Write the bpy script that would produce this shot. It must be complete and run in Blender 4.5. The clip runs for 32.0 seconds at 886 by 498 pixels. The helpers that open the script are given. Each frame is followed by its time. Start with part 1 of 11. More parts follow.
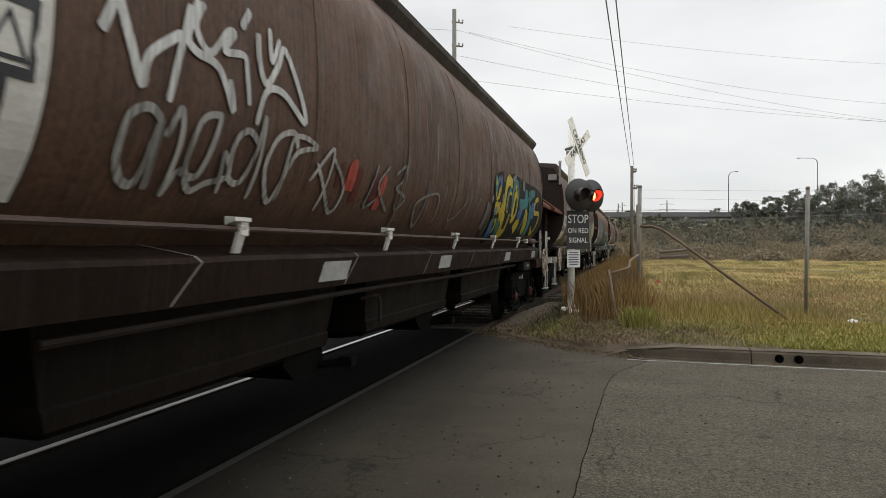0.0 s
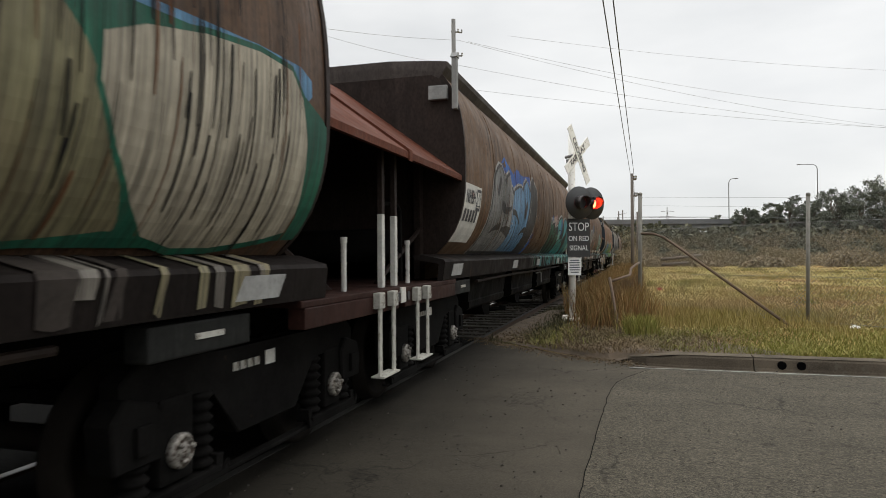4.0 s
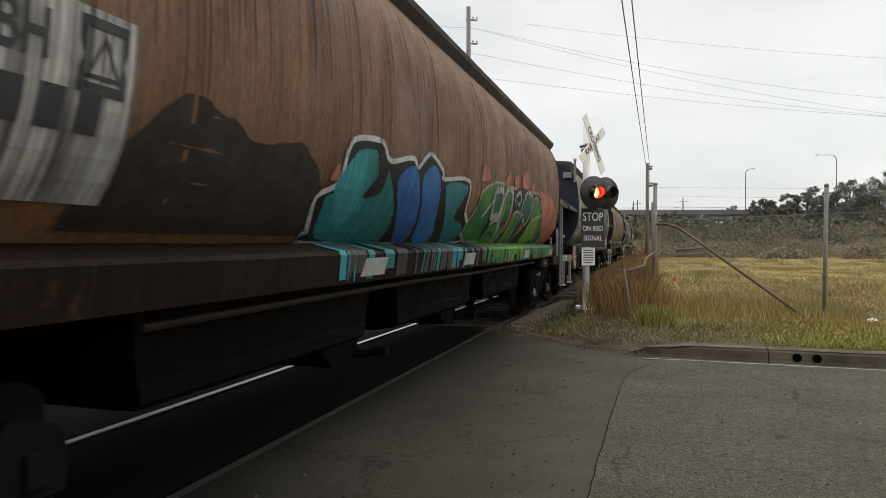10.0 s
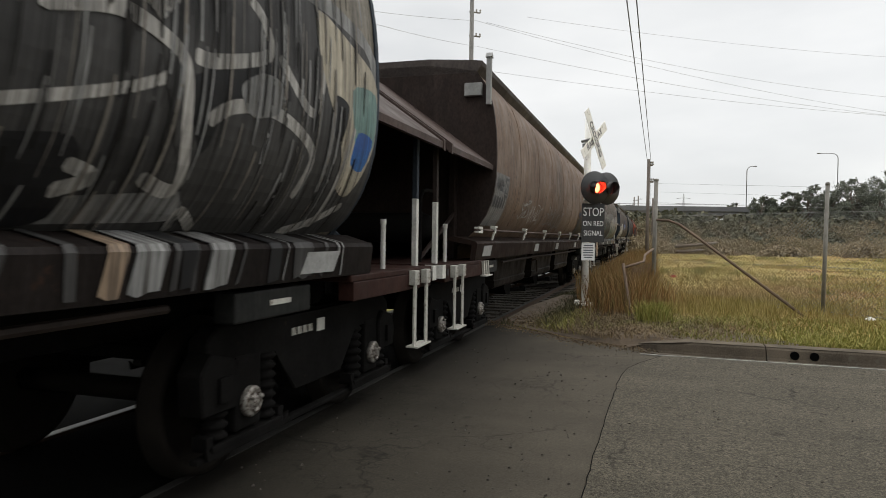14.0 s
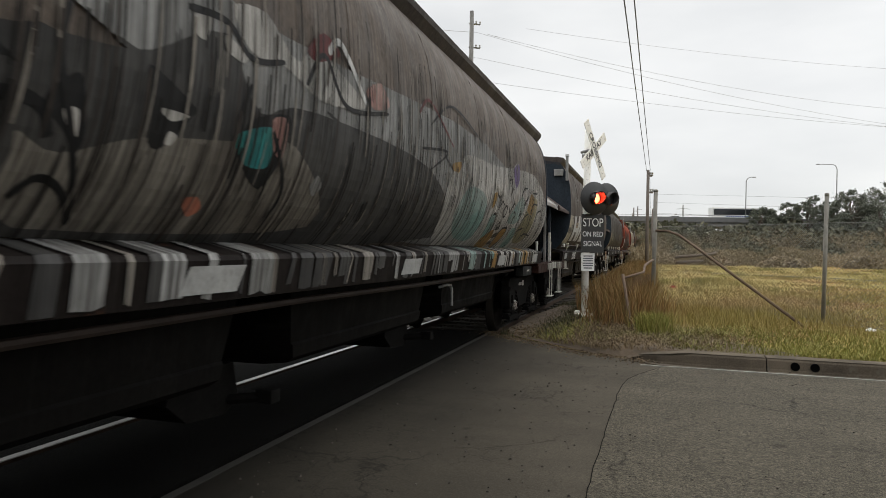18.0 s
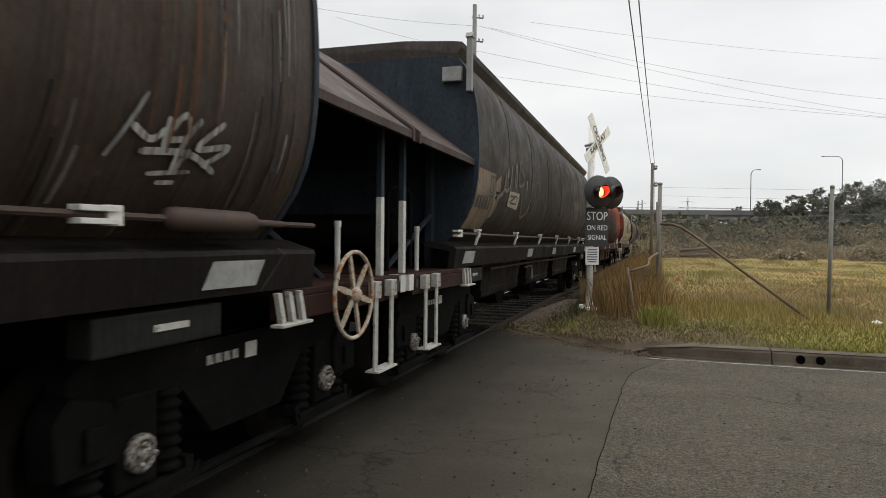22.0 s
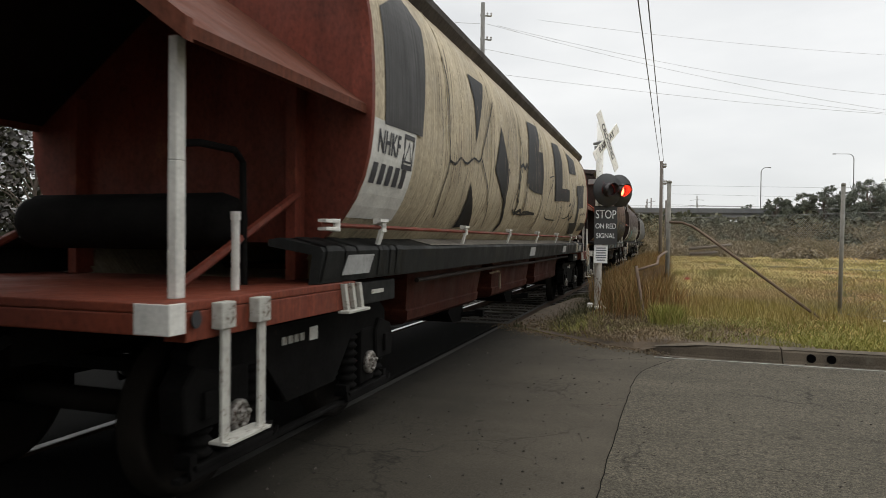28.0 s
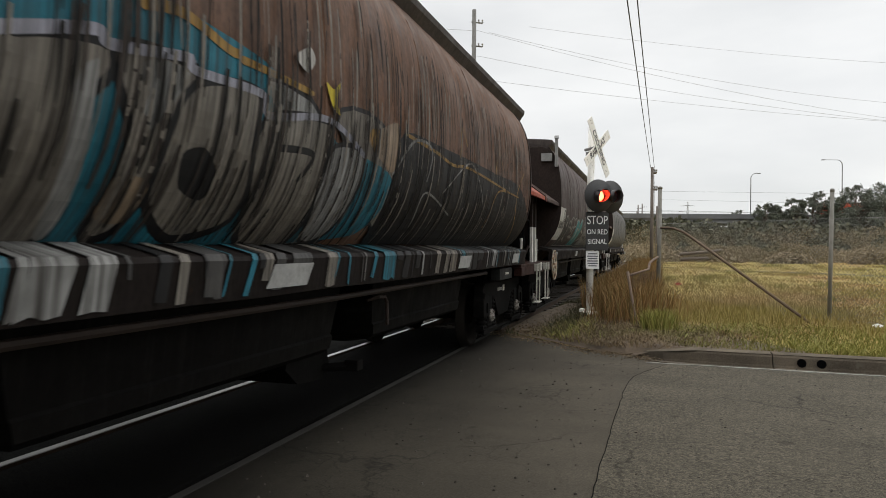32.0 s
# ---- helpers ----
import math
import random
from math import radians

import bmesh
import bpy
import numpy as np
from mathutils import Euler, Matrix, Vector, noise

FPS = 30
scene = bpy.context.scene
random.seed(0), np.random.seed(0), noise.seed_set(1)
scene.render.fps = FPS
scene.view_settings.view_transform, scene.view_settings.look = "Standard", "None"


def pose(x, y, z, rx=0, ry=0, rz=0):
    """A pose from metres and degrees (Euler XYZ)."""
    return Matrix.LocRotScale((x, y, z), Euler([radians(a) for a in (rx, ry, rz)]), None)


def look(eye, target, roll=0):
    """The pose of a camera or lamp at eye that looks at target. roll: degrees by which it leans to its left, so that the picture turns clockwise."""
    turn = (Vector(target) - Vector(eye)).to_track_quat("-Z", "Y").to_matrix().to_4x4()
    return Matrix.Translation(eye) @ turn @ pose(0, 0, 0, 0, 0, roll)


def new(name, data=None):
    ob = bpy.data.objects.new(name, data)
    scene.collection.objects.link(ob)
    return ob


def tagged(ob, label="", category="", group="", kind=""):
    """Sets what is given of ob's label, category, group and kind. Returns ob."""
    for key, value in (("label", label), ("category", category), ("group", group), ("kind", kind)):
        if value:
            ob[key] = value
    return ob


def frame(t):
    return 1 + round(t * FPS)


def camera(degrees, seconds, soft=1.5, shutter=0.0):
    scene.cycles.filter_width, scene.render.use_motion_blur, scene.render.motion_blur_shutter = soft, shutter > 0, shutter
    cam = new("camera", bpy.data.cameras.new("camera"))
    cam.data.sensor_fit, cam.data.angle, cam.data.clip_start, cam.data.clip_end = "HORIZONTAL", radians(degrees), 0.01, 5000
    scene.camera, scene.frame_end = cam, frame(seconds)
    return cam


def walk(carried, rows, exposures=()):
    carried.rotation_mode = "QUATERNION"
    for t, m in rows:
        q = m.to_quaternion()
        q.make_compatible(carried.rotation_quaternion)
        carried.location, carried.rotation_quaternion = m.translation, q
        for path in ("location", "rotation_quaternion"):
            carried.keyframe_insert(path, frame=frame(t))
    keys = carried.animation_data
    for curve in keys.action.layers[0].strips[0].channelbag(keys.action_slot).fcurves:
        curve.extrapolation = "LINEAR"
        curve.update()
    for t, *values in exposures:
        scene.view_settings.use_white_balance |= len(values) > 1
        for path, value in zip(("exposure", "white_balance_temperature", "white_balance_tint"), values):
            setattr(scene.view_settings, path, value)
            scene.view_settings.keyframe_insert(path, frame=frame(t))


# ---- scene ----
EYE = 1.45
cam = camera(67.5, 32.0, soft=0.85, shutter=0.1)
# seconds, yaw, pitch, roll of a hand-held camera on one spot
TURNS = [
    (0, 16.20, -0.29, 0.00), (0.5, 16.23, -0.11, 0.26), (1, 16.22, 0.03, 0.44),
    (1.5, 16.17, 0.11, 0.41), (2, 16.42, 0.42, 0.15), (2.5, 16.51, 0.57, -0.09),
    (3, 16.46, 0.56, 0.29), (3.5, 16.09, 0.46, 0.37), (5.5, 17.67, 0.51, 0.71),
    (6, 17.86, 0.13, 0.80), (6.5, 17.80, -0.06, 0.84), (7, 17.62, -0.19, 0.85),
    (7.5, 17.73, -0.15, 0.69), (8, 17.87, 0.15, 0.55), (8.5, 17.58, -0.01, 0.52),
    (9, 17.36, -0.32, 0.51), (9.5, 17.34, -0.36, 0.06), (10, 17.42, -0.47, -0.00),
    (10.5, 17.67, -0.43, -0.29), (11, 17.71, -0.11, -0.09), (11.5, 18.71, -0.19, 0.66),
    (12, 18.13, -0.03, -0.28), (12.5, 17.64, -0.40, -0.34), (13, 17.44, -0.86, -0.53),
    (13.5, 17.53, -0.90, -0.91), (14, 17.42, -1.08, -0.85), (14.5, 17.72, -1.09, 0.30),
    (16.5, 17.94, -0.66, -0.41), (17, 17.89, -0.55, -0.24), (17.5, 17.57, -0.40, -0.45),
    (18, 17.40, -0.18, -0.90), (18.5, 17.32, -0.20, -1.47), (19, 16.89, -0.15, -1.79),
    (19.5, 16.61, -0.43, -1.31), (20, 16.45, -0.74, -0.83), (20.5, 16.87, -0.73, -1.07),
    (21, 17.29, -0.41, -0.92), (21.5, 17.52, -0.45, -0.89), (22, 17.75, -0.66, -0.59),
    (22.5, 17.65, -0.94, -0.71), (23, 17.82, -0.82, -0.82), (23.5, 17.84, -0.62, -1.05),
    (24, 17.73, -0.64, -0.73), (24.5, 17.21, -0.77, -0.74), (26.5, 17.54, -0.75, -0.91),
    (27, 17.83, -0.95, -0.55), (27.5, 18.11, -0.79, -0.62), (28, 18.46, -0.80, -0.55),
    (28.5, 18.37, -0.75, -0.65), (29, 18.06, -0.88, -0.65), (29.5, 17.88, -0.88, -0.72),
    (30, 17.69, -0.72, -0.54), (30.5, 17.48, -0.49, -0.58), (31, 17.51, -0.11, -0.67),
    (31.5, 17.58, -0.25, -0.37), (32, 17.77, -0.27, -0.42),
]
walk(cam, [(t, pose(0, 0, EYE, 90 + pitch, roll, yaw)) for t, yaw, pitch, roll in TURNS])

# ---- sky and light: bright overcast ----
world = bpy.data.worlds.new("overcast_sky")
scene.world = world
world.use_nodes = True
wn, wl = world.node_tree.nodes, world.node_tree.links
sky = wn.new("ShaderNodeTexSky")
sky.sky_type, sky.sun_disc = "NISHITA", False
sky.sun_elevation, sky.sun_rotation = radians(48), radians(60)
tint = wn.new("ShaderNodeMixRGB")
cloud = wn.new("ShaderNodeTexNoise")
cloud.inputs["Scale"].default_value, cloud.inputs["Detail"].default_value = 2.2, 5
wco = wn.new("ShaderNodeTexCoord")
wmap = wn.new("ShaderNodeMapping")
wmap.inputs["Scale"].default_value = (1, 1, 3)
wl.new(wco.outputs["Generated"], wmap.inputs["Vector"])
wl.new(wmap.outputs["Vector"], cloud.inputs["Vector"])
wramp = wn.new("ShaderNodeValToRGB")
wramp.color_ramp.elements[0].position, wramp.color_ramp.elements[0].color = 0.3, (5.75, 5.85, 5.9, 1)
wramp.color_ramp.elements[1].position, wramp.color_ramp.elements[1].color = 0.72, (7.9, 7.9, 7.8, 1)
wl.new(cloud.outputs["Fac"], wramp.inputs["Fac"])
tint.inputs["Fac"].default_value = 0.94
wl.new(sky.outputs["Color"], tint.inputs["Color1"])
wl.new(wramp.outputs["Color"], tint.inputs["Color2"])
high = wn.new("ShaderNodeSeparateXYZ")
wl.new(wco.outputs["Generated"], high.inputs["Vector"])
rise = wn.new("ShaderNodeMapRange")
rise.interpolation_type = "SMOOTHSTEP"
rise.inputs["From Min"].default_value, rise.inputs["From Max"].default_value = 0.30, 1.0
rise.inputs["To Min"].default_value, rise.inputs["To Max"].default_value = 1.0, 2.5
wl.new(high.outputs["Z"], rise.inputs["Value"])
bright = wn.new("ShaderNodeMixRGB")
bright.blend_type, bright.inputs["Fac"].default_value = "MULTIPLY", 1.0
wl.new(tint.outputs["Color"], bright.inputs["Color1"])
wl.new(rise.outputs["Result"], bright.inputs["Color2"])
wl.new(bright.outputs["Color"], wn["Background"].inputs["Color"])
wn["Background"].inputs["Strength"].default_value = 0.105
sun = new("sun", bpy.data.lights.new("sun", "SUN"))
sun.data.energy, sun.data.angle, sun.data.color = 0.45, radians(25), (1, 0.97, 0.92)
sun.matrix_basis = look((8, 14, 20), (0, 0, 0))
scene.view_settings.exposure = 0.30

# ---- building blocks ----
def mesh_of(name, bm, smooth=False):
    me = bpy.data.meshes.new(name)
    bmesh.ops.recalc_face_normals(bm, faces=bm.faces[:])
    if smooth:
        for f in bm.faces:
            f.smooth = True
    bm.to_mesh(me)
    bm.free()
    return me


def use(name, me, material, parent=None, m=None, label=""):
    """One object on a mesh that others may share; its material is its own."""
    ob = new(name, me)
    if not me.materials:
        me.materials.append(None)
    ob.material_slots[0].link = "OBJECT"
    ob.material_slots[0].material = material
    if parent is not None:
        ob.parent = parent
    if m is not None:
        ob.matrix_basis = m
    return tagged(ob, label)


def part(name, bm, material, parent=None, label="", smooth=False, m=None):
    return use(name, mesh_of(name, bm, smooth), material, parent, m, label)


def empty(name, m=None):
    ob = new(name)
    ob.empty_display_size = 0.2
    if m is not None:
        ob.matrix_basis = m
    return ob


def box(bm, x0, x1, y0, y1, z0, z1, bevel=0.0):
    vs = [bm.verts.new((x, y, z)) for x in (x0, x1) for y in (y0, y1) for z in (z0, z1)]
    fs = [bm.faces.new([vs[i] for i in q]) for q in ((0, 1, 3, 2), (4, 6, 7, 5), (0, 4, 5, 1), (2, 3, 7, 6), (0, 2, 6, 4), (1, 5, 7, 3))]
    if bevel:
        edges = list({e for f in fs for e in f.edges})
        bmesh.ops.bevel(bm, geom=edges, offset=bevel, segments=2, profile=0.6, affect="EDGES")
    return bm


def prism(bm, pts, place):
    """A solid between two equal outlines; place(p, 0) and place(p, 1) give the corners."""
    a = [bm.verts.new(place(p, 0)) for p in pts]
    b = [bm.verts.new(place(p, 1)) for p in pts]
    n = len(pts)
    bm.faces.new(a[::-1])
    bm.faces.new(b)
    for i in range(n):
        bm.faces.new((a[i], a[(i + 1) % n], b[(i + 1) % n], b[i]))
    return bm


def tube(bm, pts, r, n=8, r1=None, caps=True):
    """A round bar along points, from radius r to r1."""
    pts = [Vector(p) for p in pts]
    rings = []
    for i, p in enumerate(pts):
        d = (pts[min(i + 1, len(pts) - 1)] - pts[max(i - 1, 0)]).normalized()
        a = d.orthogonal().normalized() if not rings else None
        if a is None:
            a = (last - d * last.dot(d)).normalized()
        last = a
        b = d.cross(a)
        rr = r if r1 is None else r + (r1 - r) * i / (len(pts) - 1)
        rings.append([bm.verts.new(p + (a * math.cos(2 * math.pi * j / n) + b * math.sin(2 * math.pi * j / n)) * rr) for j in range(n)])
    for s, t in zip(rings, rings[1:]):
        for j in range(n):
            bm.faces.new((s[j], s[(j + 1) % n], t[(j + 1) % n], t[j]))
    if caps:
        bm.faces.new(rings[0][::-1])
        bm.faces.new(rings[-1])
    return bm


def lathe(bm, prof, n=24, place=lambda r, h, c, s: (h, r * c, r * s)):
    """A turned solid; prof: radius and height along the axis."""
    rings = [[bm.verts.new(place(max(r, 1e-4), h, math.cos(2 * math.pi * j / n), math.sin(2 * math.pi * j / n))) for j in range(n)] for r, h in prof]
    for a, b in zip(rings, rings[1:]):
        for j in range(n):
            bm.faces.new((a[j], a[(j + 1) % n], b[(j + 1) % n], b[j]))
    bm.faces.new(rings[0][::-1])
    bm.faces.new(rings[-1])
    return bm


def quads(name, verts, faces, material, parent=None, label=""):
    me = bpy.data.meshes.new(name)
    me.from_pydata(verts, [], faces)
    return use(name, me, material, parent, None, label)


def letters(name, text, size, material, parent, m, label="", align="CENTER", thick=0.0):
    cu = bpy.data.curves.new(name, "FONT")
    cu.body, cu.size, cu.align_x, cu.align_y = text, size, align, "CENTER"
    cu.extrude, cu.offset = 0.001, thick
    tmp = new(name, cu)
    dg = bpy.context.evaluated_depsgraph_get()
    me = bpy.data.meshes.new_from_object(tmp.evaluated_get(dg))
    bpy.data.objects.remove(tmp)
    bpy.data.curves.remove(cu)
    return use(name, me, material, parent, m, label)


# ---- materials ----
def shader(name):
    m = bpy.data.materials.new(name)
    m.use_nodes = True
    nt = m.node_tree
    return m, nt, nt.nodes["Principled BSDF"]


def noise_node(nt, scale, detail=4, stretch=None, rough=0.55, coords="Object"):
    co = nt.nodes.new("ShaderNodeTexCoord")
    src = co.outputs[coords]
    if stretch:
        mp = nt.nodes.new("ShaderNodeMapping")
        mp.inputs["Scale"].default_value = stretch
        nt.links.new(src, mp.inputs["Vector"])
        src = mp.outputs["Vector"]
    n = nt.nodes.new("ShaderNodeTexNoise")
    n.inputs["Scale"].default_value, n.inputs["Detail"].default_value, n.inputs["Roughness"].default_value = scale, detail, rough
    nt.links.new(src, n.inputs["Vector"])
    return n.outputs["Fac"]


def ramp(nt, fac, stops):
    r = nt.nodes.new("ShaderNodeValToRGB")
    while len(r.color_ramp.elements) < len(stops):
        r.color_ramp.elements.new(0.5)
    for e, (p, c) in zip(r.color_ramp.elements, stops):
        e.position, e.color = p, (*c, 1) if len(c) == 3 else c
    nt.links.new(fac, r.inputs["Fac"])
    return r.outputs["Color"]


def mix(nt, fac, a, b, blend="MIX"):
    x = nt.nodes.new("ShaderNodeMixRGB")
    x.blend_type = blend
    for s, v in zip(("Fac", "Color1", "Color2"), (fac, a, b)):
        if isinstance(v, (int, float)):
            x.inputs[s].default_value = v
        elif isinstance(v, tuple):
            x.inputs[s].default_value = (*v, 1)
        else:
            nt.links.new(v, x.inputs[s])
    return x.outputs["Color"]


def bumped(nt, bs, fac, strength, dist=0.01):
    b = nt.nodes.new("ShaderNodeBump")
    b.inputs["Strength"].default_value, b.inputs["Distance"].default_value = strength, dist
    nt.links.new(fac, b.inputs["Height"])
    nt.links.new(b.outputs["Normal"], bs.inputs["Normal"])


def grey(v):
    return (v, v, v)


def plain(name, base, rough=0.7, metal=0.0, var=0.3, scale=2.0, fine=40.0, bump=0.15, wear=None, wear_at=0.6, specular=0.4):
    """A surface of one colour with broad stains, fine grain, and worn spots of another colour."""
    m, nt, bs = shader(name)
    dark, light = tuple(c * (1 - var) for c in base), tuple(min(1, c * (1 + var)) for c in base)
    col = ramp(nt, noise_node(nt, scale, 5), [(0.3, dark), (0.7, light)])
    f = noise_node(nt, fine, 4)
    col = mix(nt, 0.35, col, ramp(nt, f, [(0.3, dark), (0.7, light)]))
    if wear:
        w = ramp(nt, noise_node(nt, scale * 2.7, 6, rough=0.7), [(wear_at, grey(0)), (wear_at + 0.08, grey(1))])
        col = mix(nt, w, col, wear)
    nt.links.new(col, bs.inputs["Base Color"])
    bs.inputs["Roughness"].default_value, bs.inputs["Metallic"].default_value = rough, metal
    bs.inputs["Specular IOR Level"].default_value = specular
    if bump:
        bumped(nt, bs, f, bump, 0.004)
    return m


def weathered(name, base, streaks, rust, amount=0.5, seed=0.0, rough=0.6, rust_at=0.62, specular=0.22):
    """Old wagon paint: sun-faded, with long dirt streaks down the side, rust bloom and waviness."""
    m, nt, bs = shader(name)
    co = nt.nodes.new("ShaderNodeTexCoord")
    shift = nt.nodes.new("ShaderNodeVectorMath")
    shift.inputs[1].default_value = (0, seed, 0)
    nt.links.new(co.outputs["Object"], shift.inputs[0])

    def nz(scale, stretch, detail=5, rgh=0.6):
        mp = nt.nodes.new("ShaderNodeMapping")
        mp.inputs["Scale"].default_value = stretch
        nt.links.new(shift.outputs[0], mp.inputs["Vector"])
        n = nt.nodes.new("ShaderNodeTexNoise")
        n.inputs["Scale"].default_value, n.inputs["Detail"].default_value, n.inputs["Roughness"].default_value = scale, detail, rgh
        nt.links.new(mp.outputs["Vector"], n.inputs["Vector"])
        return n.outputs["Fac"]

    broad = nz(0.7, (1, 1, 1))
    col = ramp(nt, broad, [(0.3, tuple(c * 0.7 for c in base)), (0.72, tuple(min(1, c * 1.25) for c in base))])
    streak = nz(1.0, (1.5, 11, 0.55), 6, 0.7)
    s = ramp(nt, streak, [(0.44, grey(0)), (0.68, grey(amount))])
    col = mix(nt, s, col, streaks)
    thin = ramp(nt, nz(1.0, (3, 46, 0.7), 4, 0.7), [(0.46, grey(0)), (0.68, grey(min(0.9, amount * 1.1)))])
    col = mix(nt, thin, col, tuple(c * 0.35 for c in base))
    pale = ramp(nt, nz(1.0, (2, 60, 0.45), 5, 0.7), [(0.54, grey(0)), (0.7, grey(0.5))])
    col = mix(nt, pale, col, tuple(min(1, c * 1.9 + 0.006) for c in base))
    speck = ramp(nt, nz(38, (1, 1, 0.6), 3, 0.7), [(0.34, grey(0.55)), (0.5, grey(1)), (0.68, grey(1.35))])
    col = mix(nt, 0.6, col, speck, "MULTIPLY")
    r = ramp(nt, nz(1.6, (1, 1, 0.7), 8, 0.72), [(rust_at, grey(0)), (rust_at + 0.12, grey(0.8))])
    col = mix(nt, r, col, rust)
    nt.links.new(col, bs.inputs["Base Color"])
    ro = ramp(nt, nz(3, (1, 1, 1)), [(0.3, grey(rough - 0.12)), (0.7, grey(rough + 0.2))])
    nt.links.new(ro, bs.inputs["Roughness"])
    bs.inputs["Specular IOR Level"].default_value = specular
    bumped(nt, bs, nz(2.2, (1, 1.6, 0.5), 3), 0.25, 0.03)
    return m


def sprayed(name, base, base2=None, fade=0.45, grime=(0.05, 0.042, 0.036)):
    """Spray paint under dirt streaks; base2: the colour it blends into upwards."""
    m, nt, bs = shader(name)
    col = base
    if base2:
        col = ramp(nt, noise_node(nt, 0.9, 3, (1, 1, 1.6)), [(0.4, base), (0.6, base2)])
    st = ramp(nt, noise_node(nt, 1.0, 6, (1.5, 16, 0.6), 0.7), [(0.46, grey(0)), (0.72, grey(fade))])
    col = mix(nt, st, col, grime)
    st3 = ramp(nt, noise_node(nt, 1.0, 4, (2, 42, 0.9), 0.6), [(0.47, grey(0)), (0.66, grey(min(0.85, fade * 1.25)))])
    col = mix(nt, st3, col, grime)
    st2 = ramp(nt, noise_node(nt, 5.0, 6, rough=0.7), [(0.3, grey(0.55)), (0.7, grey(1.05))])
    col = mix(nt, 0.75, col, st2, "MULTIPLY")
    rain = ramp(nt, noise_node(nt, 1.0, 5, (3, 70, 1.3), 0.7), [(0.36, grey(0.42)), (0.56, grey(1)), (0.72, grey(1.25))])
    col = mix(nt, 0.5 + 0.4 * fade, col, rain, "MULTIPLY")
    nt.links.new(col, bs.inputs["Base Color"])
    bs.inputs["Roughness"].default_value = 0.6
    bs.inputs["Specular IOR Level"].default_value = 0.2
    return m


def foliage(name, stops, rough=0.75, patch=None, spread=0.9, deep=0.55, part_at=0.45):
    m, nt, bs = shader(name)
    g = nt.nodes.new("ShaderNodeNewGeometry")
    col = ramp(nt, g.outputs["Random Per Island"], stops)
    if patch:
        p = ramp(nt, noise_node(nt, part_at, 5, rough=0.65), [(0.46, grey(0)), (0.58, grey(0.9))])
        col = mix(nt, p, col, patch)
    big = ramp(nt, noise_node(nt, spread, 4), [(0.35, grey(deep)), (0.65, grey(1))])
    col = mix(nt, 0.8, col, big, "MULTIPLY")
    nt.links.new(col, bs.inputs["Base Color"])
    bs.inputs["Roughness"].default_value = rough
    bs.inputs["Specular IOR Level"].default_value = 0.2
    return m


def glow(name, colour, strength):
    m, nt, bs = shader(name)
    bs.inputs["Base Color"].default_value = (*colour, 1)
    bs.inputs["Emission Color"].default_value = (*colour, 1)
    bs.inputs["Emission Strength"].default_value = strength
    return m


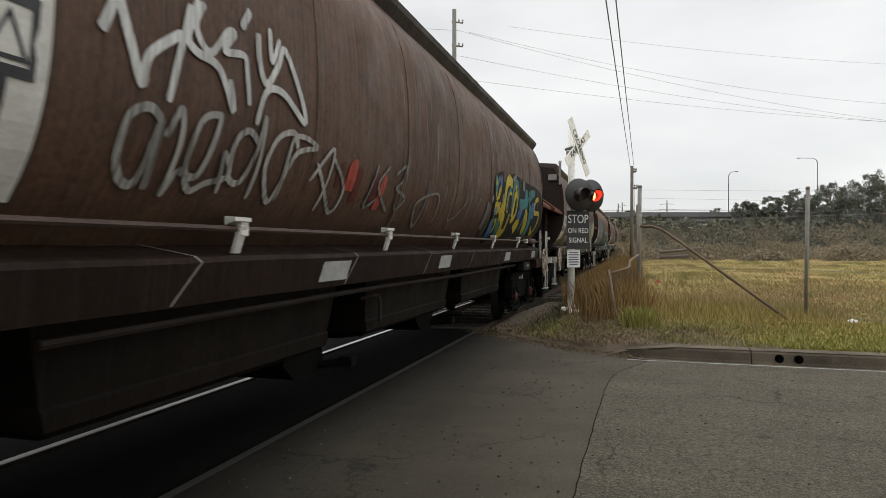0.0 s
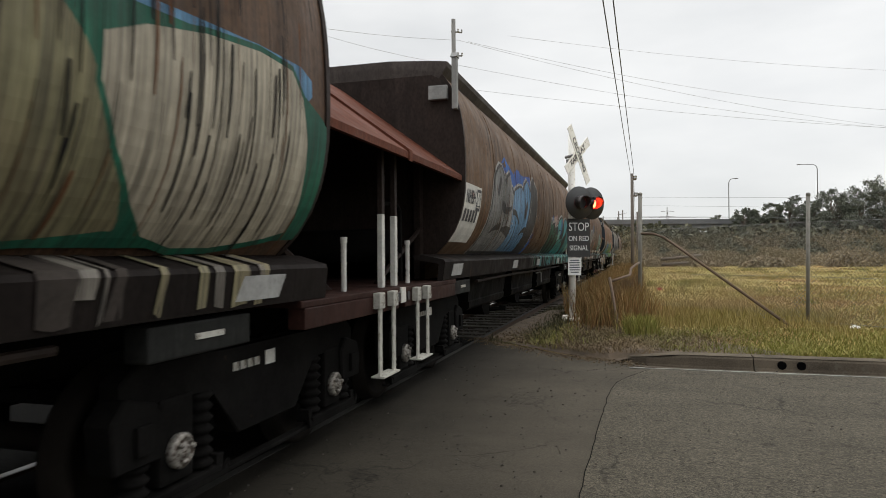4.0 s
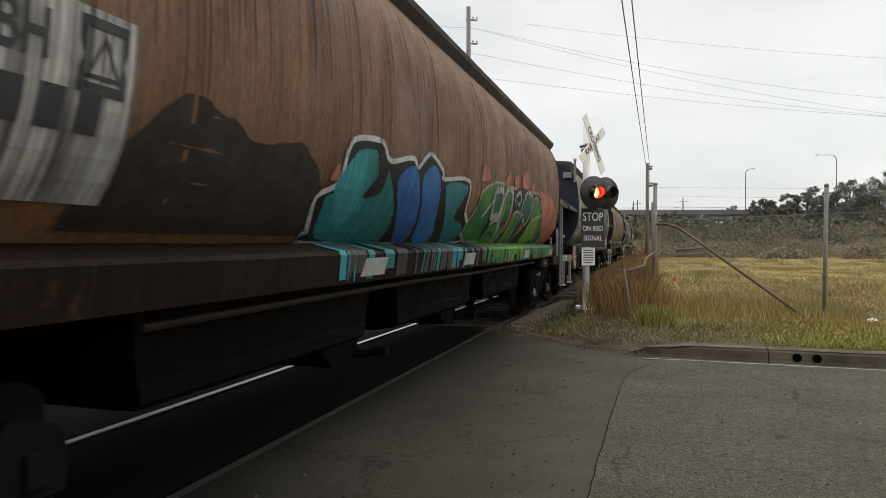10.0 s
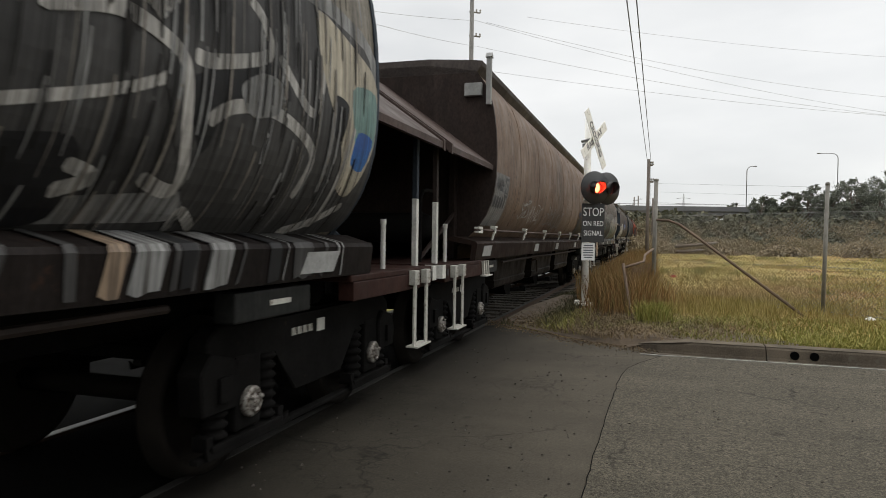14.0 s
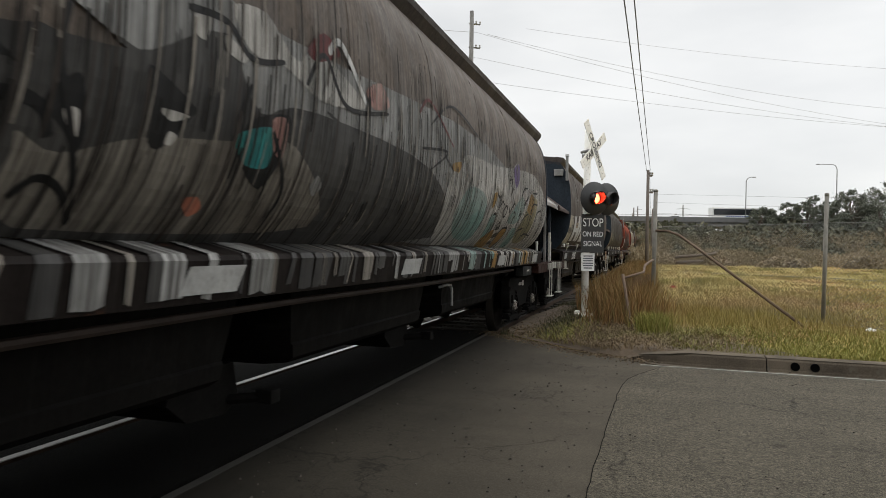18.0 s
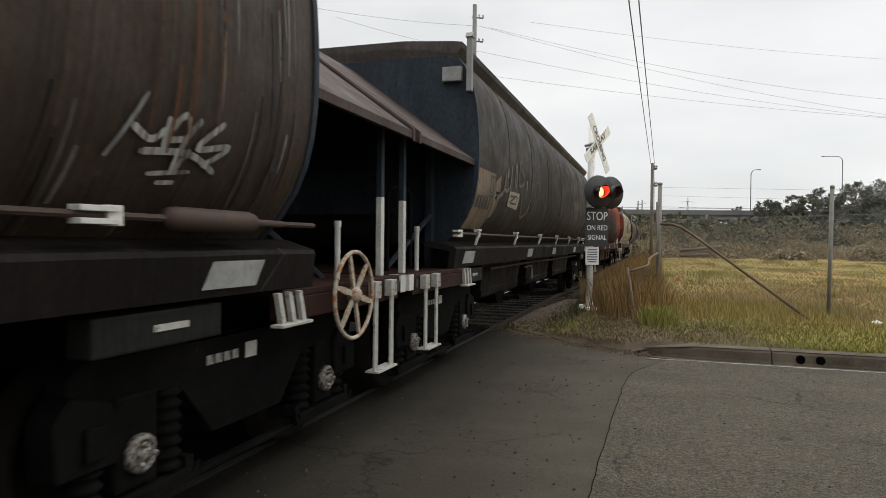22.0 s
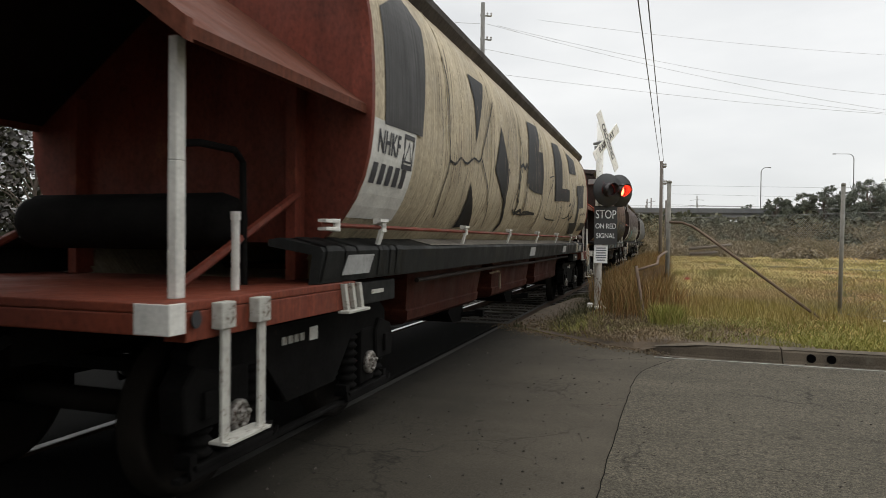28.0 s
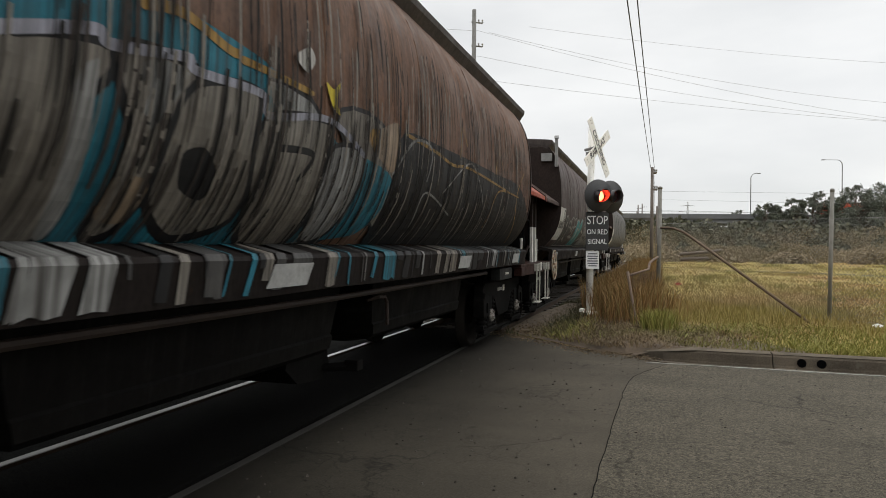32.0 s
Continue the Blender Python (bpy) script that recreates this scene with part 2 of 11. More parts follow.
def asphalt(name, base, crack=0.5, oil_shade=None, specular=0.25, grain=1.0):
    """Old bitumen: stone chips, broad wear, dark cracks, oily stains and trackside shade."""
    m, nt, bs = shader(name)
    chips = noise_node(nt, 70, 4, rough=0.8)
    col = ramp(nt, chips, [(0.33, tuple(c * (1 - 0.6 * grain) for c in base)), (0.5, base), (0.66, tuple(c * (1 + 1.0 * grain) for c in base))])
    wear = ramp(nt, noise_node(nt, 0.55, 6, rough=0.6), [(0.3, grey(0.72)), (0.7, grey(1.0))])
    col = mix(nt, 1.0, col, wear, "MULTIPLY")
    lanes = ramp(nt, noise_node(nt, 1.0, 4, (0.5, 2.2, 1)), [(0.35, grey(0.82)), (0.65, grey(1.0))])
    col = mix(nt, 0.8, col, lanes, "MULTIPLY")
    mott = ramp(nt, noise_node(nt, 22, 5, rough=0.7), [(0.3, grey(0.6)), (0.6, grey(1.0)), (0.75, grey(1.2))])
    col = mix(nt, 0.8 * grain, col, mott, "MULTIPLY")
    spots = ramp(nt, noise_node(nt, 2.6, 2, rough=0.4), [(0.70, grey(1)), (0.76, grey(0.5))])
    col = mix(nt, 1.0, col, spots, "MULTIPLY")
    # Darkens towards the track: oily stain and the train's shade in one mask.
    if oil_shade:
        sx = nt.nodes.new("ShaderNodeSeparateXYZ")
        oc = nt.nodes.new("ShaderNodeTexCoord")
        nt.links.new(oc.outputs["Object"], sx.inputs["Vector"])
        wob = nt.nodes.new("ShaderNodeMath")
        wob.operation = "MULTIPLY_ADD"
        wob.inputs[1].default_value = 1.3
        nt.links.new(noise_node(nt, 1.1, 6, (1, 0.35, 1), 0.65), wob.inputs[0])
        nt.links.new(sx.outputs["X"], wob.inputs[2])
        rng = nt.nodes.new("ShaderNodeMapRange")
        rng.inputs["From Min"].default_value, rng.inputs["From Max"].default_value = oil_shade
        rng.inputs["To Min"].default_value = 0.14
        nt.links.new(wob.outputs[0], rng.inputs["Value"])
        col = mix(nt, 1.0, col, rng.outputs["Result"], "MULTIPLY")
    co = nt.nodes.new("ShaderNodeTexCoord")
    warp = nt.nodes.new("ShaderNodeTexNoise")
    warp.inputs["Scale"].default_value, warp.inputs["Detail"].default_value = 3.0, 5
    nt.links.new(co.outputs["Object"], warp.inputs["Vector"])
    add = nt.nodes.new("ShaderNodeMixRGB")
    add.blend_type, add.inputs["Fac"].default_value = "ADD", 0.5
    nt.links.new(co.outputs["Object"], add.inputs["Color1"])
    nt.links.new(warp.outputs["Color"], add.inputs["Color2"])
    vor = nt.nodes.new("ShaderNodeTexVoronoi")
    vor.feature = "DISTANCE_TO_EDGE"
    vor.inputs["Scale"].default_value = 0.55
    nt.links.new(add.outputs["Color"], vor.inputs["Vector"])
    line = ramp(nt, vor.outputs["Distance"], [(0.0, grey(1 - crack)), (0.010, grey(1))])
    gate = ramp(nt, noise_node(nt, 0.8, 2), [(0.48, grey(0)), (0.56, grey(1))])
    col = mix(nt, gate, col, mix(nt, 1.0, col, line, "MULTIPLY"))
    fine = nt.nodes.new("ShaderNodeTexVoronoi")
    fine.feature = "DISTANCE_TO_EDGE"
    fine.inputs["Scale"].default_value = 3.4
    nt.links.new(add.outputs["Color"], fine.inputs["Vector"])
    hair = ramp(nt, fine.outputs["Distance"], [(0.0, grey(0.35)), (0.022, grey(1))])
    some = ramp(nt, noise_node(nt, 0.6, 3), [(0.46, grey(0)), (0.58, grey(0.8))])
    col = mix(nt, some, col, mix(nt, 1.0, col, hair, "MULTIPLY"))
    pits = ramp(nt, noise_node(nt, 34, 2, rough=0.5), [(0.32, grey(0.15)), (0.38, grey(1))])
    col = mix(nt, 0.55 * grain, col, pits, "MULTIPLY")
    nt.links.new(col, bs.inputs["Base Color"])
    bs.inputs["Roughness"].default_value = 0.9
    bs.inputs["Specular IOR Level"].default_value = specular
    bumped(nt, bs, chips, 0.75 * grain, 0.012)
    return m


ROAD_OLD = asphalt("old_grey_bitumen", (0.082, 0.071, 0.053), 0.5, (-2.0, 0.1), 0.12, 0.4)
ROAD_NEW = asphalt("chip_seal_bitumen", (0.098, 0.086, 0.063), 0.6, None, 0.15)
# Oily, and blackened further to carry the shade beneath the train.
ROAD_DARK = asphalt("oily_shaded_bitumen", (0.008, 0.0076, 0.0068), specular=0.05)
CONCRETE = plain("stained_concrete", (0.068, 0.055, 0.040), 0.9, var=0.6, scale=1.6, fine=60, bump=0.4, wear=(0.075, 0.065, 0.05), wear_at=0.57, specular=0.15)
CONCRETE_PALE = plain("pale_concrete", (0.195, 0.1875, 0.165), 0.9, var=0.5, scale=2, bump=0.3)
DECK_CONCRETE = plain("bridge_concrete", (0.15, 0.15, 0.15), 0.9, var=0.25, scale=0.3, fine=4)
GALV_PALE = plain("pale_galvanised_wire", (0.252, 0.252, 0.246), 0.6, 0.2, var=0.2, scale=5)
ROD = plain("dark_rusty_rod", (0.05, 0.03, 0.022), 0.7, 0.1, var=0.4, scale=4)
POST_GREY = plain("stained_grey_post", (0.20, 0.19, 0.165), 0.7, 0.2, var=0.35, scale=5, fine=50, wear=(0.075, 0.05, 0.035), wear_at=0.6)
GALV = plain("weathered_galvanised_steel", (0.23, 0.23, 0.22), 0.6, 0.35, var=0.3, scale=5, fine=50, wear=(0.10, 0.07, 0.05), wear_at=0.64)
RUSTY = plain("rusty_pipe", (0.12, 0.082, 0.056), 0.85, 0.1, var=0.4, scale=9, fine=60, bump=0.3)
WHITE_OLD = plain("flaking_white_paint", (0.86, 0.84, 0.78), 0.6, var=0.10, scale=7, fine=60, wear=(0.16, 0.10, 0.055), wear_at=0.585)
WHITE = plain("grubby_white_paint", (0.50, 0.49, 0.45), 0.6, var=0.3, scale=5, fine=50, wear=(0.16, 0.12, 0.09), wear_at=0.66)
CREAM_RUST = plain("cream_paint_over_rust", (0.36, 0.32, 0.25), 0.65, var=0.35, scale=8, fine=50, wear=(0.26, 0.10, 0.03), wear_at=0.5)
STEP_WHITE = plain("dirty_white_step_paint", (0.36, 0.35, 0.31), 0.65, var=0.35, scale=7, fine=50, wear=(0.10, 0.075, 0.055), wear_at=0.57)
BLACK = plain("matt_black_paint", (0.022, 0.022, 0.024), 0.55, var=0.3, scale=6)
SIGN_BLACK = plain("sign_black", (0.03, 0.03, 0.03), 0.45, var=0.2, scale=6)
LETTER_WHITE = plain("sign_white", (0.72, 0.72, 0.70), 0.6, var=0.08, scale=20)
INK = plain("stencil_black", (0.03, 0.03, 0.035), 0.6, var=0.3, scale=8)
BAR_GREY = plain("print_grey", (0.12, 0.12, 0.13), 0.6, var=0.1, scale=10)
# Grime plus underframe shade: both sit in this near-black base.
BOGIE = plain("grimy_shaded_bogie_black", (0.008, 0.0075, 0.007), 0.8, 0.1, var=0.5, scale=5, fine=40, wear=(0.04, 0.027, 0.018), wear_at=0.66, specular=0.04)
HUB_STEEL = plain("pale_hub_metal", (0.25, 0.235, 0.21), 0.5, 0.4, var=0.5, scale=18, wear=(0.05, 0.03, 0.02), wear_at=0.5)
HUB_RED = plain("rusty_hub", (0.11, 0.032, 0.022), 0.6, 0.2, var=0.4, scale=18, wear=(0.4, 0.38, 0.35), wear_at=0.6)
# Wheel steel darkened to carry the shade under the wagon.
WHEEL = plain("brown_shaded_wheel_steel", (0.012, 0.010, 0.008), 0.8, 0.1, var=0.35, scale=6, specular=0.1)
RAIL_TOP = plain("polished_rail_head", (0.42, 0.41, 0.40), 0.3, 0.95, var=0.08, scale=3, bump=0.02)
# Near rail's top: darker and rougher than the far rail's.
RAIL_DULL = plain("dull_rail_head", (0.03, 0.027, 0.024), 0.8, 0.2, var=0.3, scale=4)
RAIL_SIDE = plain("rusty_rail_web", (0.07, 0.045, 0.03), 0.85, 0.2, var=0.4, scale=6)
TIMBER = plain("grey_sleeper_timber", (0.05, 0.042, 0.034), 0.9, var=0.45, scale=3, fine=30, bump=0.5)
POLE_WOOD = plain("weathered_pole_timber", (0.13, 0.11, 0.095), 0.9, var=0.3, scale=2, fine=25, bump=0.4)
POLE_GREY = plain("grey_pole", (0.17, 0.165, 0.155), 0.85, var=0.25, scale=1.2, fine=20)
WIRE = plain("aluminium_cable", (0.11, 0.11, 0.12), 0.6, 0.3, var=0.1)
# Paler copy for far cables, with haze put into the colour.
WIRE_FAR = plain("hazed_cable", (0.36, 0.37, 0.39), 0.6, 0.2, var=0.05)
BALLAST = plain("oily_ballast", (0.04, 0.0352, 0.0296), 0.95, var=0.5, scale=7, fine=45, bump=0.6)
LINED_TIN = plain("galvanised_tin", (0.35, 0.35, 0.35), 0.5, 0.4, var=0.2)
GLASS_DARK = plain("dark_vehicle_glass", (0.02, 0.022, 0.025), 0.12, var=0.05, bump=0)
TYRE = plain("tyre_rubber", (0.02, 0.02, 0.02), 0.85, var=0.2)


def soil():
    m, nt, bs = shader("dry_grass_ground")
    big = noise_node(nt, 0.22, 5)
    fine = noise_node(nt, 9, 6, rough=0.7)
    col = ramp(nt, big, [(0.34, (0.36, 0.205, 0.095)), (0.46, (0.295, 0.23, 0.075)), (0.56, (0.24, 0.21, 0.06)), (0.66, (0.36, 0.215, 0.105))])
    col = mix(nt, 0.75, col, ramp(nt, fine, [(0.3, grey(0.72)), (0.7, grey(1.15))]), "MULTIPLY")
    nt.links.new(col, bs.inputs["Base Color"])
    bs.inputs["Roughness"].default_value = 0.95
    bs.inputs["Specular IOR Level"].default_value = 0.1
    bumped(nt, bs, fine, 0.6, 0.05)
    return m


SOIL = soil()
DIRT = plain("leafy_dirt", (0.085, 0.062, 0.041), 0.95, var=0.5, scale=4, fine=50, bump=0.6, wear=(0.11, 0.092, 0.064), wear_at=0.6)
GRASS_FIELD = foliage("mown_field_grass", [(0.0, (0.265, 0.228, 0.064)), (0.5, (0.315, 0.25, 0.08)), (1.0, (0.345, 0.265, 0.102))], patch=(0.35, 0.215, 0.095), deep=0.72, spread=0.4, part_at=0.17)
GRASS_BROWN = foliage("dead_brown_grass", [(0.0, (0.30, 0.18, 0.082)), (0.6, (0.36, 0.225, 0.105)), (1.0, (0.40, 0.265, 0.125))], patch=(0.31, 0.26, 0.08), spread=0.5, deep=0.75, part_at=0.4)
GRASS_FLAT = foliage("flattened_dead_grass", [(0.0, (0.17, 0.12, 0.066)), (0.6, (0.26, 0.19, 0.105)), (1.0, (0.33, 0.255, 0.15))], patch=(0.17, 0.165, 0.05), spread=1.2, part_at=0.9)
GRASS_DRY = foliage("tall_dry_grass", [(0.0, (0.184, 0.1, 0.036)), (0.5, (0.272, 0.156, 0.06)), (0.8, (0.176, 0.144, 0.048)), (1.0, (0.352, 0.248, 0.12))])
GRASS_GREEN = foliage("fresh_grass_tuft", [(0.0, (0.165, 0.18, 0.04)), (0.6, (0.2295, 0.221, 0.051)), (1.0, (0.323, 0.255, 0.0935))])
GRASS_VERGE = foliage("verge_grass_blades", [(0.0, (0.19, 0.205, 0.045)), (0.6, (0.25, 0.235, 0.06)), (1.0, (0.30, 0.26, 0.085))])
LITTER = foliage("dead_leaf_litter", [(0.0, (0.075, 0.05, 0.03)), (0.4, (0.14, 0.098, 0.058)), (0.85, (0.25, 0.185, 0.11)), (1.0, (0.11, 0.10, 0.04))], spread=2.2)
WEED_DARK = foliage("dull_trackside_weeds", [(0.0, (0.035, 0.038, 0.016)), (0.6, (0.07, 0.068, 0.03)), (1.0, (0.12, 0.095, 0.05))])
WEEDS = foliage("roadside_scrub", [(0.0, (0.27, 0.215, 0.135)), (0.5, (0.32, 0.255, 0.16)), (1.0, (0.38, 0.31, 0.205))], patch=(0.21, 0.17, 0.095), spread=0.16, deep=0.5, part_at=0.08)
SCRUB_OLIVE = foliage("olive_scrub", [(0.0, (0.185, 0.145, 0.09)), (0.5, (0.21, 0.168, 0.105)), (1.0, (0.25, 0.20, 0.13))], patch=(0.115, 0.11, 0.062), spread=0.13, deep=0.32, part_at=0.10)
STRAW = foliage("bleached_straw", [(0.0, (0.28, 0.22, 0.135)), (0.6, (0.33, 0.265, 0.165)), (1.0, (0.38, 0.315, 0.21))], spread=0.8)
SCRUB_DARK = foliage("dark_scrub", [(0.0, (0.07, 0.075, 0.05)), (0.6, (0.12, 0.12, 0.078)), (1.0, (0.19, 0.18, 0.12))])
# Far-tree leaf colours are paled; the haze is in the colour.
LEAF = foliage("hazed_gum_leaves", [(0.0, (0.11, 0.12, 0.095)), (0.6, (0.16, 0.175, 0.135)), (1.0, (0.24, 0.25, 0.19))])
LEAF_OLIVE = foliage("hazed_olive_leaves", [(0.0, (0.10, 0.115, 0.085)), (0.6, (0.15, 0.165, 0.12)), (1.0, (0.22, 0.225, 0.165))])
BLOSSOM = foliage("white_blossom", [(0.0, (0.04, 0.04, 0.024)), (0.5, (0.072, 0.072, 0.04)), (0.55, (0.272, 0.256, 0.248)), (1.0, (0.4, 0.376, 0.368))])
# Leaves across the track: their shade is put into the dark colour.
LEAF_NEAR = foliage("shade_darkened_leaves", [(0.0, (0.02, 0.0256, 0.012)), (0.6, (0.04, 0.0464, 0.0208)), (1.0, (0.068, 0.068, 0.036))])
BARK = plain("grey_brown_bark", (0.12, 0.095, 0.075), 0.9, var=0.4, scale=3, fine=20, bump=0.5)

# ---- the ground, road, kerb and track ----
TRACK = -3.33
NEAR_RAIL, FAR_RAIL = -2.60, -4.06
SEAM_TAR = plain("joint_tar", (0.011, 0.010, 0.009), 0.95, var=0.4, scale=8, specular=0.03)


def verge(x, y):
    """How far a place is beyond the road's edge, in metres."""
    if x > -0.4:
        return y - (9.03 - 0.012 * x)
    if x > -2.35:
        return y - (9.03 + 0.95 * (-0.4 - x) + 0.12 * math.sin(3 * x))
    return y - 11.2


def height(x, y):
    v = verge(x, y)
    if v < (0.2 if x > -0.35 else 0.06):
        return -0.12
    bank = min(1.0, max(0.0, (x + 2.3) / 1.1))
    up = 0.13 if x > -0.3 else 0.02 + 0.11 * max(0, (x + 1.6) / 1.3)
    z = -0.17 * (1 - bank) + up * bank * min(1, v / 0.1)
    z += bank * min(1, v / 1.5) * 0.05 * noise.noise((x * 0.5, y * 0.5, 0))
    return z


def spaced(edges, steps):
    out = []
    for (a, b), s in zip(zip(edges, edges[1:]), steps):
        out += list(np.arange(a, b - 1e-6, s))
    return out + [edges[-1]]


xs = spaced([-3000, -400, -60, -12, -3, 6, 20, 60, 400, 3000], [650, 68, 6, 0.75, 0.22, 0.5, 4, 68, 650])
ys = spaced([-3000, -400, -40, 0, 8, 14, 26, 80, 400, 3000], [650, 72, 4, 1, 0.14, 0.5, 3, 64, 650])


def bed(x, y):
    """The ground sheet itself, sunk where road, kerb and the dirt apron cover it."""
    return -0.12 if x < 1.1 and verge(x, y) < 0.6 and y < 11 else height(x, y)


gv = [(x, y, bed(x, y)) for y in ys for x in xs]
nx = len(xs)
gf = [(j * nx + i, j * nx + i + 1, (j + 1) * nx + i + 1, (j + 1) * nx + i) for j in range(len(ys) - 1) for i in range(nx - 1)]
ground = quads("ground", gv, gf, SOIL)
tagged(ground, "rough dry yellow-green grass ground of an open lot", "ground", kind="structure")
for p in ground.data.polygons:
    p.use_smooth = True

road = tagged(empty("road"), "worn grey bitumen road, cracked, patched, oily and shade-darkened by the rails", "road", kind="structure")


def slab(name, outline, material, z1=0.0, z0=-0.13, label=""):
    bm = bmesh.new()
    prism(bm, outline, lambda p, k: (p[0], p[1], (z0, z1)[k]))
    return part(name, bm, material, road, label)


edge = [(-2.565, 11.15), (-2.3, 10.85), (-2.05, 10.55), (-1.7, 10.25), (-1.4, 9.98), (-1.05, 9.65), (-0.75, 9.42), (-0.5, 9.34), (-0.2, 9.2), (0.1, 8.95)]
bend = [(-0.345, 3.2), (-0.34, 4.2), (-0.325, 5.4), (-0.305, 6.4), (-0.28, 7.2), (-0.225, 7.7), (-0.12, 8.02), (0.02, 8.35), (0.17, 8.72)]
joint = [bend[0]]
for (xa, ya), (xb, yb) in zip(bend, bend[1:]):
    for i in range(1, 9):
        q = i / 8
        y = ya + (yb - ya) * q
        joint.append((xa + (xb - xa) * q + (0.011 * noise.noise((y * 9, 4, 0)) + 0.012 * noise.noise((y * 3, 8, 0)) if q < 1 or yb < 8.5 else 0), y))
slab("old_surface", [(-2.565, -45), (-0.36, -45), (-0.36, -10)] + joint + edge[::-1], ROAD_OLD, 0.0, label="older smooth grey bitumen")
slab("chip_seal_surface", [(40, -45), (40, 8.3)] + [(0.176, 8.72)] + [(x + 0.005, y) for x, y in joint[::-1][1:]] + [(-0.355, -10), (-0.355, -45)], ROAD_NEW, 0.006, label="lighter coarse chip seal")
slab("crossing_panel", [(-3.95, -45), (-2.70, -45), (-2.70, 11.1), (-3.95, 11.1)], ROAD_DARK, 0.0, label="oily bitumen between the rails, train shade in its dark colour")
# Shade beyond the rails is put into this near-black colour.
slab("far_surface", [(-7, -45), (-4.105, -45), (-4.105, 11.1), (-7, 11.2)], ROAD_DARK, 0.0, label="bitumen beyond the rails, blackened to carry shade")
slab("far_road", [(-40, -45), (-7.01, -45), (-7.01, 11.2), (-40, 11)], ROAD_OLD, 0.0)

bm = bmesh.new()
for a, b in zip(joint, joint[1:]):
    prism(bm, [(a[0] - 0.002, a[1]), (a[0] + 0.004, a[1]), (b[0] + 0.004, b[1]), (b[0] - 0.002, b[1])], lambda p, k: (p[0], p[1], (0.0, 0.0075)[k]))
part("joint_seam", bm, SEAM_TAR, road, "dark tarry joint between the two surfaces")
# kerb and gutter
kerb = tagged(empty("kerb"), "stained concrete kerb and gutter with two drain holes", "kerb", kind="structure")
cross = [(-0.30, -0.12), (-0.30, 0.012), (-0.05, -0.012), (-0.03, 0.02), (0.0, 0.115), (0.03, 0.14), (0.20, 0.145), (0.20, -0.12)]
KERB_TOP = plain("worn_kerb_top", (0.098, 0.08, 0.057), 0.9, var=0.45, scale=3, fine=50, bump=0.4, wear=(0.06, 0.05, 0.036), wear_at=0.6, specular=0.15)
for k, (a, b) in enumerate(((-0.32, 1.375), (1.387, 4.4), (4.412, 9.0), (9.012, 18.0))):
    bm = bmesh.new()
    steps = max(2, int((b - a) / 0.35))
    rings = []
    for i in range(steps + 1):
        x = a + (b - a) * i / steps
        drop = max(0.0, min(1.0, (0.45 - x) / 0.75))
        jog = 0.006 * noise.noise((x * 2, k, 0))
        rings.append([bm.verts.new((x, 9.0 - 0.012 * x + c + drop * drop * 0.35 + jog, (h if h < 0 else h * (1 - 0.75 * drop)) + jog)) for c, h in cross])
    for s, t in zip(rings, rings[1:]):
        for j in range(len(cross)):
            n = (j + 1) % len(cross)
            bm.faces.new((s[j], s[n], t[n], t[j]))
    bm.faces.new(rings[0][::-1])
    bm.faces.new(rings[-1])
    length = part("kerb_length", bm, CONCRETE, kerb)
    bm = bmesh.new()
    a2, b2 = max(a, -0.1) + 0.004, b - 0.004
    st = [(a2 + (b2 - a2) * i / 12, max(0.0, min(1.0, (0.45 - a2 - (b2 - a2) * i / 12) / 0.75))) for i in range(13)]
    for (x0, d0), (x1, d1) in zip(st, st[1:]):
        for lo, hi in (((0.022, 0.138), (0.19, 0.15)),):
            q = [bm.verts.new((x, 9.0 - 0.012 * x + c + d * d * 0.35, h * (1 - 0.75 * d) + 0.007)) for x, d in ((x0, d0), (x1, d1)) for c, h in (lo, hi)]
            bm.faces.new((q[0], q[2], q[3], q[1]))
    bmesh.ops.remove_doubles(bm, verts=bm.verts[:], dist=1e-5)
    part("kerb_top", bm, KERB_TOP, length, "paler worn top of the kerb")
# Near-black colour stands for the darkness inside the drain holes.
HOLE = plain("pipe_darkness", (0.003, 0.003, 0.003), 0.95, var=0.1, bump=0, specular=0.02)
for x in (1.695, 1.91):
    bm = bmesh.new()
    lathe(bm, [(0.05, -0.1), (0.05, 0.008), (0.044, 0.008), (0.042, 0.0), (0.0, 0.0)], 20, lambda r, h, c, s: (x + r * c, 8.945 - h * 0.6, 0.062 + r * s))
    part("drain_pipe", bm, HOLE, kerb, "shallow round drain mouth, the hole's darkness in its colour")
bm = bmesh.new()
prism(bm, [(-0.1, 8.665), (18, 8.455), (18, 8.475), (6, 8.64), (1, 8.705), (-0.1, 8.70)], lambda p, k: (p[0], p[1], (0.004, 0.014)[k]))
part("gutter_lip", bm, CONCRETE_PALE, kerb, "pale worn gutter lip")

# dirt apron beside the kerb and under the sign
bm = bmesh.new()
ap = [(-2.45, 11.3), (-2.2, 10.95), (-1.75, 10.45), (-1.3, 10.02), (-0.8, 9.50), (-0.55, 9.24), (-0.34, 9.12), (0.1, 9.25), (0.5, 9.18), (1.0, 9.17), (1.9, 9.16), (1.5, 9.9), (0.8, 10.7), (0.3, 11.6), (-0.2, 12.6), (-0.9, 14.2), (-1.2, 16.4), (-2.1, 17.0), (-2.4, 14.0)]
ctr = (-0.7, 11.0)
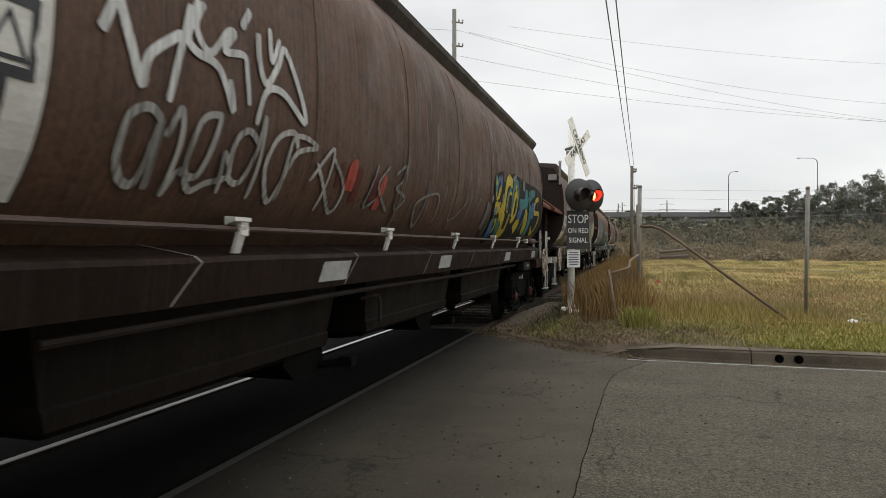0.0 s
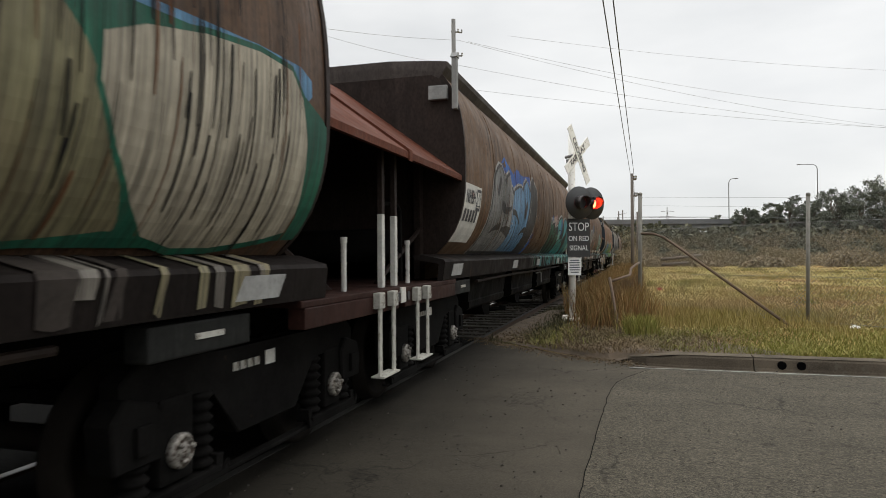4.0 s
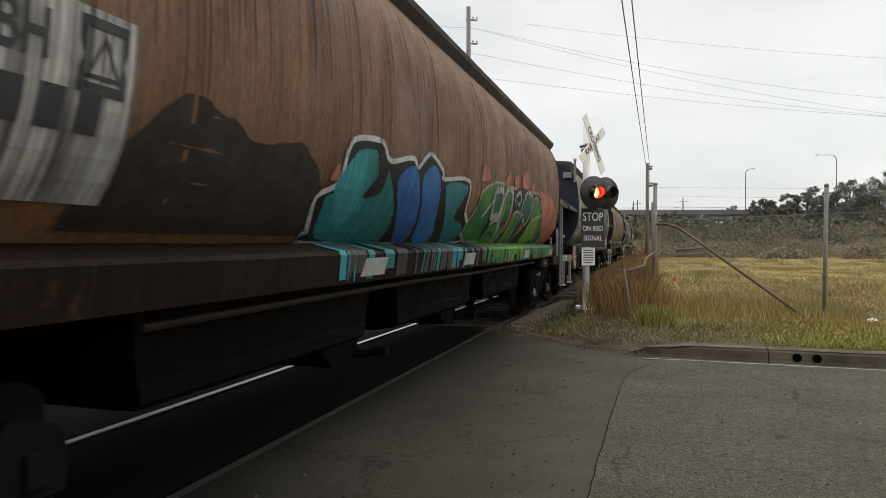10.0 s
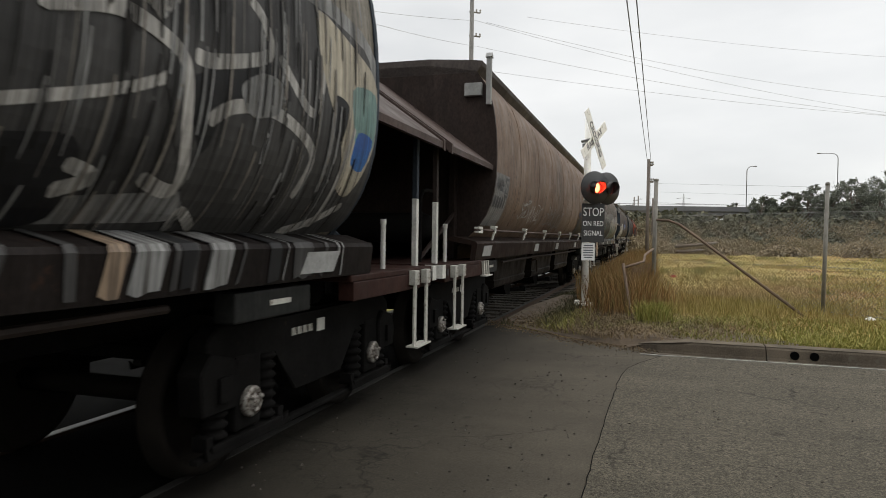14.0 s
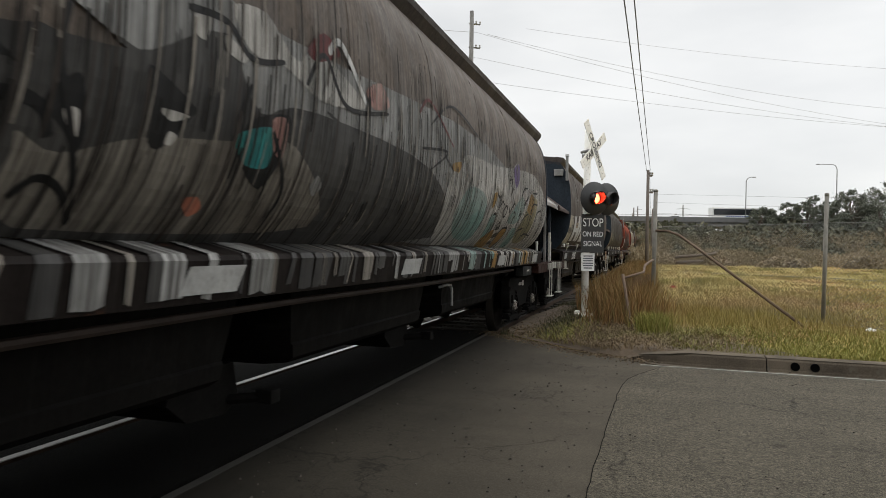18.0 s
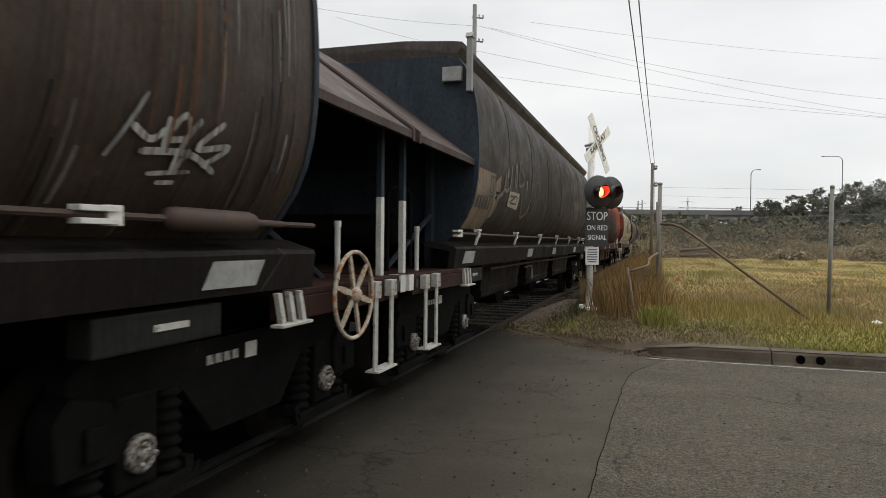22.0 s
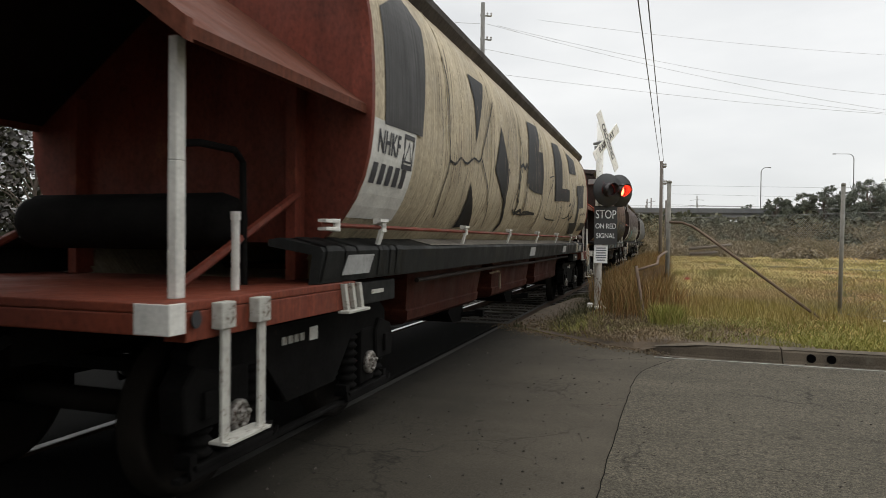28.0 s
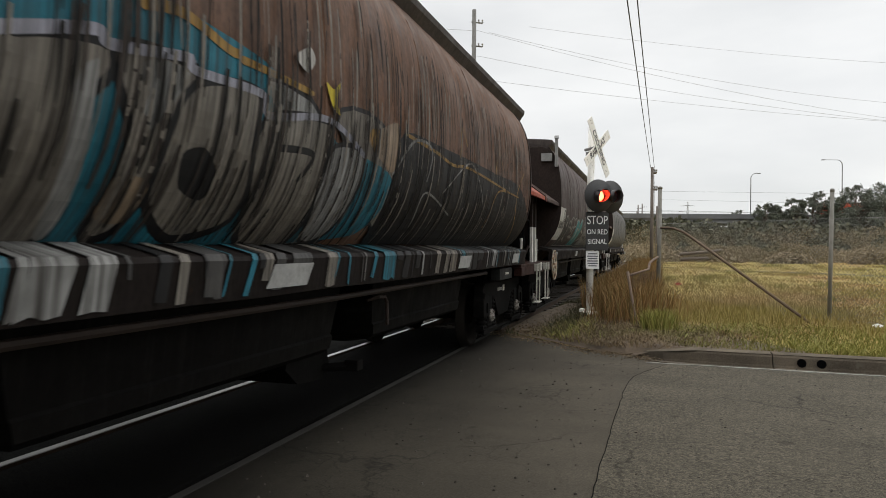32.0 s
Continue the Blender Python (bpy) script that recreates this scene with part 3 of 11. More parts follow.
rings = [[bm.verts.new((ctr[0] + (x - ctr[0]) * f, ctr[1] + (y - ctr[1]) * f, ((-0.005 if x < -0.3 else 0.152 * (1 - 0.75 * max(0.0, min(1.0, (0.45 - x) / 0.75)))) if f > 0.99 and y < 11.5 else 0.012 if f > 0.9 and x < -0.3 and y < 11.5 else max(height(ctr[0] + (x - ctr[0]) * f, ctr[1] + (y - ctr[1]) * f), (0.13 if x > 0.3 and f > 0.9 else 0.006)) + 0.012))) for x, y in ap] for f in (0.05, 0.2, 0.4, 0.6, 0.8, 0.93, 1.0)]
for a, b in zip(rings, rings[1:]):
    for j in range(len(ap)):
        bm.faces.new((a[j], a[(j + 1) % len(ap)], b[(j + 1) % len(ap)], b[j]))
bm.faces.new(rings[0])
tagged(part("dirt_apron", bm, DIRT), "bare dirt and leaf litter beside the kerb", "ground", kind="structure")

# the railway track
track = tagged(empty("railway_track"), "single railway track with shiny rails on oily ballast", "track", kind="structure")
for rx in (NEAR_RAIL, FAR_RAIL):
    bm = bmesh.new()
    sec = [(-0.07, -0.16), (0.07, -0.16), (0.07, -0.145), (0.012, -0.125), (0.010, -0.045), (0.035, -0.03), (0.036, -0.004), (-0.036, -0.004), (-0.035, -0.03), (-0.010, -0.045), (-0.012, -0.125), (-0.07, -0.145)]
    prism(bm, sec, lambda p, k: (rx + p[0], (-60, 330)[k], p[1]))
    rail = part("rail", bm, RAIL_SIDE, track)
    bm = bmesh.new()
    box(bm, rx - 0.033, rx + 0.033, -60, 330, -0.004, 0.003)
    part("running_surface", bm, RAIL_TOP if rx == FAR_RAIL else RAIL_DULL, rail, "worn steel running surface")
bm = bmesh.new()
prism(bm, [(-2.9, -0.30), (-1.75, -0.13), (1.6, -0.13), (2.1, -0.2), (2.6, -0.30)], lambda p, k: (TRACK + p[0], (11.12, 330)[k], p[1]))
part("ballast_bed", bm, BALLAST, track, "oily stone ballast")


def stones(name, n, x0, x1, y0, y1, z, s0, s1, material, parent=None, seed=1):
    rnd = random.Random(seed)
    v, f = [], []
    for _ in range(n):
        x, y, s = rnd.uniform(x0, x1), y0 + (y1 - y0) * rnd.random() ** 1.6, rnd.uniform(s0, s1)
        base = len(v)
        zz = z(x, y) if callable(z) else z
        for a in range(4):
            an = a * 1.57 + rnd.uniform(-0.5, 0.5)
            v.append((x + s * math.cos(an), y + s * math.sin(an), zz - s * 0.2))
        for a in range(3):
            an = a * 2.09 + rnd.uniform(-0.5, 0.5)
            v.append((x + 0.6 * s * math.cos(an), y + 0.6 * s * math.sin(an), zz + s * rnd.uniform(0.4, 0.8)))
        b = base
        f += [(b + 4, b + 5, b + 6), (b, b + 1, b + 4), (b + 1, b + 5, b + 4), (b + 1, b + 2, b + 5), (b + 2, b + 3, b + 6), (b + 2, b + 6, b + 5), (b + 3, b, b + 6), (b, b + 4, b + 6)]
    return tagged(quads(name, v, f, material, parent), kind="stuff")


STONE = foliage("ballast_stone", [(0.0, (0.03, 0.026, 0.022)), (0.6, (0.07, 0.06, 0.05)), (1.0, (0.13, 0.115, 0.10))], 0.95)
stones("ballast_stones", 5000, TRACK - 1.7, TRACK + 1.85, 11.15, 34, -0.125, 0.025, 0.05, STONE, track, 3)


# ---- distance: motorway bridge, scrub, trees, pylon ----
FWD = Vector((-math.sin(radians(16.2)), math.cos(radians(16.2)), 0))
SIDE = Vector((math.cos(radians(16.2)), math.sin(radians(16.2)), 0))


def far_at(px, depth, z=0.0):
    """A place seen at that column in the first view, at that depth ahead."""
    p = FWD * depth + SIDE * ((px - 784) / 1173 * depth)
    return Vector((p.x, p.y, z))


BRIDGE = Matrix.Translation(FWD * 150) @ pose(0, 0, 0, 0, 0, 16.2)
bridge = tagged(empty("motorway_bridge", BRIDGE), "long grey concrete motorway bridge with solid parapets", "bridge", kind="structure")
for name, a, z0, z1, y0, y1 in (("deck", 700, 6.9, 8.1, 0, 14), ("near_parapet", 700, 8.1, 9.05, -0.1, 0.25), ("far_parapet", 700, 8.1, 9.05, 13.8, 14.1), ("fascia_ledge", 700, 7.95, 8.12, -0.35, -0.1)):
    bm = bmesh.new()
    box(bm, -a + 100, a, y0, y1, z0, z1)
    part(name, bm, DECK_CONCRETE, bridge)
bm = bmesh.new()
box(bm, -0.5, 0.5, 1, 13, -1, 6.9, 0.1)
pier = mesh_of("pier", bm)
for i in range(-4, 16):
    use("pier", pier, DECK_CONCRETE, bridge, pose(18 * i, 0, 0))
bm = bmesh.new()
tube(bm, [(-600, -0.0, 9.45), (700, -0.0, 9.45)], 0.05, 5)
part("parapet_rail", bm, GALV, bridge)


def leaves(n, place, size, rnd, flat=0.5):
    """Small leaf blades: two crossed triangles pairs each, at random tilts."""
    v, f = [], []
    for _ in range(n):
        p = place()
        s = size * rnd.uniform(0.6, 1.4)
        d = Vector((rnd.gauss(0, 1), rnd.gauss(0, 1), rnd.gauss(0, flat))).normalized()
        e = d.orthogonal().normalized()
        e = (Matrix.Rotation(rnd.uniform(0, 6.28), 3, d) @ e) * s * 0.45
        d = d * s
        b = len(v)
        v += [tuple(p - d * 0.5), tuple(p + e), tuple(p + d * 0.5), tuple(p - e)]
        f.append((b, b + 1, b + 2, b + 3))
    return v, f


def tree(spot, h, r, seed, material, leaf=0.3, count=2600, label="", trunk=0.2, low=0.3, clumps=16, blossom=False):
    rnd = random.Random(seed)
    root = tagged(empty("tree", Matrix.Translation(spot)), label, "tree", "trees")
    bm = bmesh.new()
    top = Vector((rnd.uniform(-0.1, 0.1) * h, rnd.uniform(-0.1, 0.1) * h, h * 0.86))
    tube(bm, [(0, 0, -0.1), (0.02 * h, 0, h * 0.25), tuple(top * 0.6), tuple(top)], trunk, 7, trunk * 0.25)
    part("trunk", bm, BARK, root)
    cs = []
    for i in range(clumps):
        a = rnd.uniform(0, 6.28)
        z = h * (low + (1 - low) * (i + rnd.random()) / clumps)
        t = (z / h - low) / (1 - low)
        w = r * (0.35 + 0.75 * math.sin(math.pi * min(1, 0.12 + 0.86 * t)) ** 0.8) * rnd.uniform(0.45, 1.0)
        c = Vector((w * math.cos(a), w * math.sin(a), z * 0.97))
        for _ in range(4):
            d = Vector((rnd.gauss(0, 1), rnd.gauss(0, 1), rnd.gauss(0, 0.9)))
            cs.append((c + d * r * 0.17, r * rnd.uniform(0.07, 0.2)))
        bm = bmesh.new()
        st = top * min(0.8, max(0.25, z / h - 0.15))
        tube(bm, [tuple(st), tuple((st + c) * 0.5 + Vector((0, 0, 0.04 * h))), tuple(c)], trunk * 0.35, 5, trunk * 0.08)
        part("limb", bm, BARK, root)

    def place():
        c, q = rnd.choice(cs)
        d = Vector((rnd.gauss(0, 1), rnd.gauss(0, 1), rnd.gauss(0, 0.8)))
        return c + d * q * 0.62
    v, f = leaves(count, place, leaf, rnd)
    tagged(quads("crown", v, f, material, root), kind="stuff")
    return root


def thicket(name, n, spots, size, material, label, seed, tall=1.0):
    rnd = random.Random(seed)

    def place():
        x, y, w, d, hh = rnd.choice(spots)
        a, q = rnd.uniform(0, 6.28), rnd.random() ** 0.5
        top = hh * math.sqrt(max(0.05, 1 - q * q))
        return Vector((x + w * q * math.cos(a), y + d * q * math.sin(a), top * rnd.random() ** 0.6))
    v, f = leaves(n, place, size, rnd, tall)
    return tagged(quads(name, v, f, material), label, "scrub", kind="stuff")


rnd = random.Random(11)
low, mid, dark = [], [], []
for i in range(120):
    p = far_at(1080 + i * 6.0 + rnd.uniform(-6, 6), rnd.uniform(62, 82))
    low.append((p.x, p.y, rnd.uniform(1.2, 3.2), rnd.uniform(1, 2.5), rnd.uniform(0.7, 2.3)))
for i in range(110):
    p = far_at(1080 + i * 6.6 + rnd.uniform(-8, 8), rnd.uniform(84, 108))
    mid.append((p.x, p.y, rnd.uniform(1.6, 4.0), rnd.uniform(1.5, 3), rnd.uniform(2.2, 5.2)))
for i in range(80):
    p = far_at(1080 + i * 9 + rnd.uniform(-8, 8), rnd.uniform(112, 142))
    dark.append((p.x, p.y, rnd.uniform(3.0, 6.0), rnd.uniform(1.5, 3), rnd.uniform(5.0, 7.2)))
shrubs, straw = [], []
for px, dp, wd, hh in ((1188, 66, 1.3, 2.4), (1232, 80, 2.2, 3.4), (1296, 84, 3.0, 3.9), (1330, 78, 1.8, 2.7), (1402, 84, 2.8, 4.2), (1436, 74, 1.6, 2.6), (1512, 82, 2.6, 3.6), (1560, 70, 1.8, 2.9), (1610, 78, 2.4, 3.5)):
    for _ in range(5):
        p = far_at(px + rnd.gauss(0, 9), dp + rnd.gauss(0, 1))
        shrubs.append((p.x, p.y, wd * rnd.uniform(0.3, 0.7), wd * 0.6, hh * rnd.uniform(0.55, 1.0)))
for px, dp, wd, hh in ((1352, 57, 1.6, 1.15), (1376, 58, 1.3, 1.0), (1330, 58, 1.1, 0.7), (1478, 58, 1.0, 1.0), (1500, 57, 1.3, 1.25), (1530, 58, 1.2, 0.8), (1250, 60, 1.5, 0.7)):
    p = far_at(px, dp)
    straw.append((p.x, p.y, wd, 0.9, hh))
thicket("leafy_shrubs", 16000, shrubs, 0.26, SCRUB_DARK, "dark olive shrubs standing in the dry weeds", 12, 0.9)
thicket("straw_heaps", 9000, straw, 0.2, STRAW, "pale flattened straw heaps at the lot's far edge", 13, 0.6)
thicket("dry_weeds", 110000, low, 0.15, WEEDS, "dry straw-coloured weeds along the far side of the lot", 5, 2.6)
thicket("scrub", 110000, mid, 0.18, SCRUB_OLIVE, "olive and straw scrub on the bank below the bridge", 6, 1.0)
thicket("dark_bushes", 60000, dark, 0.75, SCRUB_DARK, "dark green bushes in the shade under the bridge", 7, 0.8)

# trees beyond and before the bridge: column, depth, height, crown radius
for i, (px, dp, h, r) in enumerate(((1266, 185, 11.6, 2.0), (1316, 145, 11.0, 2.6), (1332, 146, 10.8, 2.1), (1350, 147, 9.6, 1.7), (1368, 145, 12.2, 2.6), (1400, 144, 13.2, 2.6), (1420, 146, 12.2, 2.5), (1440, 143, 12.2, 2.5),
                                    (1466, 136, 14.4, 3.6), (1480, 130, 12.8, 3.0), (1500, 134, 11.4, 3.2), (1525, 126, 13.6, 4.6), (1556, 122, 14.6, 4.8), (1590, 124, 14.4, 4.8), (1636, 126, 14.2, 4.6), (1680, 130, 15.0, 4.4))):
    tree(far_at(px, dp), h, r, 40 + i, (LEAF, LEAF_OLIVE)[i % 3 == 1], 0.24, 10000, "tall dark green gum tree beside the motorway bridge", 0.28, 0.15 if i > 7 else 0.3, 34)
# trees across the track, seen between wagons
for i, (x, y, h, r) in enumerate(((-15, 3, 8.5, 2.6), (-17, 8, 9.5, 3.2), (-14, 12.5, 7.0, 2.6), (-19, 17, 10, 3.4), (-16, 22, 8, 3.0), (-13.5, -2, 7.5, 2.4), (-20, -5, 9, 3.2))):
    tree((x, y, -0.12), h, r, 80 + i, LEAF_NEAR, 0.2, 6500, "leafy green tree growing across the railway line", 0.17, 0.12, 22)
tree((-11.2, 5.6, -0.12), 3.9, 1.7, 97, BLOSSOM, 0.1, 7000, "small tree covered in white blossom across the line", 0.07, 0.2, 22)
tree((-11.6, 9.6, -0.12), 3.6, 1.5, 98, BLOSSOM, 0.1, 5200, "small tree with white blossom across the line", 0.07, 0.2, 20)
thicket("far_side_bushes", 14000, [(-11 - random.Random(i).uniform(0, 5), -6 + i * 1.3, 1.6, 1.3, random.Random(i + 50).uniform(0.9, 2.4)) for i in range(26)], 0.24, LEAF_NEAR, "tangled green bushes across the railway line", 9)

# ---- grain and coal hopper wagons ----
PITCH, DECK, DECK0 = 17.2, 16.8, -0.12
BODY0, BODY1 = 1.72, 15.1
PROF_Z = [1.42, 1.60, 1.80, 2.05, 2.35, 2.65, 2.95, 3.20, 3.42, 3.52]
PROF_X = [1.09, 1.27, 1.385, 1.455, 1.48, 1.475, 1.445, 1.385, 1.285, 1.20]
HW = np.poly1d(np.polyfit(PROF_Z, PROF_X, 5))


HWC = [float(c) for c in HW.c]
DWC = [float(c) for c in HW.deriv().c]


def along(cs, z):
    r = 0.0
    for c in cs:
        r = r * z + c
    return r


def on_side(u, z, off=0.0):
    """A place on the wagon's bulging side, off metres proud of it."""
    s = along(DWC, z)
    k = 1 / math.sqrt(1 + s * s)
    return (along(HWC, z) + off * k, u, z - off * s * k)


LIB = {}


def shared(name, make, smooth=False):
    if name not in LIB:
        bm = bmesh.new()
        make(bm)
        LIB[name] = mesh_of(name, bm, smooth)
    return LIB[name]


def make_shell(bm):
    zs = np.linspace(1.42, 3.52, 15)
    us = np.linspace(BODY0, BODY1, 67)
    for sgn in (1, -1):
        g = [[bm.verts.new((sgn * (float(HW(z)) + 0.006 * noise.noise((u * 1.3, z * 1.1, sgn * 5))), u, z)) for z in zs] for u in us]
        for a, b in zip(g, g[1:]):
            for i in range(len(zs) - 1):
                bm.faces.new((a[i], a[i + 1], b[i + 1], b[i]))
    rg = [[bm.verts.new((x, u, z)) for x, z in ((-1.09, 1.42), (-0.85, 1.15), (0.85, 1.15), (1.09, 1.42))] for u in (BODY0, BODY1)]
    for i in range(3):
        bm.faces.new((rg[0][i], rg[0][i + 1], rg[1][i + 1], rg[1][i]))
    tp = [[bm.verts.new((x, u, z)) for x, z in ((-1.2, 3.52), (-0.6, 3.6), (0.6, 3.6), (1.2, 3.52))] for u in (BODY0, BODY1)]
    for i in range(3):
        bm.faces.new((tp[0][i], tp[0][i + 1], tp[1][i + 1], tp[1][i]))


def make_end(bm):
    zs = np.linspace(1.42, 3.52, 15)
    out = [(float(HW(z)) + 0.012, z) for z in zs] + [(0.6, 3.62), (-0.6, 3.62)] + [(-float(HW(z)) - 0.012, z) for z in zs[::-1]]
    prism(bm, out, lambda p, k: (p[0], (-0.02, 0.03)[k], p[1]))


def make_seam(bm):
    zs = np.linspace(1.45, 3.5, 12)
    row = [[bm.verts.new((on_side(0, z, o)[0], du, z)) for du, o in ((-0.018, -0.006), (-0.012, 0.006), (0.012, 0.006), (0.018, -0.006))] for z in zs]
    for a, b in zip(row, row[1:]):
        for i in range(3):
            bm.faces.new((a[i], a[i + 1], b[i + 1], b[i]))


def make_roof(bm):
    sec = [(1.19, 3.455), (1.28, 3.585), (1.29, 3.64), (1.18, 3.655), (0.6, 3.70), (-0.6, 3.70), (-1.18, 3.655), (-1.29, 3.64), (-1.28, 3.585), (-1.19, 3.455), (-1.1, 3.5), (1.1, 3.5)]
    prism(bm, sec, lambda p, k: (p[0], (BODY0 - 0.02, BODY1 + 0.46)[k], p[1]))


def make_sill(bm):
    sec = [(1.07, 1.44), (1.13, 1.452), (1.37, 1.395), (1.385, 1.37), (1.36, 1.175), (1.30, 1.165), (1.32, 1.35), (1.07, 1.40)]
    n = len(sec)
    us = np.linspace(BODY0 - 0.6, BODY1 + 0.3, 40)
    rg = []
    for i, u in enumerate(us):
        cut = 0.35 if i in (0, len(us) - 1) else 0.0
        rg.append([bm.verts.new((x + 0.004 * noise.noise((u * 1.7, 3, z)), u + cut * (x - 1.07) * (1 if i == 0 else -1), z + 0.006 * noise.noise((u * 1.2, 9, 0)))) for x, z in sec])
    for a, b in zip(rg, rg[1:]):
        for i in range(n):
            bm.faces.new((a[i], a[(i + 1) % n], b[(i + 1) % n], b[i]))
    bm.faces.new(rg[0][::-1])
    bm.faces.new(rg[-1])


def make_hopper(bm):
    a = [bm.verts.new((x, y, z)) for z, hx, hy in ((1.2, 1.12, 1.36), (0.80, 1.07, 1.27), (0.785, 1.085, 1.27), (0.70, 1.075, 1.25), (0.66, 1.02, 1.22), (0.60, 0.72, 1.05)) for x, y in ((-hx, -hy), (hx, -hy), (hx, hy), (-hx, hy))]
    for k in range(5):
        for i in range(4):
            bm.faces.new((a[4 * k + i], a[4 * k + (i + 1) % 4], a[4 * k + 4 + (i + 1) % 4], a[4 * k + 4 + i]))
    bm.faces.new(a[:4])
    bm.faces.new(a[-4:][::-1])


def make_gate(bm):
    # Dark block fills the gap between bins and stands for its shade.
    box(bm, -0.5, 0.62, -0.24, 0.24, 0.66, 1.15, 0.02)
    prism(bm, [(-0.30, 0.66), (0.30, 0.66), (0.36, 0.42), (0.22, 0.33), (-0.16, 0.36), (-0.34, 0.50)], lambda p, k: ((-0.55, 0.68)[k], p[0], p[1]))
    tube(bm, [(0.5, 0.2, 0.40), (0.92, 0.34, 0.44)], 0.035, 8)
    box(bm, 0.86, 0.98, 0.29, 0.40, 0.40, 0.49, 0.01)


def make_deck(bm):
    box(bm, -1.37, 1.37, 0, 1.84, 1.125, 1.17, 0.008)


def make_headstock(bm):
    box(bm, -1.38, 1.38, 0, 0.12, 1.03, 1.124, 0.008)


def make_solebar(bm):
    box(bm, -0.06, 0.06, 0.121, 1.8, 0.99, 1.124, 0.008)


def make_canopy(bm):
    for s in (1, -1):
        pts = [(0.0, 3.40), (s * 1.45, 2.34), (s * 1.45, 2.28), (s * 1.41, 2.28), (s * 1.39, 2.335), (0.0, 3.35)]
        prism(bm, pts, lambda p, k: (p[0], (0.04, 2.03)[k], p[1]))


# Dark sheet under the canopy; shade is put into its colour.
def make_canopy_shade(bm):
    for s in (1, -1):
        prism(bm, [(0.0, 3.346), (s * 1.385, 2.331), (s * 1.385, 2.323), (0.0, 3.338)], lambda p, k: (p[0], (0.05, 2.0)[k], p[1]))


def make_gable_rim(bm):
    for s in (1, -1):
        pts = [(0.0, 3.425), (s * 1.46, 2.36), (s * 1.46, 2.26), (0.0, 3.32)]
        prism(bm, pts, lambda p, k: (p[0], (0.0, 0.045)[k], p[1]))


def make_post(bm):
    box(bm, -0.024, 0.024, -0.032, 0.032, 1.17, 1.80, 0.006)


def make_post_top(bm):
    box(bm, -0.023, 0.023, -0.031, 0.031, 1.80, 2.36, 0.005)


def make_stub(bm):
    tube(bm, [(0, 0, 1.17), (0, 0, 1.58)], 0.022, 10)
    tube(bm, [(0, 0, 1.545), (0, 0, 1.59)], 0.027, 10)


def make_step(bm):
    box(bm, -0.06, 0.05, -0.18, 0.18, 0.49, 0.506, 0.004)


def make_step_arm(bm):
    prism(bm, [(0.0, 0.506), (0.014, 0.506), (0.014, 1.13), (-0.09, 1.166), (-0.09, 1.14), (0.0, 1.105)], lambda p, k: (p[0], -0.03 + 0.06 * k, p[1]))
    box(bm, -0.03, 0.03, -0.055, 0.055, 1.03, 1.155, 0.008)


def make_brake_wheel(bm):
    R = 0.285
    n = 30
    ring = [(0, R * math.cos(2 * math.pi * i / n), R * math.sin(2 * math.pi * i / n)) for i in range(n + 1)]
    tube(bm, ring, 0.0145, 8, caps=False)
    lathe(bm, [(0.05, -0.03), (0.055, 0.02), (0.03, 0.045)], 14)


def make_spoke(bm):
    prism(bm, [(0.045, -0.014), (0.15, -0.022), (0.278, -0.012), (0.278, 0.012), (0.15, 0.022), (0.045, 0.014)], lambda p, k: ((-0.008, 0.008)[k], p[1], p[0]))


def make_ladder(bm):
    tube(bm, [(0, 0, 0.52), (0, 0, 2.42)], 0.024, 8)


def make_rung(bm):
    tube(bm, [(0, 0, 0), (0, 0.32, 0)], 0.012, 6)


def make_rod(bm):
    tube(bm, [(1.36, BODY0 - 0.5, 1.535), (1.36, BODY1 + 0.2, 1.535)], 0.016, 7)


def make_hook(bm):
    box(bm, 1.345, 1.385, -0.05, 0.02, 1.50, 1.58, 0.006)
    prism(bm, [(1.37, 1.56), (1.392, 1.55), (1.345, 1.41), (1.325, 1.41)], lambda p, k: (p[0], (-0.06, 0.0)[k], p[1]))
    prism(bm, [(1.34, 1.555), (1.40, 1.575), (1.40, 1.595), (1.34, 1.60)], lambda p, k: (p[0], (-0.13, 0.02)[k], p[1]))


def make_lever(bm):
    box(bm, 1.34, 1.40, -0.16, 0.02, 1.50, 1.522, 0.003)
    box(bm, 1.34, 1.40, -0.16, 0.02, 1.548, 1.57, 0.003)
    box(bm, 1.35, 1.39, -0.02, 0.05, 1.495, 1.575, 0.004)


def make_sideframe(bm):
    pts = [(-1.28, 0.86), (-1.18, 0.93), (-0.62, 0.93), (-0.5, 0.90), (0.5, 0.90), (0.62, 0.93), (1.18, 0.93), (1.28, 0.86), (1.28, 0.73), (0.60, 0.72), (0.34, 0.40), (-0.34, 0.40), (-0.60, 0.72), (-1.28, 0.73)]
    prism(bm, pts, lambda p, k: ((0.93, 1.06)[k], p[0], p[1]))
    bmesh.ops.bevel(bm, geom=bm.edges[:], offset=0.012, segments=1, affect="EDGES")


def make_axlebox(bm):
    box(bm, 0.92, 1.07, -0.13, 0.13, 0.30, 0.74, 0.02)
    box(bm, 0.95, 1.09, -0.36, 0.36, 0.245, 0.285, 0.01)
    for y in (-0.36, 0.36):
        box(bm, 0.97, 1.07, y - 0.03, y + 0.03, 0.27, 0.34, 0.006)
    prism(bm, [(-0.42, 0.30), (-0.40, 0.22), (0.40, 0.22), (0.42, 0.30), (0.36, 0.25), (-0.36, 0.25)], lambda p, k: ((1.07, 1.09)[k], p[0], p[1]))


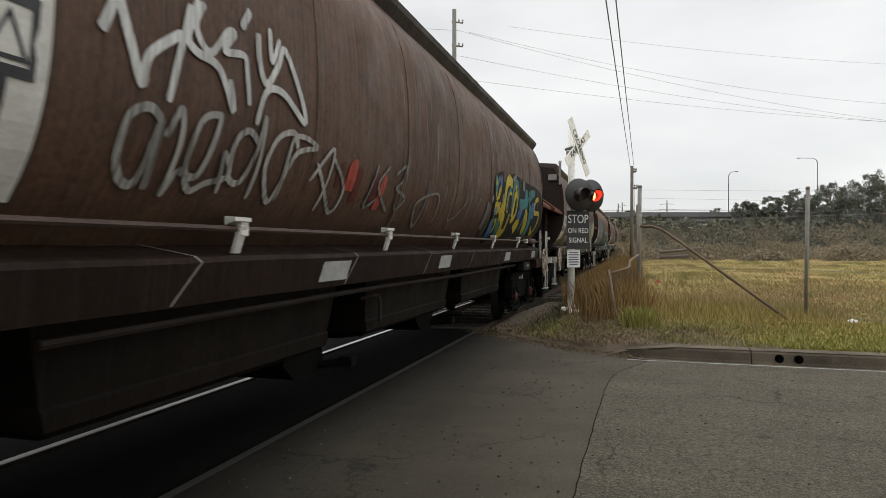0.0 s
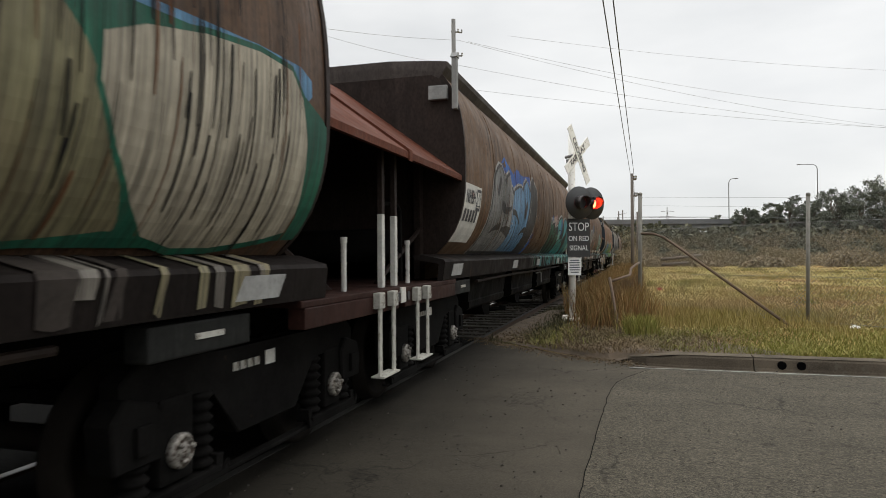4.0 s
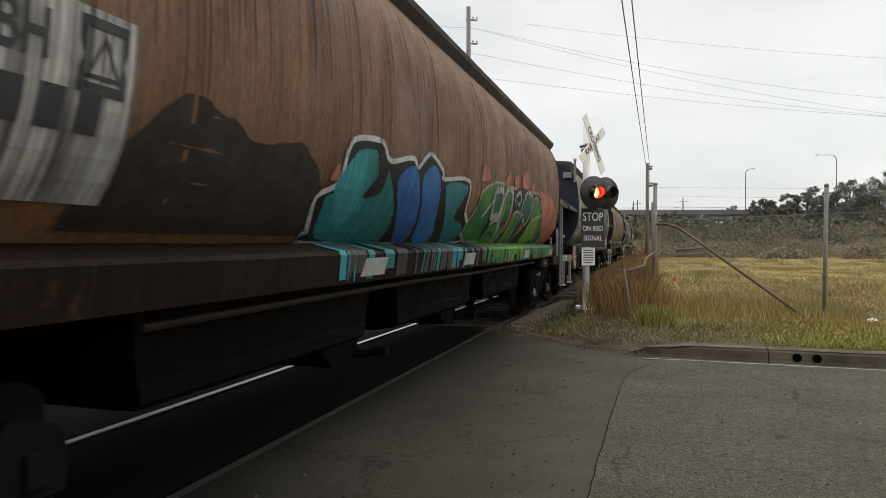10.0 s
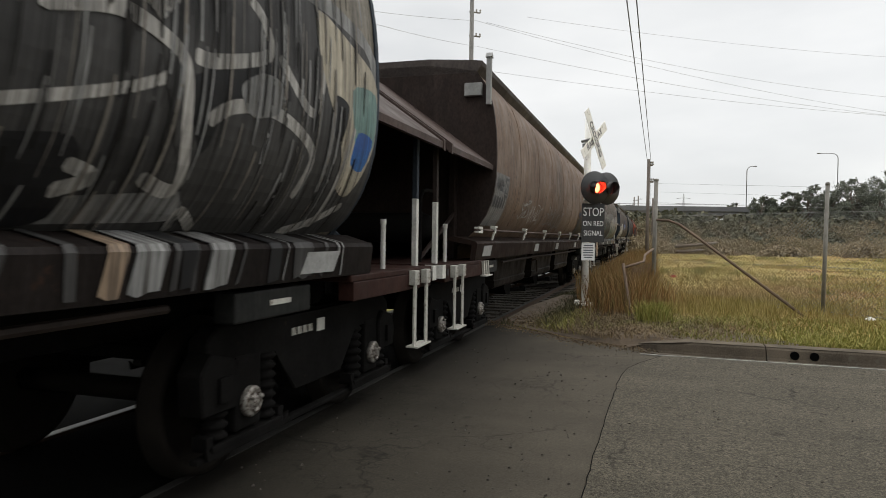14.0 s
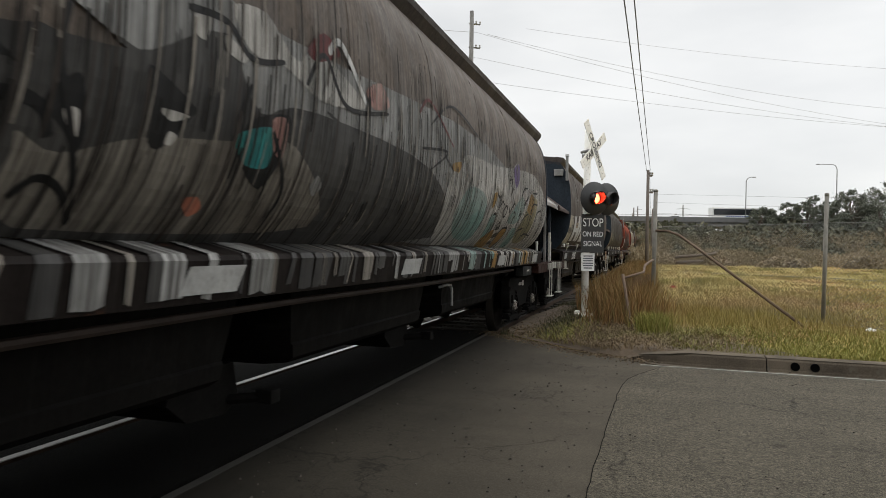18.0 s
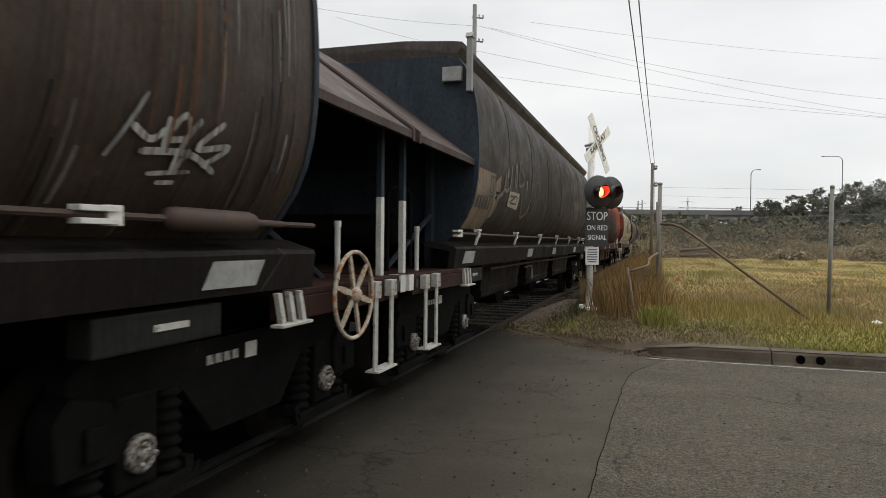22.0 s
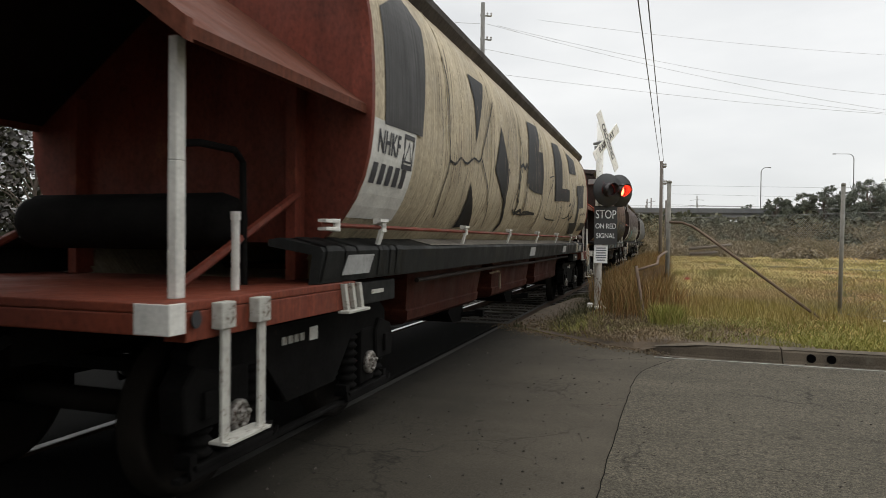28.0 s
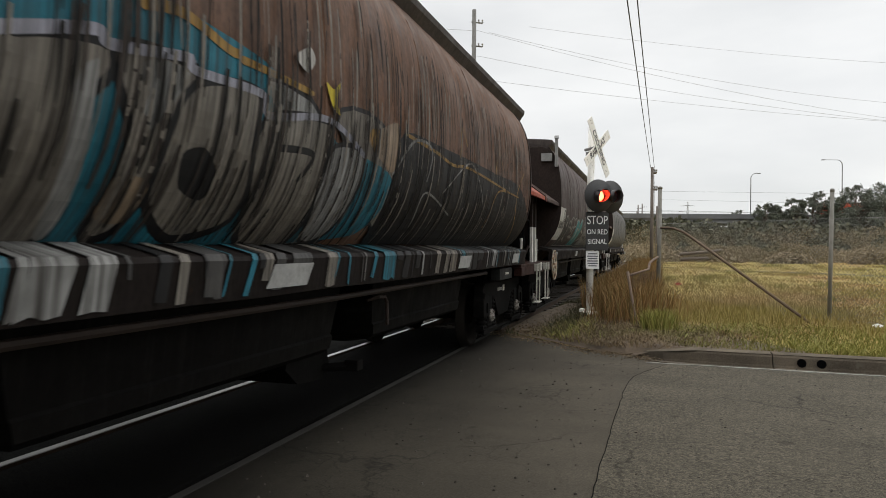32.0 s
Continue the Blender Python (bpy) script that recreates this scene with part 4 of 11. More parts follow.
def make_spring(bm):
    prof = [(0.02, 0.285)]
    for i in range(7):
        z = 0.29 + i * 0.062
        prof += [(0.072, z + 0.008), (0.086, z + 0.024), (0.072, z + 0.042), (0.055, z + 0.052)]
    prof.append((0.02, 0.73))
    lathe(bm, prof, 14, lambda r, h, c, s: (1.0 + r * c, r * s, h))


def make_spring_cover(bm):
    prism(bm, [(-0.17, 0.46), (0.15, 0.46), (0.17, 0.62), (0.12, 0.74), (-0.10, 0.80), (-0.19, 0.70)], lambda p, k: ((0.94, 1.10)[k], p[0], p[1]))
    bmesh.ops.bevel(bm, geom=bm.edges[:], offset=0.012, segments=1, affect="EDGES")
    box(bm, 1.10, 1.125, -0.05, 0.05, 0.52, 0.66, 0.006)


def make_tie_bar(bm):
    box(bm, 1.0, 1.06, -1.35, 1.35, 0.205, 0.235, 0.008)


# Flat disc on the corner; its black stands for a hole's darkness.
def make_corner_dark_disc(bm):
    lathe(bm, [(0.034, 1.384), (0.034, 1.3885), (0.026, 1.3885)], 18, lambda r, h, c, s: (h, 0.17 + r * c, 1.09 + 1.2 * r * s))


def make_folded_step(bm):
    for y in (-0.13, -0.02, 0.09):
        prism(bm, [(y, 1.16), (y + 0.04, 1.16), (y + 0.09, 0.99), (y + 0.05, 0.99)], lambda p, k: ((1.37, 1.40)[k], p[0], p[1]))
    box(bm, 1.36, 1.44, -0.14, 0.19, 0.972, 0.99, 0.004)


def make_sill_weld(bm):
    prof = [(1.135, 1.4575, 0.0), (1.37, 1.402, 0.10), (1.389, 1.372, 0.13), (1.364, 1.18, -0.06)]
    vs = [(bm.verts.new((x, y - 0.010, z)), bm.verts.new((x, y + 0.010, z))) for x, z, y in prof]
    for (a, b), (c, d) in zip(vs, vs[1:]):
        bm.faces.new((a, b, d, c))


def make_wheelset(bm):
    for s in (1, -1):
        lathe(bm, [(0.05, s * 0.66), (0.44, s * 0.675), (0.488, s * 0.685), (0.488, s * 0.70), (0.462, s * 0.72), (0.458, s * 0.80), (0.40, s * 0.805), (0.37, s * 0.76), (0.15, s * 0.75), (0.12, s * 0.80), (0.05, s * 0.80)], 36)
    lathe(bm, [(0.075, -1.05), (0.075, 1.05)], 12)


def make_hub(bm):
    lathe(bm, [(0.088, 1.05), (0.092, 1.10), (0.07, 1.12), (0.062, 1.105), (0.04, 1.105), (0.034, 1.125), (0.01, 1.128)], 20)
    for i in range(3):
        a = i * 2.094
        box(bm, 1.10, 1.135, 0.052 * math.cos(a) - 0.011, 0.052 * math.cos(a) + 0.011, 0.052 * math.sin(a) - 0.011, 0.052 * math.sin(a) + 0.011)


def make_bolster(bm):
    box(bm, -0.95, 0.95, -0.28, 0.28, 0.62, 0.90, 0.03)
    for y in (-0.9, 0.9):
        box(bm, -0.9, 0.9, y - 0.5 * (y > 0) * 0 - 0.06, y + 0.06, 0.66, 0.74)
    tube(bm, [(-0.9, 0.45, 0.5), (0.9, 0.45, 0.5)], 0.05, 6)
    for x in (-0.72, 0.72):
        for y in (-0.40, 0.40):
            box(bm, x - 0.05, x + 0.05, y - 0.05, y + 0.05, 0.35, 0.68, 0.01)


def make_sill_beam(bm):
    box(bm, -0.22, 0.22, 0.1, DECK - 0.1, 0.78, 1.12, 0.01)


def make_coupler(bm):
    box(bm, -0.09, 0.09, -0.20, 0.35, 0.80, 0.98, 0.02)
    prism(bm, [(-0.2, -0.02), (-0.16, -0.24), (0.02, -0.34), (0.16, -0.26), (0.2, -0.1), (0.12, 0.02)], lambda p, k: (p[0], p[1], (0.74, 1.04)[k]))
    tube(bm, [(0.35, 0.1, 0.95), (0.36, -0.15, 0.85), (0.36, -0.24, 0.62), (0.33, -0.32, 0.5)], 0.028, 7)


def make_tank(bm):
    lathe(bm, [(0.08, -0.85), (0.15, -0.82), (0.18, -0.74), (0.18, 0.74), (0.15, 0.82), (0.08, 0.85)], 20)


def make_pipe_run(bm):
    tube(bm, [(1.23, 3.3, 1.085), (1.23, 6.5, 1.10), (1.23, 9.0, 1.085), (1.23, 13.3, 1.10)], 0.022, 7)


def make_pipe(bm):
    tube(bm, [(0.95, 0, 1.17), (0.95, 0, 1.86), (0.95, 0.06, 1.94), (0.95, 0.2, 1.96), (0.95, 0.52, 1.96), (0.95, 0.6, 1.9), (0.95, 0.62, 1.17)], 0.022, 7)


def make_brace(bm):
    tube(bm, [(-0.02, 0.6, 1.17), (0.06, 1.75, 1.75)], 0.028, 6)


def make_stiff(bm):
    box(bm, -0.04, 0.04, 1.7, 1.88, 1.17, 2.5, 0.01)


def make_roof_post(bm):
    box(bm, 1.36, 1.42, -0.10, -0.03, 3.08, 3.66, 0.008)
    prism(bm, [(-0.12, 3.66), (-0.01, 3.66), (-0.065, 3.72)], lambda p, k: ((1.35, 1.43)[k], p[0], p[1]))


def make_bracket(bm):
    box(bm, 1.08, 1.30, -0.09, -0.02, 3.20, 3.36, 0.01)


def make_side_pipe(bm):
    tube(bm, [(1.08, -0.16, 1.0), (1.16, -0.10, 1.025), (1.17, 0.0, 1.02), (1.17, 0.05, 0.97), (1.17, 0.06, 0.78)], 0.015, 8)


def make_plate(bm):
    pts = [(1.372, 1.36), (1.3665, 1.215)]
    prism(bm, [(1.3835, 1.345), (1.389, 1.345), (1.376, 1.215), (1.370, 1.215)], lambda p, k: (p[0], (-0.21, 0.21)[k] + (p[1] - 1.28) * 0.5, p[1]))


def make_label(bm):
    box(bm, 1.06, 1.066, -0.05, 0.06, 0.76, 0.85)


def make_label_bars(bm):
    box(bm, 1.06, 1.065, -0.40, -0.345, 0.775, 0.825)


def make_box(bm):
    box(bm, 1.2, 1.33, -0.30, 0.48, 0.985, 1.145, 0.012)


def ribbon(v, f, pts, width, off, taper=0.0):
    """A painted stroke along (u, z) points, laid on the wagon's side."""
    n = len(pts)
    base = len(v)
    for i, (u, z) in enumerate(pts):
        a, b = pts[max(i - 1, 0)], pts[min(i + 1, n - 1)]
        d = math.hypot(b[0] - a[0], b[1] - a[1]) or 1
        nu, nz = -(b[1] - a[1]) / d, (b[0] - a[0]) / d
        w = width * 0.5 * (1 - taper * i / (n - 1))
        if i in (0, n - 1):
            w *= 0.72
        for k in (-1, -0.33, 0.33, 1):
            zz = min(3.44, max(1.46, z + nz * w * k))
            v.append(on_side(min(BODY1 - 0.05, max(BODY0 + 0.05, u + nu * w * k)), zz, off))
    for i in range(n - 1):
        for k in range(3):
            q = base + 4 * i + k
            f.append((q, q + 1, q + 5, q + 4))


def blob(v, f, u0, u1, zb, zt, off, rnd, rough=0.25, steps=26):
    """A sprayed field with an uneven cloud-like top edge."""
    base = len(v)
    ph = rnd.uniform(0, 99)
    for i in range(steps + 1):
        t = i / steps
        u = u0 + (u1 - u0) * t
        end = min(1.0, 5 * t, 5 * (1 - t)) ** 0.6
        top = zb + (zt - zb) * (0.35 + 0.65 * end) + rough * (noise.noise((u * 1.9, ph, 0)) + 0.5 * abs(noise.noise((u * 4.5, ph, 3))))
        bot = zb
        for k in range(9):
            z = min(3.44, max(1.455, bot + (top - bot) * k / 8))
            v.append(on_side(u, z, off))
    for i in range(steps):
        for k in range(8):
            q = base + 9 * i + k
            f.append((q, q + 9, q + 10, q + 1))


def smooth_path(keys, n=18):
    """A rounded line through a few key points."""
    out = []
    k = [keys[0]] + list(keys) + [keys[-1]]
    per = max(3, n // (len(keys) - 1))
    for i in range(1, len(k) - 2):
        p0, p1, p2, p3 = k[i - 1], k[i], k[i + 1], k[i + 2]
        for j in range(per):
            t = j / per
            out.append(tuple(0.5 * (2 * b + (c - a) * t + (2 * a - 5 * b + 4 * c - d) * t * t + (3 * b - a - 3 * c + d) * t ** 3) for a, b, c, d in zip(p0, p1, p2, p3)))
    return out + [keys[-1]]


def sheet(name, side, zb, zt, material, parent, off, label="", grow=0.0, rows=13, cols=4):
    """One leaning painted shape: side(a, t) gives the sideways place, a from -1 to 1, t from 0 to 1 upwards."""
    v, f = [], []
    for i in range(rows + 1):
        t = i / rows
        for j in range(cols + 1):
            a = -1 + 2 * j / cols
            u, dz = side(a, t, grow)
            z = zb - grow + (zt - zb + 2 * grow) * t + dz * t
            v.append(on_side(min(BODY1 - 0.03, max(BODY0 + 0.03, u)), min(3.43, max(1.458, z)), off))
    n = cols + 1
    for i in range(rows):
        for j in range(cols):
            q = i * n + j
            f.append((q, q + 1, q + n + 1, q + n))
    return quads(name, v, f, material, parent, label)


GRID = 0.07
PAINT_LAYER = {}


def side_flat(u, z, off):
    """A place on the side, straight between level lines a hand apart, so that coats of paint lie parallel."""
    i = math.floor(z / GRID)
    f = z / GRID - i
    a, b = on_side(u, i * GRID, off), on_side(u, (i + 1) * GRID, off)
    return (a[0] + (b[0] - a[0]) * f, u, a[2] + (b[2] - a[2]) * f)


def coat(name, bm, wagon, material):
    """Cuts flat paint at the level lines and lays it on the wagon's side, each coat over the last."""
    zs = [p.co.y for p in bm.verts]
    for i in range(math.ceil(min(zs) / GRID), math.floor(max(zs) / GRID) + 1):
        bmesh.ops.bisect_plane(bm, geom=bm.verts[:] + bm.edges[:] + bm.faces[:], plane_co=(0, i * GRID, 0), plane_no=(0, 1, 0), dist=1e-5)
    n = PAINT_LAYER[wagon.name] = PAINT_LAYER.get(wagon.name, 0) + 1
    for p in bm.verts:
        p.co = side_flat(min(BODY1 - 0.03, max(BODY0 + 0.03, p.co.x)), min(3.44, max(1.455, p.co.y)), 0.0085 + 0.00016 * n)
    m = S[material] if material in S else PAINT_MORE[material]
    return part(name, bm, m, wagon)


def band(bm, pts, width, closed=False, taper=0.0):
    n = len(pts)
    rows = []
    for i, (u, z) in enumerate(pts):
        a, b = (pts[i - 1], pts[(i + 1) % n]) if closed else (pts[max(i - 1, 0)], pts[min(i + 1, n - 1)])
        d = math.hypot(b[0] - a[0], b[1] - a[1]) or 1
        w = width * 0.5 * (1 - taper * i / n) * (0.6 if not closed and i in (0, n - 1) else 1)
        x, y = -(b[1] - a[1]) / d * w, (b[0] - a[0]) / d * w
        rows.append((bm.verts.new((u + x, z + y, 0)), bm.verts.new((u - x, z - y, 0))))
    for (a, b), (c, d) in zip(rows, rows[1:] + (rows[:1] if closed else [])):
        bm.faces.new((a, b, d, c))


def painted(wagon, material, outline, rim=None, rim_width=0.03, soft=True):
    """A sprayed field inside a closed outline of (along, height), with a rim of another colour."""
    if soft:
        n = len(outline)
        pts = []
        for i in range(n):
            p0, p1, p2, p3 = (outline[(i + j) % n] for j in (-1, 0, 1, 2))
            for t in (0, 0.25, 0.5, 0.75):
                pts.append(tuple(0.5 * (2 * b + 0.8 * (c - a) * t + (2 * a - 5 * b + 4 * c - d + 0.2 * (c - a)) * t * t + (3 * b - a - 3 * c + d) * t ** 3) for a, b, c, d in zip(p0, p1, p2, p3)))
    else:
        pts = outline
    if rim:
        bm = bmesh.new()
        band(bm, pts, rim_width * 2, True)
        coat("painted_rim", bm, wagon, rim)
    bm = bmesh.new()
    bm.faces.new([bm.verts.new((u, z, 0)) for u, z in pts])
    bmesh.ops.triangulate(bm, faces=bm.faces[:])
    return coat("painted_shape", bm, wagon, material)


def stroke(wagon, material, width, pts):
    """A sprayed line through a few points."""
    bm = bmesh.new()
    band(bm, smooth_path(pts, 7 * (len(pts) - 1)), width, taper=0.15)
    return coat("painted_stroke", bm, wagon, material)



def graffiti(wagon, u0, u1, z0, z1, fills, line, light, seed, glyphs=5, label="", back=None, weight=0.07, lean=0.35, fall=0.0, cuts=2):
    """A throw-up of fat leaning shapes shoulder to shoulder: light rim, dark outline, fill and cut-outs."""
    rnd = random.Random(seed)
    if back:
        v, f = [], []
        blob(v, f, u0 - 0.15, u1 + 0.15, z0 - 0.12, z1 + 0.06 - fall * 0.5, 0.003, rnd, 0.2)
        quads("sprayed_field", v, f, back, wagon)
    cell = (u1 - u0) / glyphs
    H = z1 - z0
    for i in range(glyphs):
        fill = fills[(i * len(fills)) // glyphs]
        c = u0 + cell * (i + 0.5) + rnd.uniform(-0.06, 0.06) * cell
        zt = z1 - fall * i / max(1, glyphs - 1) + rnd.uniform(-0.16, 0.08) * H
        half = cell * rnd.uniform(0.50, 0.62)
        tip = rnd.choice((0.25, 0.35, 0.6))
        sharp = rnd.choice((0.5, 0.5, 0.8, 1.0))
        waist = rnd.uniform(-0.22, 0.22)
        ph = rnd.uniform(0, 6.28)
        skew = rnd.uniform(-0.14, 0.14) * H
        ln = lean * rnd.uniform(0.6, 1.3)
        kink = rnd.uniform(0.04, 0.13) * cell

        def side(a, t, grow):
            cap = 1.0 if t < 1 - tip else max(0.0, 1 - ((t - 1 + tip) / tip) ** (2 / sharp)) ** sharp
            w = half * (1 + waist * math.sin(3.0 * t + ph)) * (0.16 + 0.84 * cap) + grow
            bend = kink * math.sin(5.2 * t + ph + (0.9 if a > 0 else 0))
            return c + ln * H * (t - 0.5) + a * w + bend, skew * a

        lay = 0.0005 * (i % 3)
        shape = sheet("graffiti_shape", side, z0, zt, fill, wagon, 0.0092 + lay, label)
        if light:
            sheet("rim", side, z0, zt, light, shape, 0.0042 + lay, "", weight * 1.75)
        sheet("outline", side, z0, zt, line, shape, 0.0066 + lay, "", weight * 0.95)
        for q in range(cuts):
            t = (0.30, 0.66, 0.48)[q % 3] + rnd.uniform(-0.1, 0.1)
            sg = rnd.choice((-1, 1))
            zz = z0 + (zt - z0) * t
            m = c + ln * H * (t - 0.5)
            kind = rnd.random()
            if kind < 0.5:
                pts = [(m + sg * half * 1.05, zz + rnd.uniform(-0.05, 0.05) * H), (m + sg * half * 0.3, zz), (m - sg * half * rnd.uniform(0.2, 0.5), zz + rnd.uniform(-0.12, 0.12) * H)]
                w, tp = H * rnd.uniform(0.09, 0.16), 0.75
            elif kind < 0.8:
                pts = [(m - half * 0.3, zz - 0.10 * H), (m, zz + 0.02 * H), (m + half * 0.25, zz + 0.12 * H)]
                w, tp = min(H * 0.2, half * 0.5) * rnd.uniform(0.6, 1.0), 0.3
            else:
                pts = [(m + sg * half * 0.25, zz - 0.24 * H), (m + sg * half * 0.1, zz), (m - sg * half * 0.2, zz + 0.24 * H)]
                w, tp = H * rnd.uniform(0.05, 0.09), 0.6
            v, f = [], []
            ribbon(v, f, smooth_path(pts, 10), w, 0.0116 + lay, tp)
            quads("cut_out", v, f, line, shape)
        if light and rnd.random() < 0.75:
            pts = [side(-0.72, t, 0.0)[0] for t in (0.25, 0.45, 0.65, 0.8)]
            v, f = [], []
            ribbon(v, f, [(u, z0 + (zt - z0) * t) for u, t in zip(pts, (0.25, 0.45, 0.65, 0.8))], 0.035, 0.0134 + lay, 0.6)
            quads("highlight", v, f, light, shape)


def plumes(wagon, u0, u1, z0, h, mats, n, seed, wide=(0.08, 0.2)):
    """Soft upright dabs of spray rising behind a piece."""
    rnd = random.Random(seed)
    for i in range(n):
        u = u0 + (u1 - u0) * (i + rnd.random()) / n
        zz, hh = z0 + rnd.uniform(-0.12, 0.05), h * rnd.uniform(0.45, 1.1)
        w = rnd.uniform(*wide)
        pts = [(u + rnd.uniform(-0.01, 0.01) + 0.05 * q, zz + hh * q) for q in (0, 0.35, 0.7, 0.88, 0.97, 1.0)]
        v, f = [], []
        b = []
        for (x, z), k in zip(pts, (1, 1, 0.95, 0.75, 0.4, 0.05)):
            for a in (-1, 0, 1):
                v.append(on_side(x + a * w * k * 0.5, min(3.43, max(1.46, z)), 0.0036 + 0.0002 * (i % 3)))
        for r in range(5):
            for a in range(2):
                q = 3 * r + a
                f.append((q, q + 1, q + 4, q + 3))
        quads("sprayed_plume", v, f, mats[i % len(mats)], wagon)


# loops, arches, hooks and zigzags of handwriting in a unit cell
SCRAWL = ([(0, 0.1), (0.1, 0.95), (0.3, 1.0), (0.5, 0.05)], [(0.6, 0.85), (0.2, 0.95), (0.0, 0.45), (0.25, 0.0), (0.6, 0.25)], [(0.0, 0.5), (0.45, 0.75), (0.3, 1.0), (0.05, 0.5), (0.3, 0.0), (0.65, 0.2)],
          [(0.0, 1.0), (0.15, 0.05), (0.35, 0.7), (0.5, 0.0), (0.75, 1.05)], [(0.7, 0.9), (0.15, 0.9), (0.45, 0.5), (0.5, 0.1), (0.0, 0.0)], [(0.1, 0.0), (0.25, 1.2), (0.45, 1.1), (0.2, 0.3), (0.6, 0.0)])


def tag_line(wagon, u0, u1, z0, z1, material, seed, n=7, width=0.03, label=""):
    """A quick handwritten scrawl of loops and zigzags that spells nothing."""
    rnd = random.Random(seed)
    cell, H = (u1 - u0) / n, z1 - z0
    i = 0
    while i < n:
        run = min(n - i, rnd.choice((1, 1, 2)))
        pts = []
        for j in range(run):
            big = rnd.uniform(0.85, 1.2)
            fx, fy = rnd.choice((True, False)), rnd.choice((True, False))
            for x, y in rnd.choice(SCRAWL):
                x, y = (0.7 - x if fx else x), (1 - y if fy else y)
                pts.append((u0 + cell * (i + j + x * 2.0 - 0.3) + 0.28 * y * H + rnd.uniform(-0.02, 0.02), z0 + H * y * big + 0.10 * H * math.sin(i + j)))
        v, f = [], []
        ribbon(v, f, smooth_path(pts, 9 * len(pts)), width * rnd.uniform(0.85, 1.2), 0.0125, 0.3)
        quads("scrawl", v, f, material, wagon, label)
        i += run


def drips(wagon, u0, u1, z0, z1, mats, n, seed, wide=(0.004, 0.018), name="dirt_run"):
    """Grime and washed-out paint run down over the side in thin vertical streaks."""
    rnd = random.Random(seed)
    for m in mats:
        v, f = [], []
        for _ in range(n // len(mats)):
            u, top = rnd.uniform(u0, u1), z0 + (z1 - z0) * rnd.random() ** 0.7
            ln = rnd.uniform(0.12, 0.75)
            bot = max(1.47, top - ln)
            if top - bot < 0.05:
                continue
            k = 5
            d = rnd.uniform(-0.02, 0.02)
            ribbon(v, f, [(u + d * i / k, top + (bot - top) * i / k) for i in range(k + 1)], rnd.uniform(*wide), 0.0245, rnd.uniform(0, 0.8))
        tagged(quads(name, v, f, m, wagon), kind="stuff")


def patch(wagon, u0, u1, z0, z1, material, off=0.004, name="painted_panel", label="", slant=0.0):
    v, f = [], []
    n, k = max(2, int((u1 - u0) / 0.25)), 8
    for i in range(n + 1):
        for j in range(k + 1):
            z = z0 + (z1 - z0) * j / k
            v.append(on_side(u0 + (u1 - u0) * i / n + slant * j / k, z, off))
    for i in range(n):
        for j in range(k):
            q = i * (k + 1) + j
            f.append((q, q + k + 1, q + k + 2, q + 1))
    return quads(name, v, f, material, wagon, label)


def sill_paint(wagon, u0, u1, mats, seed, full=0.7):
    """The lower part of the graffiti, carried down over the sill's top and face in upright bands with worn gaps."""
    rnd = random.Random(seed)
    u = u0
    while u < u1:
        m = rnd.choice(mats)
        end = min(u + rnd.choice((0.02, 0.035, 0.06, 0.1, 0.18)) * rnd.uniform(0.7, 1.3), u1)
        lean = rnd.uniform(-0.03, 0.10)
        low = 1.0 if rnd.random() < full else rnd.uniform(0.2, 0.95)
        n = max(1, int((end - u) / 0.05))
        v, f = [], []
        for i in range(n + 1):
            e = u + (end - u) * i / n
            q = min(1.0, max(0.05, low + rnd.uniform(-0.12, 0.02)))
            for x, z, k in ((1.135, 1.459, 0), (1.374, 1.403, 0.3), (1.392, 1.372, 0.4), (1.392 - 0.024 * q, 1.372 - 0.187 * q, 0.4 + 0.6 * q)):
                v.append((x, e - lean * k, z))
        for i in range(n):
            for j in range(3):
                f.append((4 * i + j, 4 * i + j + 4, 4 * i + j + 5, 4 * i + j + 1))
        quads("sill_paint", v, f, m, wagon)
        u = end + (rnd.choice((0.02, 0.04, 0.09, 0.18)) if rnd.random() < 0.75 else 0)


def sill_top(wagon, u0, u1, material):
    """Sprayed colour along the sill's sloping top alone."""
    n = int((u1 - u0) / 0.3)
    v = [(x, u0 + (u1 - u0) * i / n, z) for i in range(n + 1) for x, z in ((1.135, 1.457), (1.372, 1.4015))]
    quads("sill_top_paint", v, [(2 * i, 2 * i + 2, 2 * i + 3, 2 * i + 1) for i in range(n)], material, wagon)


